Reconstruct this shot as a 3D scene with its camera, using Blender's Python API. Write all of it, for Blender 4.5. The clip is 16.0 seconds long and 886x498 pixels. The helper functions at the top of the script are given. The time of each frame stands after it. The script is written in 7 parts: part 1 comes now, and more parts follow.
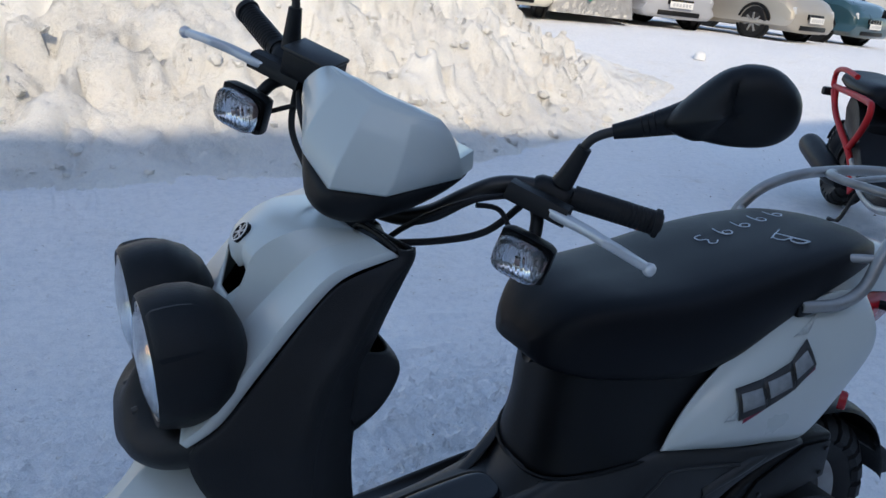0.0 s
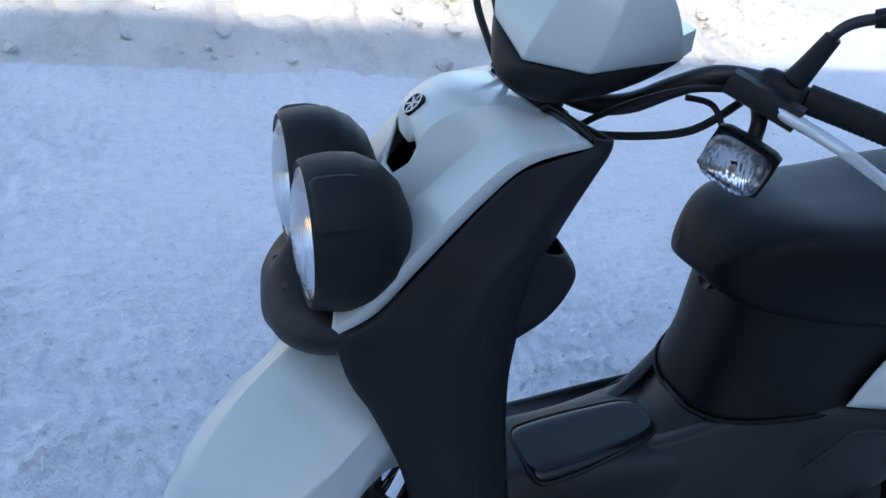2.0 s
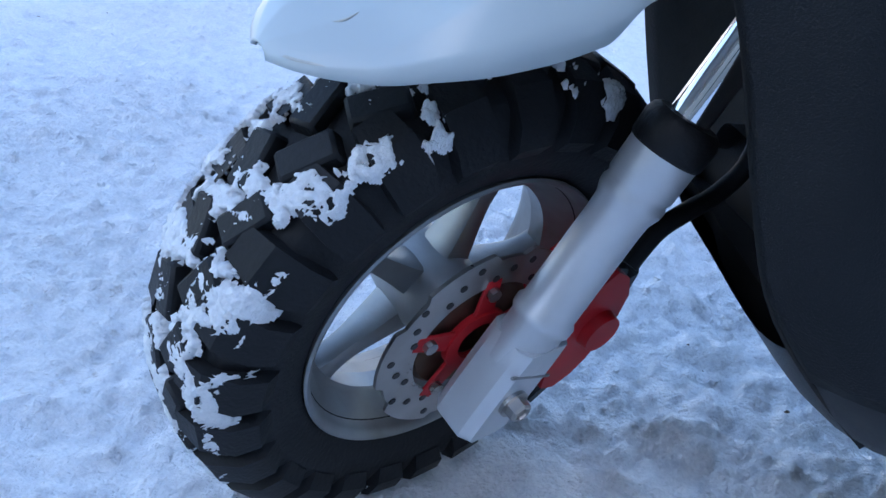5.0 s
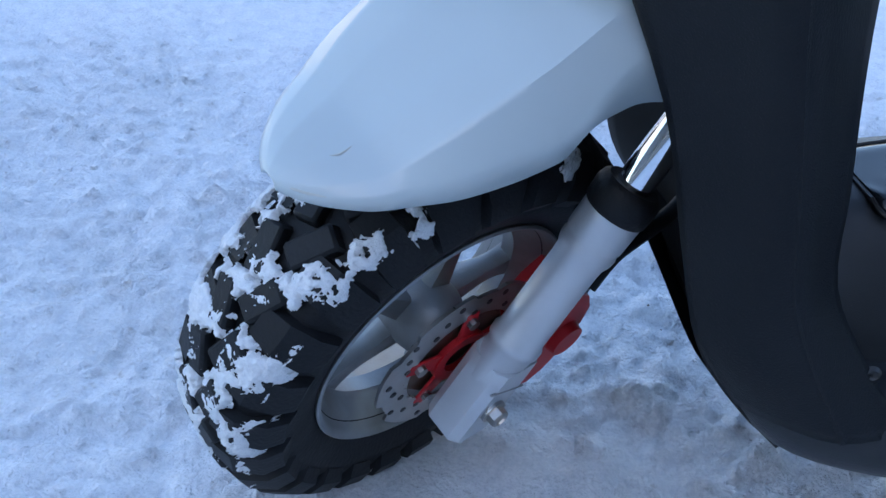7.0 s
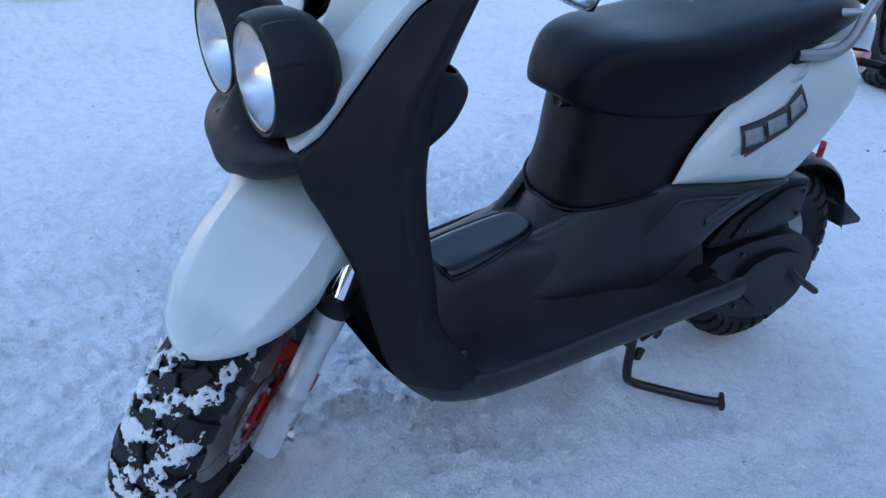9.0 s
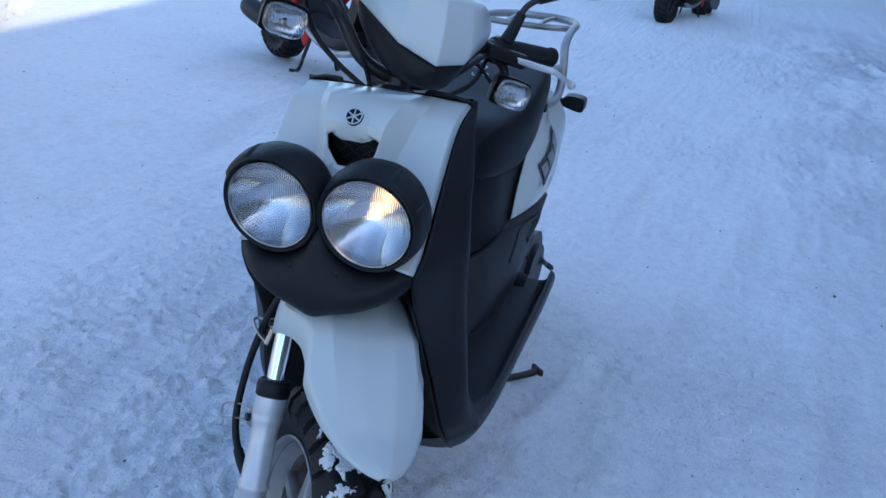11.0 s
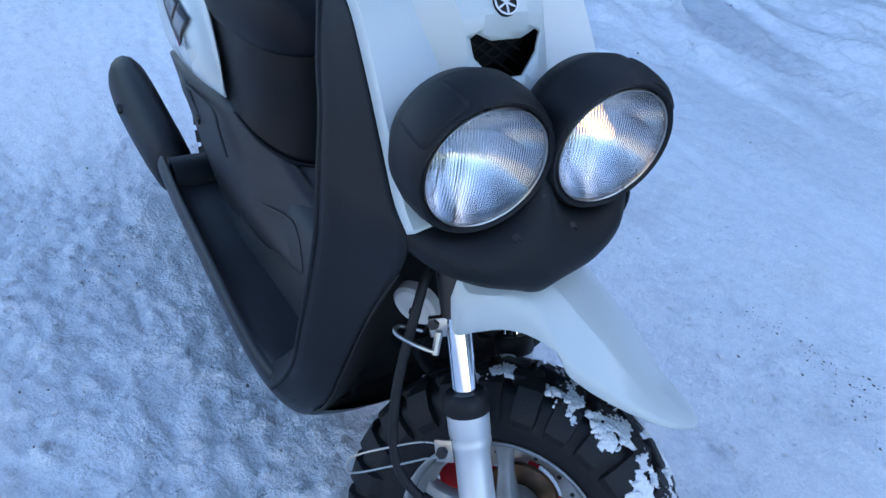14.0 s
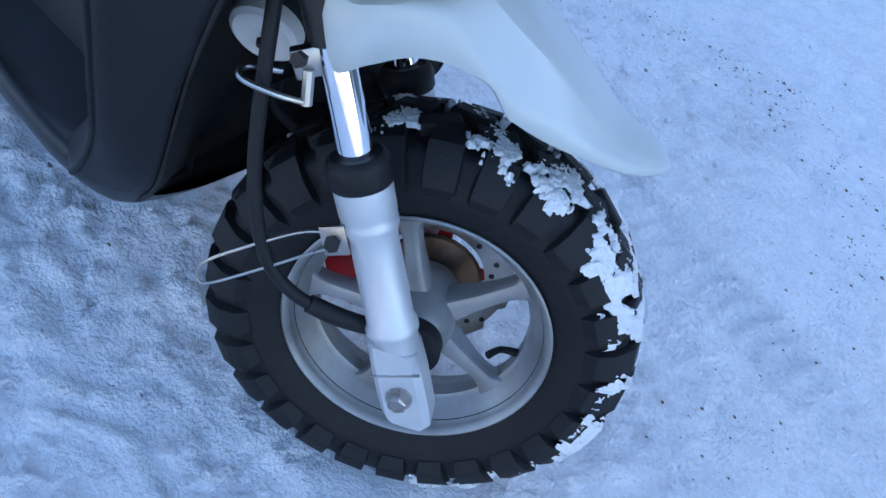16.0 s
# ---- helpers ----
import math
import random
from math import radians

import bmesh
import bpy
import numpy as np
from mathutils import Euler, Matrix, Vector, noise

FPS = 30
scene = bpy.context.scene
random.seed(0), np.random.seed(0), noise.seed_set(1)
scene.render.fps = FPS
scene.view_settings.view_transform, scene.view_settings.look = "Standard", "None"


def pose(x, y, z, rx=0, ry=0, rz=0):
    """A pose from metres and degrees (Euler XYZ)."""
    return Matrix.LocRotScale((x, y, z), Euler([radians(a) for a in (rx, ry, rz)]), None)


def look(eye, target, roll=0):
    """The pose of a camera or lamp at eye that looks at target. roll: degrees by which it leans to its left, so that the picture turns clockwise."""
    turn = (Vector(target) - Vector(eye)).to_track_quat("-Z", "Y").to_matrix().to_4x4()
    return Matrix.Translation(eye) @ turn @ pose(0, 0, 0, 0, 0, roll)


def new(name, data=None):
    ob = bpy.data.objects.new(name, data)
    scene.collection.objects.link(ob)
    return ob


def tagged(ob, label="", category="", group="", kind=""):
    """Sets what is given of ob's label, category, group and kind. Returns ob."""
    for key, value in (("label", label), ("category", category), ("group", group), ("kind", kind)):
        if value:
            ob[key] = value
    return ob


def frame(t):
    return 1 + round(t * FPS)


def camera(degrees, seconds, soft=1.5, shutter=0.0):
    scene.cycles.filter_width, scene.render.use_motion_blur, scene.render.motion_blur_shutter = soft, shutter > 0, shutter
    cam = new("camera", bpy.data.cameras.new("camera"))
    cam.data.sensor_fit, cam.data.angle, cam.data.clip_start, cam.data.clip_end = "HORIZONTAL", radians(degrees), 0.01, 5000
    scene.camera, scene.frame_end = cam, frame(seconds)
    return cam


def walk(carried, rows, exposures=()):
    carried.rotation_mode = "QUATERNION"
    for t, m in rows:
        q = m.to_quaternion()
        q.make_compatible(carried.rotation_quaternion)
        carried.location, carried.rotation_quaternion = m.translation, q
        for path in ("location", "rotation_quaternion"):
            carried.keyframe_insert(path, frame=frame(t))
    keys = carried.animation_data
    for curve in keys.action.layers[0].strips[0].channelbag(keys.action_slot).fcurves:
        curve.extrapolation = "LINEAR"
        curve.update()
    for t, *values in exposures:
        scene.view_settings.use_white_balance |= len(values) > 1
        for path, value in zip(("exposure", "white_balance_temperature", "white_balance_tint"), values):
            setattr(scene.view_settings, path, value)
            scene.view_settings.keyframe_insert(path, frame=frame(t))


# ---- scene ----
cam = camera(56.2, 16.0)
PATH = [
    (0, (-0.113, -1.01, 1.27), (0.805, 0.651, 0.638), 6.7),
    (0.5, (-0.159, -0.984, 1.286), (0.699, 0.738, 0.738), 7.7),
    (1, (-0.173, -0.962, 1.268), (0.638, 0.773, 0.695), 8.3),
    (1.5, (-0.182, -0.938, 1.238), (0.584, 0.782, 0.564), 9.6),
    (2, (-0.131, -0.886, 1.184), (0.525, 0.803, 0.336), 9.9),
    (2.5, (-0.033, -0.824, 1.105), (0.374, 0.862, 0.108), 9.7),
    (3, (0.007, -0.747, 0.967), (0.185, 0.902, -0.15), 8.3),
    (3.5, (0.015, -0.676, 0.733), (0.119, 1.01, -0.338), 8.6),
    (4, (0.007, -0.654, 0.57), (0.053, 1.146, -0.301), 8.6),
    (6.3, (-0.012, -0.661, 0.568), (0.008, 1.146, -0.289), 7.4),
    (6.5, (-0.023, -0.66, 0.602), (0.019, 1.125, -0.301), 7.4),
    (7, (-0.023, -0.683, 0.73), (0.083, 0.993, -0.356), 6.6),
    (7.5, (0.008, -0.799, 0.924), (0.204, 0.798, -0.263), 5.5),
    (8, (-0.046, -1.001, 1.019), (0.377, 0.562, -0.156), 6.9),
    (8.5, (-0.215, -1.151, 1.098), (0.499, 0.38, 0.028), 8.6),
    (9, (-0.352, -1.106, 1.154), (0.649, 0.336, 0.195), 7.7),
    (9.5, (-0.576, -1.043, 1.197), (0.669, 0.244, 0.305), 6.6),
    (9.7, (-0.679, -0.998, 1.215), (0.659, 0.211, 0.35), 6.4),
    (11.8, (-1.12, -0.131, 1.275), (0.752, -0.007, 0.581), 4.5),
    (12, (-1.09, -0.034, 1.289), (0.791, 0.02, 0.611), 4.0),
    (12.5, (-1.012, 0.184, 1.29), (0.859, -0.008, 0.612), 3.9),
    (13, (-0.928, 0.37, 1.291), (0.858, -0.114, 0.531), 4.3),
    (13.5, (-0.755, 0.45, 1.241), (0.894, -0.231, 0.337), 4.4),
    (14, (-0.626, 0.491, 1.185), (0.837, -0.339, 0.103), 5.2),
    (14.5, (-0.51, 0.517, 1.122), (0.721, -0.459, -0.115), 7.7),
    (15, (-0.428, 0.483, 1.045), (0.623, -0.536, -0.318), 10.3),
    (15.5, (-0.399, 0.41, 0.991), (0.543, -0.574, -0.474), 10.7),
    (16, (-0.388, 0.38, 0.974), (0.509, -0.564, -0.543), 10.9),
]
walk(cam, [(t, look(e, g, r)) for t, e, g, r in PATH], exposures=[
    (0.0, 0.62, 6750, 10), (0.5, 0.20, 6850, 10), (1.0, 0.55, 6750, 10), (1.6, 0.82, 6550, 10), (2.2, 1.42, 6300, 10), (2.8, 1.80, 6250, 10), (4.2, 1.80, 6150, 10),
    (6.3, 1.68, 6050, 10), (7.5, 1.62, 6100, 10), (8.0, 1.62, 6100, 10), (9.0, 1.46, 6050, 10), (9.7, 1.38, 6000, 10), (11.8, 1.00, 5900, 10), (12.5, 1.08, 5950, 10), (13.0, 1.34, 5930, 10), (14.0, 1.56, 5900, 10), (15.0, 1.67, 5880, 10), (16.0, 1.60, 5850, 10)])

# ---- world, sun, exposure ----
SUN_EL, SUN_AZ = radians(30), radians(-108)      # the sun stands behind the south building
world = bpy.data.worlds.new("winter_sky")
scene.world = world
world.use_nodes = True
wn = world.node_tree
sky = wn.nodes.new("ShaderNodeTexSky")
sky.sky_type, sky.sun_disc = "NISHITA", False
sky.sun_elevation, sky.sun_rotation = SUN_EL, radians(90) - SUN_AZ
sky.air_density, sky.dust_density, sky.ozone_density = 1.0, 0.6, 1.2
wn.links.new(sky.outputs[0], wn.nodes["Background"].inputs[0])
wn.nodes["Background"].inputs[1].default_value = 0.175
sun = new("sun", bpy.data.lights.new("sun", "SUN"))
sun.data.energy, sun.data.angle, sun.data.color = 2.15, radians(0.5), (1.0, 0.86, 0.65)
SUN_FROM = Vector((math.cos(SUN_EL) * math.cos(SUN_AZ), math.cos(SUN_EL) * math.sin(SUN_AZ), math.sin(SUN_EL)))
sun.matrix_world = look(SUN_FROM * 60, (0, 0, 0))

# ---- materials ----


def material(name, base, rough=0.5, metal=0.0, base2=None, scale=30.0, fine=400.0, bump=0.0, bump_scale=None,
             rough_var=0.1, mix=0.5, coat=0.0, emit=None, emit_power=0.0, transmission=0.0, ior=1.45, detail=4.0, spec=0.5):
    """A surface with broad colour and gloss variation, and fine relief."""
    m = bpy.data.materials.new(name)
    m.use_nodes = True
    nt = m.node_tree
    b = nt.nodes["Principled BSDF"]
    co = nt.nodes.new("ShaderNodeTexCoord")
    n1 = nt.nodes.new("ShaderNodeTexNoise")
    n1.inputs["Scale"].default_value, n1.inputs["Detail"].default_value = scale, detail
    nt.links.new(co.outputs["Object"], n1.inputs["Vector"])
    n2 = nt.nodes.new("ShaderNodeTexNoise")
    n2.inputs["Scale"].default_value, n2.inputs["Detail"].default_value = fine, 2.0
    nt.links.new(co.outputs["Object"], n2.inputs["Vector"])
    ramp = nt.nodes.new("ShaderNodeValToRGB")
    b2 = base2 or tuple(c * 0.82 for c in base)
    ramp.color_ramp.elements[0].color, ramp.color_ramp.elements[1].color = (*b2, 1), (*base, 1)
    ramp.color_ramp.elements[0].position = 0.5 - mix / 2
    ramp.color_ramp.elements[1].position = 0.5 + mix / 2
    nt.links.new(n1.outputs["Fac"], ramp.inputs[0])
    nt.links.new(ramp.outputs[0], b.inputs["Base Color"])
    mr = nt.nodes.new("ShaderNodeMapRange")
    mr.inputs["To Min"].default_value = max(0.02, rough - rough_var)
    mr.inputs["To Max"].default_value = min(1.0, rough + rough_var)
    nt.links.new(n1.outputs["Fac"], mr.inputs[0])
    nt.links.new(mr.outputs[0], b.inputs["Roughness"])
    b.inputs["Metallic"].default_value = metal
    b.inputs["Specular IOR Level"].default_value = spec
    b.inputs["Coat Weight"].default_value = coat
    b.inputs["IOR"].default_value = ior
    b.inputs["Transmission Weight"].default_value = transmission
    if emit:
        b.inputs["Emission Color"].default_value = (*emit, 1)
        b.inputs["Emission Strength"].default_value = emit_power
    if bump:
        bn = nt.nodes.new("ShaderNodeBump")
        bn.inputs["Strength"].default_value = 1.0
        bn.inputs["Distance"].default_value = bump
        nt.links.new(n2.outputs["Fac"], bn.inputs["Height"])
        nt.links.new(bn.outputs[0], b.inputs["Normal"])
    return m


WHITE = material("white_paint", (0.50, 0.54, 0.53), 0.30, scale=6, rough_var=0.08, base2=(0.465, 0.50, 0.49), coat=0.4)
BLACK = material("black_plastic", (0.006, 0.0065, 0.008), 0.46, base2=(0.004, 0.0045, 0.005), scale=9, fine=900, bump=0.00025, rough_var=0.1, spec=0.28)
GLOSS = material("glossy_black_plastic", (0.010, 0.011, 0.013), 0.20, base2=(0.006, 0.0065, 0.008), scale=9, rough_var=0.12, spec=0.4)
GRAIN = material("grained_black_plastic", (0.0115, 0.0125, 0.0145), 0.47, base2=(0.0055, 0.006, 0.007), detail=8, scale=6, fine=700, bump=0.0006, rough_var=0.12, spec=0.25)
DUSTY = material("dusty_black_plastic", (0.030, 0.028, 0.026), 0.6, base2=(0.010, 0.010, 0.0105), detail=9, scale=9, fine=500, bump=0.0004, rough_var=0.15, spec=0.25)
# base colour raised to paint in sky sheen, besides scuffs and dust
SIDEMAT = material("scuffed_sheen_plastic", (0.032, 0.034, 0.037), 0.40, base2=(0.010, 0.0105, 0.012), detail=9, scale=6, fine=1100, bump=0.0003, rough_var=0.14, spec=0.36)
SEATMAT = material("black_vinyl", (0.005, 0.006, 0.009), 0.46, base2=(0.004, 0.0045, 0.006), scale=5, fine=700, bump=0.0003, rough_var=0.08, spec=0.2)
RUBBER = material("tyre_rubber", (0.011, 0.011, 0.012), 0.58, base2=(0.005, 0.005, 0.006), scale=22, fine=250, bump=0.0006, rough_var=0.16, spec=0.35)
BARK = material("black_metal", (0.010, 0.010, 0.011), 0.4, base2=(0.02, 0.018, 0.016), scale=25, fine=500, bump=0.0002)
ALU = material("silver_painted_alloy", (0.60, 0.615, 0.63), 0.38, 0.45, base2=(0.53, 0.54, 0.555), scale=25, fine=600, bump=0.0001)
ALU2 = material("dirty_silver_alloy", (0.42, 0.435, 0.445), 0.42, 0.5, base2=(0.16, 0.145, 0.13), scale=14, fine=300, bump=0.0002, mix=0.7)
CHROME = material("chrome", (0.85, 0.86, 0.88), 0.06, 1.0, base2=(0.8, 0.81, 0.83), scale=40, rough_var=0.03)
STEEL = material("brushed_steel", (0.46, 0.45, 0.43), 0.3, 1.0, base2=(0.36, 0.33, 0.30), scale=30)
HUBBROWN = material("heat_stained_steel", (0.16, 0.10, 0.06), 0.4, 0.8, base2=(0.06, 0.04, 0.03), scale=40)
REDPAINT = material("red_paint", (0.50, 0.015, 0.02), 0.45, base2=(0.36, 0.010, 0.015), scale=20, spec=0.35)
REDFRAME = material("red_frame_paint", (0.46, 0.012, 0.016), 0.48, base2=(0.34, 0.010, 0.012), scale=10, spec=0.3)
REFLECT = material("lamp_reflector", (0.72, 0.73, 0.75), 0.03, 1.0, base2=(0.50, 0.51, 0.54), scale=30, rough_var=0.02)
BULB = material("lit_bulb", (1, 0.8, 0.5), 0.3, emit=(1.0, 0.55, 0.22), emit_power=2.0)
BULBOFF = material("bulb_glass", (0.75, 0.78, 0.80), 0.1)
ORANGE = material("orange_bulb", (0.75, 0.25, 0.10), 0.3)
PINKBULB = material("pale_pink_bulb", (0.50, 0.34, 0.30), 0.3)
REDLENS = material("red_reflector", (0.45, 0.01, 0.02), 0.2, scale=300)
CHALK = material("white_chalk", (0.55, 0.60, 0.66), 0.9, scale=300)
DECAL = material("grey_decal", (0.26, 0.275, 0.285), 0.4, scale=60, base2=(0.17, 0.18, 0.19))
WISP = material("pale_grey_decal", (0.34, 0.36, 0.36), 0.4, scale=200, base2=(0.46, 0.49, 0.48))
DECALRED = material("dark_red_decal", (0.20, 0.02, 0.05), 0.4, scale=60)
GOLD = material("yellowed_metal", (0.55, 0.42, 0.18), 0.35, 0.8, scale=60)
DIRTY = material("grey_putty", (0.45, 0.43, 0.40), 0.8, scale=200)
PLATEWHITE = material("plate_white", (0.7, 0.7, 0.68), 0.5)
PRINT = material("print_grey", (0.45, 0.46, 0.48), 0.6, scale=200)


def glass(name, tint=(1, 1, 1), rough=0.02, ribs=0.0, rib_scale=60.0, axis="Y"):
    """Clear moulded glass, with vertical flutes where ribs is given."""
    m = bpy.data.materials.new(name)
    m.use_nodes = True
    nt = m.node_tree
    b = nt.nodes["Principled BSDF"]
    b.inputs["Base Color"].default_value = (*tint, 1)
    b.inputs["Roughness"].default_value = rough
    b.inputs["Transmission Weight"].default_value = 1.0
    b.inputs["IOR"].default_value = 1.45
    if ribs:
        co = nt.nodes.new("ShaderNodeTexCoord")
        w = nt.nodes.new("ShaderNodeTexWave")
        w.bands_direction = axis
        w.inputs["Scale"].default_value = rib_scale
        w.inputs["Distortion"].default_value = 0.0
        nt.links.new(co.outputs["Object"], w.inputs["Vector"])
        bn = nt.nodes.new("ShaderNodeBump")
        bn.inputs["Distance"].default_value = ribs
        nt.links.new(w.outputs["Fac"], bn.inputs["Height"])
        nt.links.new(bn.outputs[0], b.inputs["Normal"])
    return m


LENS = glass("fluted_headlight_glass", rough=0.0, ribs=0.00022, rib_scale=100.0)
SIGLENS = glass("ribbed_clear_lens", (0.97, 0.98, 0.99), 0.05, ribs=0.0012, rib_scale=60.0)
CARGLASS = material("car_window_glass", (0.03, 0.04, 0.045), 0.08, base2=(0.02, 0.025, 0.03))


def snow_material(name, dirt=0.5, lump=0.05, grain=0.008, white=(0.93, 0.93, 0.93), grains=9.0, ice=0.80, wash=(0.62, 0.56, 0.47), washed=0.3, crumb=0.82):
    """Packed snow: crumbs and pits shaded by colour, icy patches, dragged streaks, brown wash and specks of grit."""
    m = bpy.data.materials.new(name)
    m.use_nodes = True
    nt = m.node_tree
    b = nt.nodes["Principled BSDF"]
    co = nt.nodes.new("ShaderNodeTexCoord")

    def noise_node(scale, detail, rough=0.55, stretch=None):
        n = nt.nodes.new("ShaderNodeTexNoise")
        n.inputs["Scale"].default_value, n.inputs["Detail"].default_value = scale, detail
        n.inputs["Roughness"].default_value = rough
        src = co.outputs["Object"]
        if stretch:
            mp = nt.nodes.new("ShaderNodeMapping")
            mp.inputs["Scale"].default_value = stretch
            mp.inputs["Rotation"].default_value = (0, 0, -0.14)
            nt.links.new(src, mp.inputs["Vector"])
            src = mp.outputs[0]
        nt.links.new(src, n.inputs["Vector"])
        return n.outputs["Fac"]

    def ramp_node(src, p0, p1, c0, c1):
        r = nt.nodes.new("ShaderNodeValToRGB")
        r.color_ramp.elements[0].position, r.color_ramp.elements[1].position = p0, p1
        r.color_ramp.elements[0].color, r.color_ramp.elements[1].color = (*c0, 1), (*c1, 1)
        nt.links.new(src, r.inputs[0])
        return r.outputs[0]

    def math_node(op, a, c):
        n = nt.nodes.new("ShaderNodeMath")
        n.operation = op
        for k, v in enumerate((a, c)):
            if isinstance(v, float):
                n.inputs[k].default_value = v
            else:
                nt.links.new(v, n.inputs[k])
        return n.outputs[0]

    def mix_node(kind, fac, a, c):
        n = nt.nodes.new("ShaderNodeMix")
        n.data_type, n.blend_type = "RGBA", kind
        for key, v in (("Factor", fac), ("A", a), ("B", c)):
            if isinstance(v, float):
                n.inputs[key].default_value = v
            elif isinstance(v, tuple):
                n.inputs[key].default_value = (*v, 1)
            else:
                nt.links.new(v, n.inputs[key])
        return n.outputs["Result"]
    zero, one = (0, 0, 0), (1, 1, 1)
    broad, spots, lumps, fine = noise_node(0.55, 5), noise_node(2.1, 6, 0.65), noise_node(14, 9, 0.70), noise_node(120, 4, 0.6)
    crumb_zone = ramp_node(noise_node(1.1, 5, 0.6), 0.38, 0.60, (0.35, 0.35, 0.35), one)
    icy = ramp_node(noise_node(4.5, 9, 0.72), 0.50, 0.66, zero, one)
    crumbs = ramp_node(noise_node(34, 6, 0.74), 0.36, 0.48, one, zero)
    streaks = ramp_node(noise_node(1.0, 8, 0.68, (1.3, 8.0, 1.0)), 0.54, 0.68, zero, one)
    col = mix_node("MIX", ramp_node(broad, 0.35, 0.65, zero, one), tuple(c * 0.965 for c in white), white)
    col = mix_node("MULTIPLY", math_node("MULTIPLY", icy, 0.35), col, (ice, ice * 1.01, ice * 1.03))
    col = mix_node("MULTIPLY", math_node("MULTIPLY", streaks, 0.30), col, (ice, ice * 1.01, ice * 1.02))
    # crumb tones: shading of small relief painted into the snow colour
    col = mix_node("MULTIPLY", math_node("MULTIPLY", math_node("MULTIPLY", crumbs, crumb_zone), 0.55), col, (crumb, crumb * 1.015, crumb * 1.04))
    col = mix_node("MIX", math_node("MULTIPLY", math_node("MULTIPLY", ramp_node(spots, 0.56, 0.72, zero, one), ramp_node(lumps, 0.42, 0.6, zero, one)), washed), col, wash)
    # shade of finer hollows and pits, likewise painted at three scales
    col = mix_node("MULTIPLY", 1.0, col, ramp_node(noise_node(20, 7, 0.74), 0.42, 0.53, (0.5 + 0.5 * crumb + 0.03, 0.5 + 0.5 * crumb + 0.04, 0.5 + 0.5 * crumb + 0.055), one))
    shaded_pits = ramp_node(noise_node(75, 4, 0.7), 0.58, 0.66, zero, one)
    col = mix_node("MULTIPLY", math_node("MULTIPLY", shaded_pits, 0.45), col, (crumb * 1.1, crumb * 1.115, crumb * 1.14))
    col = mix_node("MULTIPLY", 1.0, col, ramp_node(noise_node(190, 3, 0.65), 0.36, 0.56, (0.90, 0.905, 0.912), one))
    # pressed icy snow is greyer than loose; the building's shade is painted in too
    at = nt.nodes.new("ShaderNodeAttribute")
    at.attribute_name = "press_shade"
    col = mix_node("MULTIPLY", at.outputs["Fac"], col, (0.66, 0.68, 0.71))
    # scattered grains of grit, and dark crumbs of it where it gathers
    vo = nt.nodes.new("ShaderNodeTexVoronoi")
    vo.inputs["Scale"].default_value = grains
    warp = nt.nodes.new("ShaderNodeMapping")
    warp.inputs["Scale"].default_value = (1.0, 1.7, 1.0)
    nt.links.new(co.outputs["Object"], warp.inputs["Vector"])
    nt.links.new(warp.outputs[0], vo.inputs["Vector"])
    sepc = nt.nodes.new("ShaderNodeSeparateColor")
    nt.links.new(vo.outputs["Color"], sepc.inputs[0])
    size = nt.nodes.new("ShaderNodeMapRange")
    size.inputs["From Min"].default_value, size.inputs["From Max"].default_value = 0.62, 1.0
    size.inputs["To Min"].default_value, size.inputs["To Max"].default_value = 0.0, 0.055
    nt.links.new(sepc.outputs[0], size.inputs[0])
    grain_mask = math_node("MULTIPLY", math_node("LESS_THAN", vo.outputs["Distance"], size.outputs[0]), 0.8)
    gather = math_node("MULTIPLY", math_node("MULTIPLY", ramp_node(noise_node(36, 5, 0.70), 0.60, 0.70, zero, one), ramp_node(noise_node(3.0, 4, 0.6), 0.42, 0.62, zero, one)), dirt)
    col = mix_node("MIX", gather, col, (0.44, 0.40, 0.36))
    col = mix_node("MIX", grain_mask, col, (0.20, 0.17, 0.14))
    nt.links.new(col, b.inputs["Base Color"])
    rough = nt.nodes.new("ShaderNodeMapRange")
    rough.inputs["To Min"].default_value, rough.inputs["To Max"].default_value = 0.8, 0.42
    nt.links.new(icy, rough.inputs[0])
    nt.links.new(rough.outputs[0], b.inputs["Roughness"])
    b.inputs["Specular IOR Level"].default_value = 0.22
    b1, b2 = nt.nodes.new("ShaderNodeBump"), nt.nodes.new("ShaderNodeBump")
    b1.inputs["Distance"].default_value, b2.inputs["Distance"].default_value = lump, grain
    strength = nt.nodes.new("ShaderNodeMapRange")
    strength.inputs["To Min"].default_value, strength.inputs["To Max"].default_value = 0.30, 1.0
    nt.links.new(crumb_zone, strength.inputs[0])
    nt.links.new(strength.outputs[0], b1.inputs["Strength"])
    nt.links.new(lumps, b1.inputs["Height"])
    nt.links.new(fine, b2.inputs["Height"])
    nt.links.new(b1.outputs[0], b2.inputs["Normal"])
    nt.links.new(b2.outputs[0], b.inputs["Normal"])
    return m


SNOW = snow_material("trodden_snow", 0.70, 0.016, 0.008, (0.88, 0.88, 0.89), ice=0.92, washed=0.4, crumb=0.79)
BANKSNOW = snow_material("ploughed_snow", 0.55, 0.05, 0.010, (0.93, 0.915, 0.875), 3.0, 0.90, (0.58, 0.44, 0.27), 0.55, 0.86)
TYRESNOW = snow_material("clinging_snow", 0.25, 0.004, 0.003, (0.78, 0.78, 0.78), ice=0.95, washed=0.2, crumb=0.85)
ASPHALT = material("wet_asphalt", (0.035, 0.034, 0.034), 0.7, base2=(0.10, 0.09, 0.085), scale=1.5, fine=60, bump=0.01, mix=0.4)
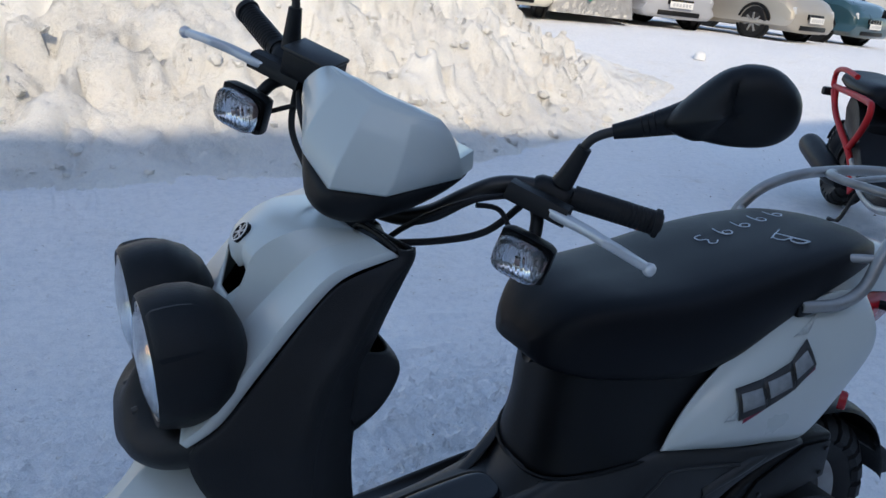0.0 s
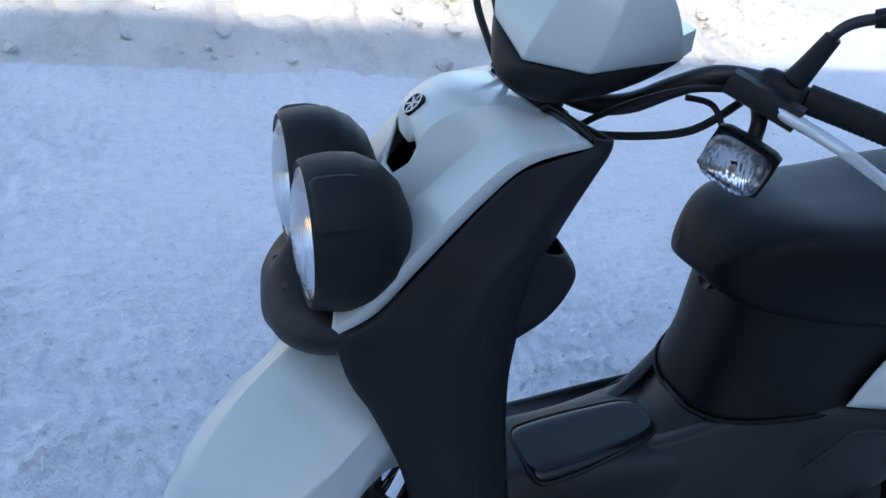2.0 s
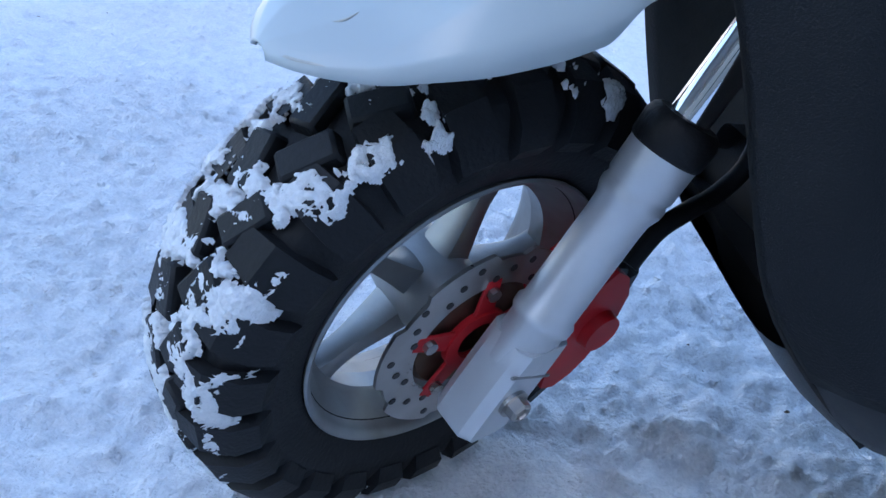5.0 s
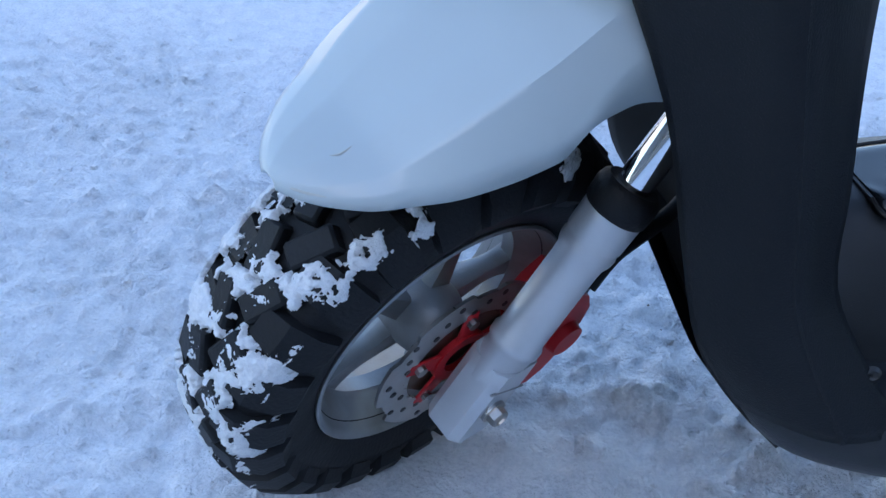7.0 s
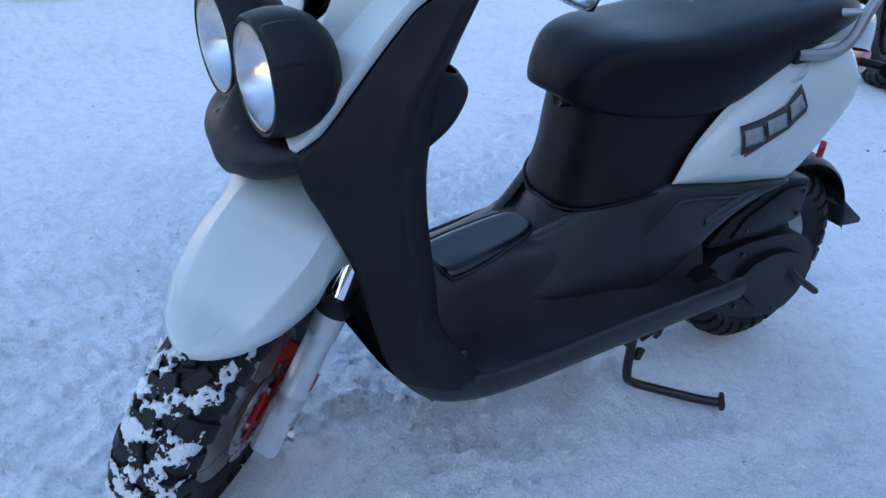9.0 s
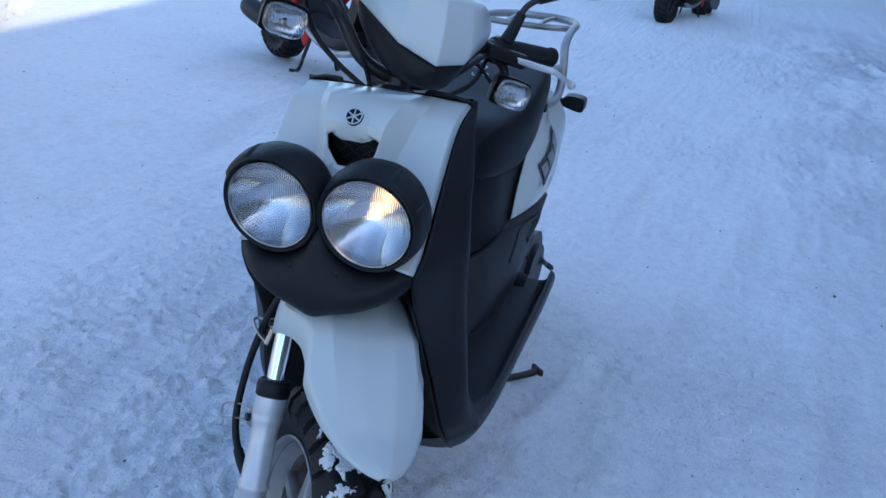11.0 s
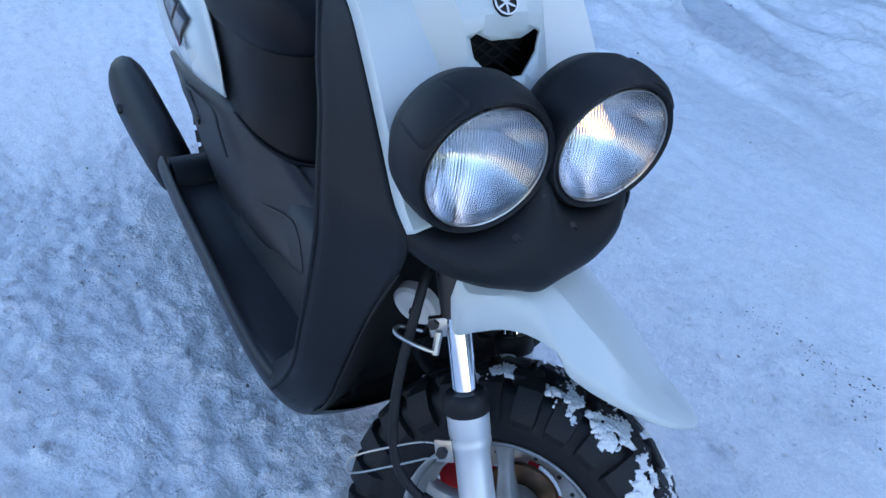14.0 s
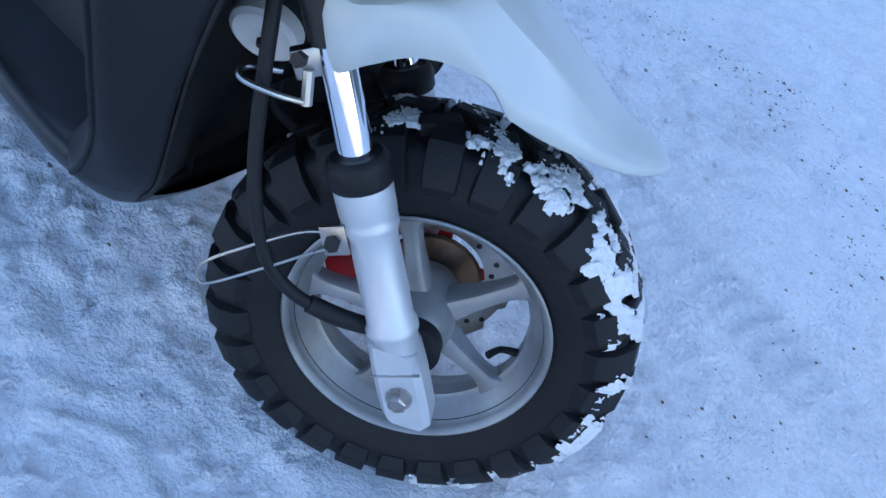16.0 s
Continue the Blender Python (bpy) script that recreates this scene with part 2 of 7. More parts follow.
PLASTER = material("grey_plaster_wall", (0.20, 0.19, 0.18), 0.85, base2=(0.15, 0.14, 0.135), scale=1.2, fine=40, bump=0.004)
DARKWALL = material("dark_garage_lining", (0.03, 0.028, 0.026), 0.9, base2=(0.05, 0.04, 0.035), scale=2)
YELLOW = material("yellow_paint", (0.60, 0.38, 0.04), 0.5, scale=4)
RUSTPAINT = material("faded_pink_paint", (0.33, 0.16, 0.14), 0.7, base2=(0.22, 0.10, 0.08), scale=12)
FENCE = material("pale_grey_sheet_fence", (0.38, 0.39, 0.39), 0.6, scale=1)
BLUEROOF = material("blue_sheet", (0.05, 0.20, 0.48), 0.5, scale=1)
CARSILVER = material("silver_car_paint", (0.38, 0.39, 0.41), 0.45, 0.3, scale=3, coat=0.15, base2=(0.36, 0.37, 0.40))
CARBEIGE = material("beige_silver_car_paint", (0.36, 0.335, 0.29), 0.48, 0.3, scale=3, coat=0.15, base2=(0.33, 0.31, 0.28))
CARCREAM = material("cream_car_paint", (0.62, 0.59, 0.50), 0.45, scale=3)
CARGREEN = material("dark_teal_car_paint", (0.02, 0.06, 0.08), 0.3, scale=3, coat=0.6)
TARP = material("silver_tarpaulin", (0.36, 0.36, 0.36), 0.42, 0.3, base2=(0.28, 0.28, 0.28), scale=2.5, fine=7, bump=0.05)
LAMPGLASS = material("car_lamp_glass", (0.50, 0.51, 0.52), 0.2, scale=10)
GREENCORD = material("green_cord", (0.03, 0.35, 0.22), 0.6)

# ---- building helpers ----


def part(name, bm, mat, parent=None, label="", smooth=40, tf=None):
    """Links a bmesh as one mesh object under a thing or a part."""
    me = bpy.data.meshes.new(name)
    if tf is not None:
        bm.transform(tf)
    bmesh.ops.recalc_face_normals(bm, faces=bm.faces)
    bm.to_mesh(me)
    bm.free()
    me.materials.append(mat)
    me.polygons.foreach_set("use_smooth", [True] * len(me.polygons))
    me.set_sharp_from_angle(angle=radians(smooth))
    ob = new(name, me)
    if parent is not None:
        ob.parent = parent
    if label:
        tagged(ob, label)
    return ob


def thing(name, label, category, group="", kind=""):
    return tagged(new(name), label, category, group, kind)


def solid(ob, thick, offset=-1.0):
    m = ob.modifiers.new("thickness", "SOLIDIFY")
    m.thickness, m.offset = thick, offset
    return ob


def bevelled(ob, width, segments=2, angle=35):
    m = ob.modifiers.new("worn_edges", "BEVEL")
    m.width, m.segments, m.limit_method, m.angle_limit = width, segments, "ANGLE", radians(angle)
    return ob


def spline(pts, n, closed=False):
    """Catmull-Rom points through pts, n to each stretch."""
    p = np.array(pts, float)
    k = len(p)
    out = []
    for i in range(k if closed else k - 1):
        if closed:
            a, b, c, d = p[(i - 1) % k], p[i], p[(i + 1) % k], p[(i + 2) % k]
        else:
            a, b, c, d = p[max(i - 1, 0)], p[i], p[i + 1], p[min(i + 2, k - 1)]
        for j in range(n):
            t = j / n
            out.append(0.5 * ((2 * b) + (c - a) * t + (2 * a - 5 * b + 4 * c - d) * t * t + (3 * b - a - 3 * c + d) * t ** 3))
    if not closed:
        out.append(p[-1])
    return np.array(out)


def loft(sections, nu=4, nv=4, closed=False, caps=False):
    """A skin through sections of equally many 3D points, rounded both ways; nu or nv 1 keeps straight."""
    s = np.array(sections, float)
    rows = np.array([spline(r, nv, closed) for r in s]) if nv > 1 else (s if not closed else s)
    cols = np.stack([spline(rows[:, j], nu) for j in range(rows.shape[1])], 1) if nu > 1 else rows
    a, b = cols.shape[:2]
    bm = bmesh.new()
    v = [[bm.verts.new(cols[i, j]) for j in range(b)] for i in range(a)]
    for i in range(a - 1):
        for j in range(b if closed else b - 1):
            q = (j + 1) % b
            bm.faces.new((v[i][j], v[i + 1][j], v[i + 1][q], v[i][q]))
    if caps:
        bm.faces.new(v[0])
        bm.faces.new(v[-1][::-1])
    return bm


def tube(pts, r, seg=12, n=6, caps=True, smooth_path=True):
    """A round tube along pts; r a number or one to each point."""
    rr = np.full(len(pts), r, float) if np.isscalar(r) else np.array(r, float)
    p4 = np.column_stack([np.array(pts, float), rr])
    path = spline(p4, n) if smooth_path and len(pts) > 2 else p4
    bm = bmesh.new()
    rings = []
    side = None
    for i in range(len(path)):
        d = Vector(path[min(i + 1, len(path) - 1), :3] - path[max(i - 1, 0), :3]).normalized()
        if side is None:
            side = d.orthogonal().normalized()
        side = (side - d * side.dot(d)).normalized()
        up = d.cross(side)
        c = Vector(path[i, :3])
        rings.append([bm.verts.new(c + (side * math.cos(2 * math.pi * k / seg) + up * math.sin(2 * math.pi * k / seg)) * path[i, 3]) for k in range(seg)])
    for a, b in zip(rings, rings[1:]):
        for k in range(seg):
            bm.faces.new((a[k], a[(k + 1) % seg], b[(k + 1) % seg], b[k]))
    if caps:
        bm.faces.new(rings[0][::-1])
        bm.faces.new(rings[-1])
    return bm


def lathe(profile, origin=(0, 0, 0), axis=(0, 0, 1), seg=48, squash=1.0, closed=False):
    """Turns (distance along axis, radius) pairs round an axis."""
    w = Vector(axis).normalized()
    u = Vector((0, 0, 1)) if abs(w.z) < 0.9 else Vector((1, 0, 0))
    u = (u - w * u.dot(w)).normalized()
    v = w.cross(u)
    bm = bmesh.new()
    rings = []
    for s, r in profile:
        c = Vector(origin) + w * s
        if r < 1e-6:
            rings.append([bm.verts.new(c)])
        else:
            rings.append([bm.verts.new(c + u * (r * math.cos(2 * math.pi * k / seg)) + v * (r * squash * math.sin(2 * math.pi * k / seg))) for k in range(seg)])
    pairs = list(zip(rings, rings[1:]))
    if closed:
        pairs.append((rings[-1], rings[0]))
    for a, b in pairs:
        for k in range(seg):
            q = (k + 1) % seg
            if len(a) == 1 and len(b) > 1:
                bm.faces.new((a[0], b[q], b[k]))
            elif len(b) == 1 and len(a) > 1:
                bm.faces.new((a[k], a[q], b[0]))
            elif len(a) > 1:
                bm.faces.new((a[k], a[q], b[q], b[k]))
    return bm


def block(size, at=(0, 0, 0), rot=(0, 0, 0), bevel=0.0, seg=2, taper=1.0):
    bm = bmesh.new()
    bmesh.ops.create_cube(bm, size=1.0)
    for v in bm.verts:
        k = taper if v.co.z > 0 else 1.0
        v.co = Vector((v.co.x * size[0] * k, v.co.y * size[1] * k, v.co.z * size[2]))
    if bevel:
        bmesh.ops.bevel(bm, geom=bm.edges[:], offset=bevel, segments=seg, affect="EDGES", profile=0.5)
    bm.transform(pose(*at, *rot))
    return bm


def prism(poly, thick, axis="y", at=0.0, bevel=0.0):
    """A flat outline of 2D points, given depth along an axis."""
    bm = bmesh.new()
    f = []
    for a, b in poly:
        co = {"y": (a, at, b), "x": (at, a, b), "z": (a, b, at)}[axis]
        f.append(bm.verts.new(co))
    face = bm.faces.new(f)
    r = bmesh.ops.extrude_face_region(bm, geom=[face])
    d = {"y": (0, thick, 0), "x": (thick, 0, 0), "z": (0, 0, thick)}[axis]
    bmesh.ops.translate(bm, verts=[g for g in r["geom"] if isinstance(g, bmesh.types.BMVert)], vec=d)
    if bevel:
        bmesh.ops.bevel(bm, geom=bm.edges[:], offset=bevel, segments=2, affect="EDGES", profile=0.5)
    return bm


def join(*bms):
    """Several bmeshes as one."""
    out = bms[0]
    for b in bms[1:]:
        me = bpy.data.meshes.new("scrap")
        b.to_mesh(me)
        b.free()
        out.from_mesh(me)
        bpy.data.meshes.remove(me)
    return out


def flip(bm):
    """Mirrors a bmesh from one side of the scooter to the other."""
    for v in bm.verts:
        v.co.y = -v.co.y
    return bm


def both(make):
    """make(side) for the left (-1) and the right (+1)."""
    for s in (-1, 1):
        make(s)


class Grid:
    """Smooth repeatable random heights over the plan."""

    def __init__(self, seed):
        self.t = np.random.RandomState(seed).rand(256, 256)

    def at(self, x, y):
        xi, yi = np.floor(x).astype(int), np.floor(y).astype(int)
        fx, fy = x - xi, y - yi
        fx, fy = fx * fx * (3 - 2 * fx), fy * fy * (3 - 2 * fy)
        g = lambda a, b: self.t[a % 256, b % 256]
        return (g(xi, yi) * (1 - fx) + g(xi + 1, yi) * fx) * (1 - fy) + (g(xi, yi + 1) * (1 - fx) + g(xi + 1, yi + 1) * fx) * fy - 0.5

    def layers(self, x, y, scale, octaves=4, gain=0.5):
        h, a = np.zeros_like(x), 1.0
        for i in range(octaves):
            h += a * self.at(x * scale + 17.3 * i, y * scale + 9.1 * i)
            scale, a = scale * 2.03, a * gain
        return h


def sheet_mesh(name, X, Y, Z, mat, smooth=True):
    """A mesh over a regular array of points."""
    a, b = X.shape
    me = bpy.data.meshes.new(name)
    verts = np.column_stack([X.ravel(), Y.ravel(), Z.ravel()])
    i = np.arange(a * b).reshape(a, b)
    quads = np.stack([i[:-1, :-1], i[1:, :-1], i[1:, 1:], i[:-1, 1:]], -1).reshape(-1, 4)
    me.from_pydata(verts.tolist(), [], quads.tolist())
    me.materials.append(mat)
    me.polygons.foreach_set("use_smooth", [smooth] * len(me.polygons))
    me.update()
    return new(name, me)


# ---- ground, snow bank, building ----
HG = Grid(3)


def rise(x, y):
    """The lane climbs gently towards the parked cars."""
    k = np.clip((0.7 * x + 0.714 * y - 7) / 9.5, 0, 1)
    return 0.70 * k * k * (3 - 2 * k)


def along(x, y, x0, y0, x1, y1):
    """How far along a line from one place to another, in metres, and how far off to its side."""
    n = math.hypot(x1 - x0, y1 - y0)
    ux, uy = (x1 - x0) / n, (y1 - y0) / n
    return (x - x0) * ux + (y - y0) * uy, (y - y0) * ux - (x - x0) * uy, n


PRINTS = [  # tyre prints: from x, y to x, y, half width, pitch of the ribs, relief
    (0.38, -0.03, 1.15, -0.27, 0.062, 0.044, 0.019), (0.55, 0.06, 1.30, 0.00, 0.055, 0.042, 0.017), (-0.45, 0.72, 1.9, 0.95, 0.07, 0.05, 0.005), (-0.9, -0.48, 2.2, -0.66, 0.06, 0.045, 0.004),
    (1.45, -1.10, -0.20, -0.90, 0.05, 0.04, 0.005), (-0.20, -0.90, -1.3, -0.1, 0.05, 0.04, 0.005), (8.5, -2.2, 17.0, -10.6, 0.14, 0.16, 0.030), (9.6, -1.8, 18.1, -10.2, 0.14, 0.16, 0.030),
    (5.5, -3.0, 13.0, -6.6, 0.12, 0.13, 0.022), (2.0, 1.9, 6.5, 2.3, 0.10, 0.09, 0.008), (1.1, -2.5, 5.0, -2.6, 0.10, 0.08, 0.010)]
rrng = random.Random(21)
RIDGES = [  # banks left by wheels and boots: from x, y to x, y, height, width
    (5.05, -5.75, 8.02, -6.13, 0.10, 0.13), (2.48, -3.26, 3.89, -3.28, 0.060, 0.060), (2.70, -1.69, 3.50, -1.77, 0.050, 0.045), (1.53, -2.13, 2.20, -2.19, 0.045, 0.045), (4.38, -3.70, 6.56, -3.72, 0.065, 0.080),
    (3.25, -2.19, 3.95, -2.25, 0.060, 0.050), (4.36, -4.50, 5.52, -4.95, 0.070, 0.075), (5.60, -4.84, 6.46, -5.03, 0.060, 0.070), (2.45, -2.58, 2.95, -2.26, 0.032, 0.045), (2.20, -3.00, 3.40, -2.93, 0.030, 0.050),
    (5.84, -4.22, 7.07, -4.51, 0.060, 0.075), (5.17, -3.45, 6.96, -3.50, 0.050, 0.070), (1.85, -1.71, 2.20, -1.73, 0.028, 0.040), (4.60, -3.15, 5.30, -3.30, 0.050, 0.055), (7.2, -3.66, 9.4, -4.20, 0.08, 0.10)]
for i in range(30):
    x0, y0 = rrng.uniform(3.0, 11.5), rrng.uniform(-7.0, -2.2)
    a, n = rrng.gauss(-0.05, 0.22), rrng.uniform(0.35, 1.2)
    RIDGES.append((x0, y0, x0 + n * math.cos(a), y0 + n * math.sin(a), rrng.uniform(0.02, 0.05), rrng.uniform(0.035, 0.07)))


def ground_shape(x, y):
    """The height of the snow, and how far packing and the building's painted shade grey it."""
    r = np.sqrt((x - 0.5) ** 2 + y ** 2)
    h = 0.020 * HG.layers(x, y, 1.1, 4)
    h += 0.016 * HG.layers(x * 1.3, y * 8 + 0.9 * x, 1.0, 4, 0.65)                            # dragged streaks
    crumb = np.clip(HG.layers(x + 11, y - 7, 0.9, 3) * 2.4 + 0.35, 0.0, 1)
    trod = np.exp(-(((x - 1.0) / 1.1) ** 2 + ((y - 0.85) / 0.6) ** 2)) + 0.45 * np.exp(-(((x - 0.45) / 0.45) ** 2 + ((y - 0.05) / 0.30) ** 2)) + 0.5 * np.exp(-(((x + 0.5) / 0.7) ** 2 + ((y - 0.6) / 0.8) ** 2))
    rough = np.clip(0.20 + 0.5 * crumb + trod, 0, 1.15)
    clod = HG.layers(x + 40, y * 1.15, 13.0, 3, 0.66)
    chips = HG.layers(x + 3, y + 21, 34.0, 3, 0.78)
    h += rough * (0.017 * np.clip(clod, -0.3, 0.7) + 0.025 * np.clip(np.abs(chips) - 0.08, 0, 0.7) + 0.006 * HG.layers(x, y, 62.0, 2, 0.7))
    press_shade, loose = x * 0.0, x * 0.0
    for x0, y0, x1, y1, half, pitch, dep in PRINTS:
        u, d, n = along(x, y, x0, y0, x1, y1)
        d = d + 0.04 * HG.at(u * 0.9 + x0 * 7, u * 0 + 3.3)
        on = np.clip(u / 0.15, 0, 1) * np.clip((n - u) / 0.15, 0, 1) * np.clip(1.25 - (np.abs(d) / half) ** 4, 0, 1) * np.clip(HG.layers(u * 1.6 + x0, d * 3 + y0 * 5, 1.0, 2) * 3.0 + 0.75, 0, 1)
        h = h * (1 - 0.75 * on)
        press_shade = np.maximum(press_shade, 0.15 * on)
        rib = np.clip(np.cos(2 * np.pi * (u + 0.35 * np.abs(d)) / pitch) * 1.5 - 0.6, -0.35, 0.9)
        h += 1.9 * on * dep * (rib - 0.5) + 0.5 * dep * np.exp(-((np.abs(d) - half * 1.25) / (half * 0.3)) ** 2) * (on > 0)
    for x0, y0, x1, y1, high, wide in RIDGES:
        u, d, n = along(x, y, x0, y0, x1, y1)
        d = d + 0.10 * HG.layers(u * 1.7 + x0 * 3, u * 0 + y0, 1.0, 2)
        body = np.clip(u / 0.12, 0, 1) * np.clip((n - u) / 0.12, 0, 1) * np.where(d > 0, np.clip(1 - d / (wide * 0.75), 0, 1), np.exp(-(d / (wide * 1.5)) ** 2))
        loose = np.maximum(loose, body)
        h += 1.5 * high * body * np.clip(0.8 + 1.0 * HG.layers(x * 3.1, y * 3.1, 2.0, 3, 0.7), 0.15, 1.5)
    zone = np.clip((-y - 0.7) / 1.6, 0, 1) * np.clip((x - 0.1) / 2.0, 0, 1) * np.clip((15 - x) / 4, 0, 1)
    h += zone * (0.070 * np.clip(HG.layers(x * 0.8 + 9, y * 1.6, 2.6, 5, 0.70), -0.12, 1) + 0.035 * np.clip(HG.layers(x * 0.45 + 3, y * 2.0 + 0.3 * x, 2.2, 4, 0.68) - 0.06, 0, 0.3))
    # grey towards the building: its shade put into the colour, along with packed snow
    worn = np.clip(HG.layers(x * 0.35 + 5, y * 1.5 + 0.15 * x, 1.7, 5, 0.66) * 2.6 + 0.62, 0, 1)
    press_shade = np.maximum(press_shade, zone * worn) * (1 - np.clip(loose * 2.2 - 0.2, 0, 1))
    calm = np.exp(-(np.sqrt(x ** 2 + y ** 2) / 0.15) ** 2) + np.exp(-(np.sqrt((x - 1.35) ** 2 + y ** 2) / 0.25) ** 2) + np.exp(-(((x - 1.0) / 0.16) ** 2 + ((y + 0.15) / 0.16) ** 2))
    dent = 0.006 * np.exp(-((x / 0.10) ** 2 + (y / 0.09) ** 2))
    return h * (1 - 0.85 * np.clip(calm, 0, 1)) * np.clip(1.4 - r / 60, 0.2, 1) - 0.004 - dent + rise(x, y), press_shade


def ground_height(x, y):
    return ground_shape(x, y)[0]


def axis_steps(lo, hi, near_lo, near_hi, step, fine_lo, fine_hi, fine=0.032):
    """Grid lines: closest near the scooter, still close as far as the fine limits, then ever wider."""
    def outwards(start, limit, far):
        out, d = [start], step
        while out[-1] < far:
            d = min(d * 1.03, fine) if out[-1] < limit else d * 1.06
            out.append(out[-1] + d)
        return out
    return np.array([-v for v in outwards(-near_lo, -fine_lo, -lo)][:0:-1] + list(np.arange(near_lo, near_hi, step)) + outwards(near_hi, fine_hi, hi))


gx = axis_steps(-900, 900, -0.9, 2.0, 0.0115, -1.6, 9.0)
gy = axis_steps(-900, 900, -1.3, 1.3, 0.0115, -6.3, 2.6)
GX, GY = np.meshgrid(gx, gy, indexing="ij")
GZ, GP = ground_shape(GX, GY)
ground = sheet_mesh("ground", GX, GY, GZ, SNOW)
ground.data.attributes.new("press_shade", "FLOAT", "POINT").data.foreach_set("value", GP.ravel())
tagged(ground, "trodden packed snow with ruts and brown grit", "snow ground", kind="structure")

# the bank of ploughed snow, with a tail that runs out beside the lane
BG = Grid(11)
STEP = 0.042
bx, by = np.meshgrid(np.arange(-16, 9.5, STEP), np.arange(2.6, 13.0, STEP), indexing="ij")
crest_h = np.interp(bx, [-16, -4, 0, 2.0, 3.2, 4.4, 5.6, 6.6, 7.6], [2.9, 2.9, 2.8, 2.3, 1.75, 1.12, 0.52, 0.13, 0.0])
foot_y = np.interp(bx, [-16, -1, 1, 3, 5, 6.5, 7.6], [2.9, 3.2, 3.5, 4.0, 5.2, 6.3, 7.2])
crest_y = np.interp(bx, [-16, 0, 3, 5, 7.6], [7.2, 7.0, 6.8, 6.9, 7.3])
u = np.clip((by - foot_y) / np.maximum(crest_y - foot_y, 0.05), 0, 1)
back = np.clip(1 - (by - crest_y) / 4.5, 0, 1)
prof = np.where(by < crest_y, 0.12 * np.clip(u * 2.2, 0, 1) ** 1.5 + 0.88 * u ** 1.5, np.clip(back, 0, 1) ** 0.8)
chunk = np.clip(BG.layers(bx + 17, by * 1.1, 3.4, 4, 0.72) * 3.0, -0.45, 0.45)             # broken slabs with flat tops
rough = BG.layers(bx, by, 0.9, 3) * 0.5 + np.abs(BG.layers(bx + 30, by, 2.4, 3, 0.6)) * 0.26 + 0.28 * chunk + 0.16 * np.clip(BG.layers(bx, by + 50, 8.0, 3, 0.75), -0.3, 0.3) - 0.06
bz = crest_h * prof + rough * np.clip(crest_h * prof * 1.6, 0, 0.62) - 0.03 + 0.05 * np.clip(u * 9, 0, 1) * np.clip(0.55 + 1.6 * BG.layers(bx + 60, by, 2.2, 4, 0.7), 0, 1)
bz = bz + rise(bx, by)
bank = sheet_mesh("snow_bank", bx, by, np.where((by < foot_y) | (crest_h * prof < 0.004), -0.03 + rise(bx, by), bz), BANKSNOW)
tagged(bank, "sunlit bank of ploughed lumpy snow, brownish with grit", "snow bank", kind="structure")

crng = random.Random(4)
clods = []
for i in range(900):
    x = crng.uniform(-9, 7.4)
    k = crng.random()
    ix = int(round((x + 16) / STEP))
    fy = float(foot_y[ix, 0])
    y = fy + 0.15 + (crng.random() ** 1.5) * 3.0
    iy = int(round((y - 2.6) / STEP))
    if not 0 <= iy < bz.shape[1] or iy < 1:
        continue
    z = float(bz[ix, iy])
    r = 0.014 + 0.050 * k ** 4
    bmc = bmesh.new()
    bmesh.ops.create_icosphere(bmc, subdivisions=1 if r < 0.05 else 2, radius=r)
    for v in bmc.verts:
        v.co *= crng.uniform(0.75, 1.2)
        v.co.z *= 0.75
    bmc.transform(Matrix.Translation((x, y, z + 0.3 * r)))
    me = bpy.data.meshes.new("scrap")
    bmc.to_mesh(me)
    bmc.free()
    clods.append(me)
bmc = bmesh.new()
for me in clods:
    bmc.from_mesh(me)
    bpy.data.meshes.remove(me)
tagged(part("snow_clod", bmc, BANKSNOW), "loose clods of snow fallen on the bank", "snow clods", kind="stuff")

# grit: dark specks on the trodden snow, thickest in the rut past the scooter and where feet have turned
grng = random.Random(12)
gv, gf = [], []


def speck(x, y, z, r):
    a0, k = grng.uniform(0, 6.28), len(gv)
    n = 5
    for j in range(n):
        a = a0 + 2 * math.pi * j / n
        q = r * grng.uniform(0.6, 1.2)
        gv.append((x + q * math.cos(a) * 1.5, y + q * math.sin(a) * 0.8, z - 0.001))
    gv.append((x, y, z + r * 0.7))
    for j in range(n):
        gf.append((k + j, k + (j + 1) % n, k + n))


PATCHES = [(0.24, -1.04, 0.03), (0.12, -1.04, 0.045), (0.10, -1.02, 0.03), (-0.12, -0.95, 0.05), (-0.22, -0.76, 0.05), (-0.20, -0.80, 0.03), (-0.26, -0.61, 0.05), (-0.28, -0.36, 0.04), (0.42, -1.0, 0.04), (1.15, 0.40, 0.06), (1.56, 0.68, 0.07), (1.89, 1.02, 0.08)]
spots = []
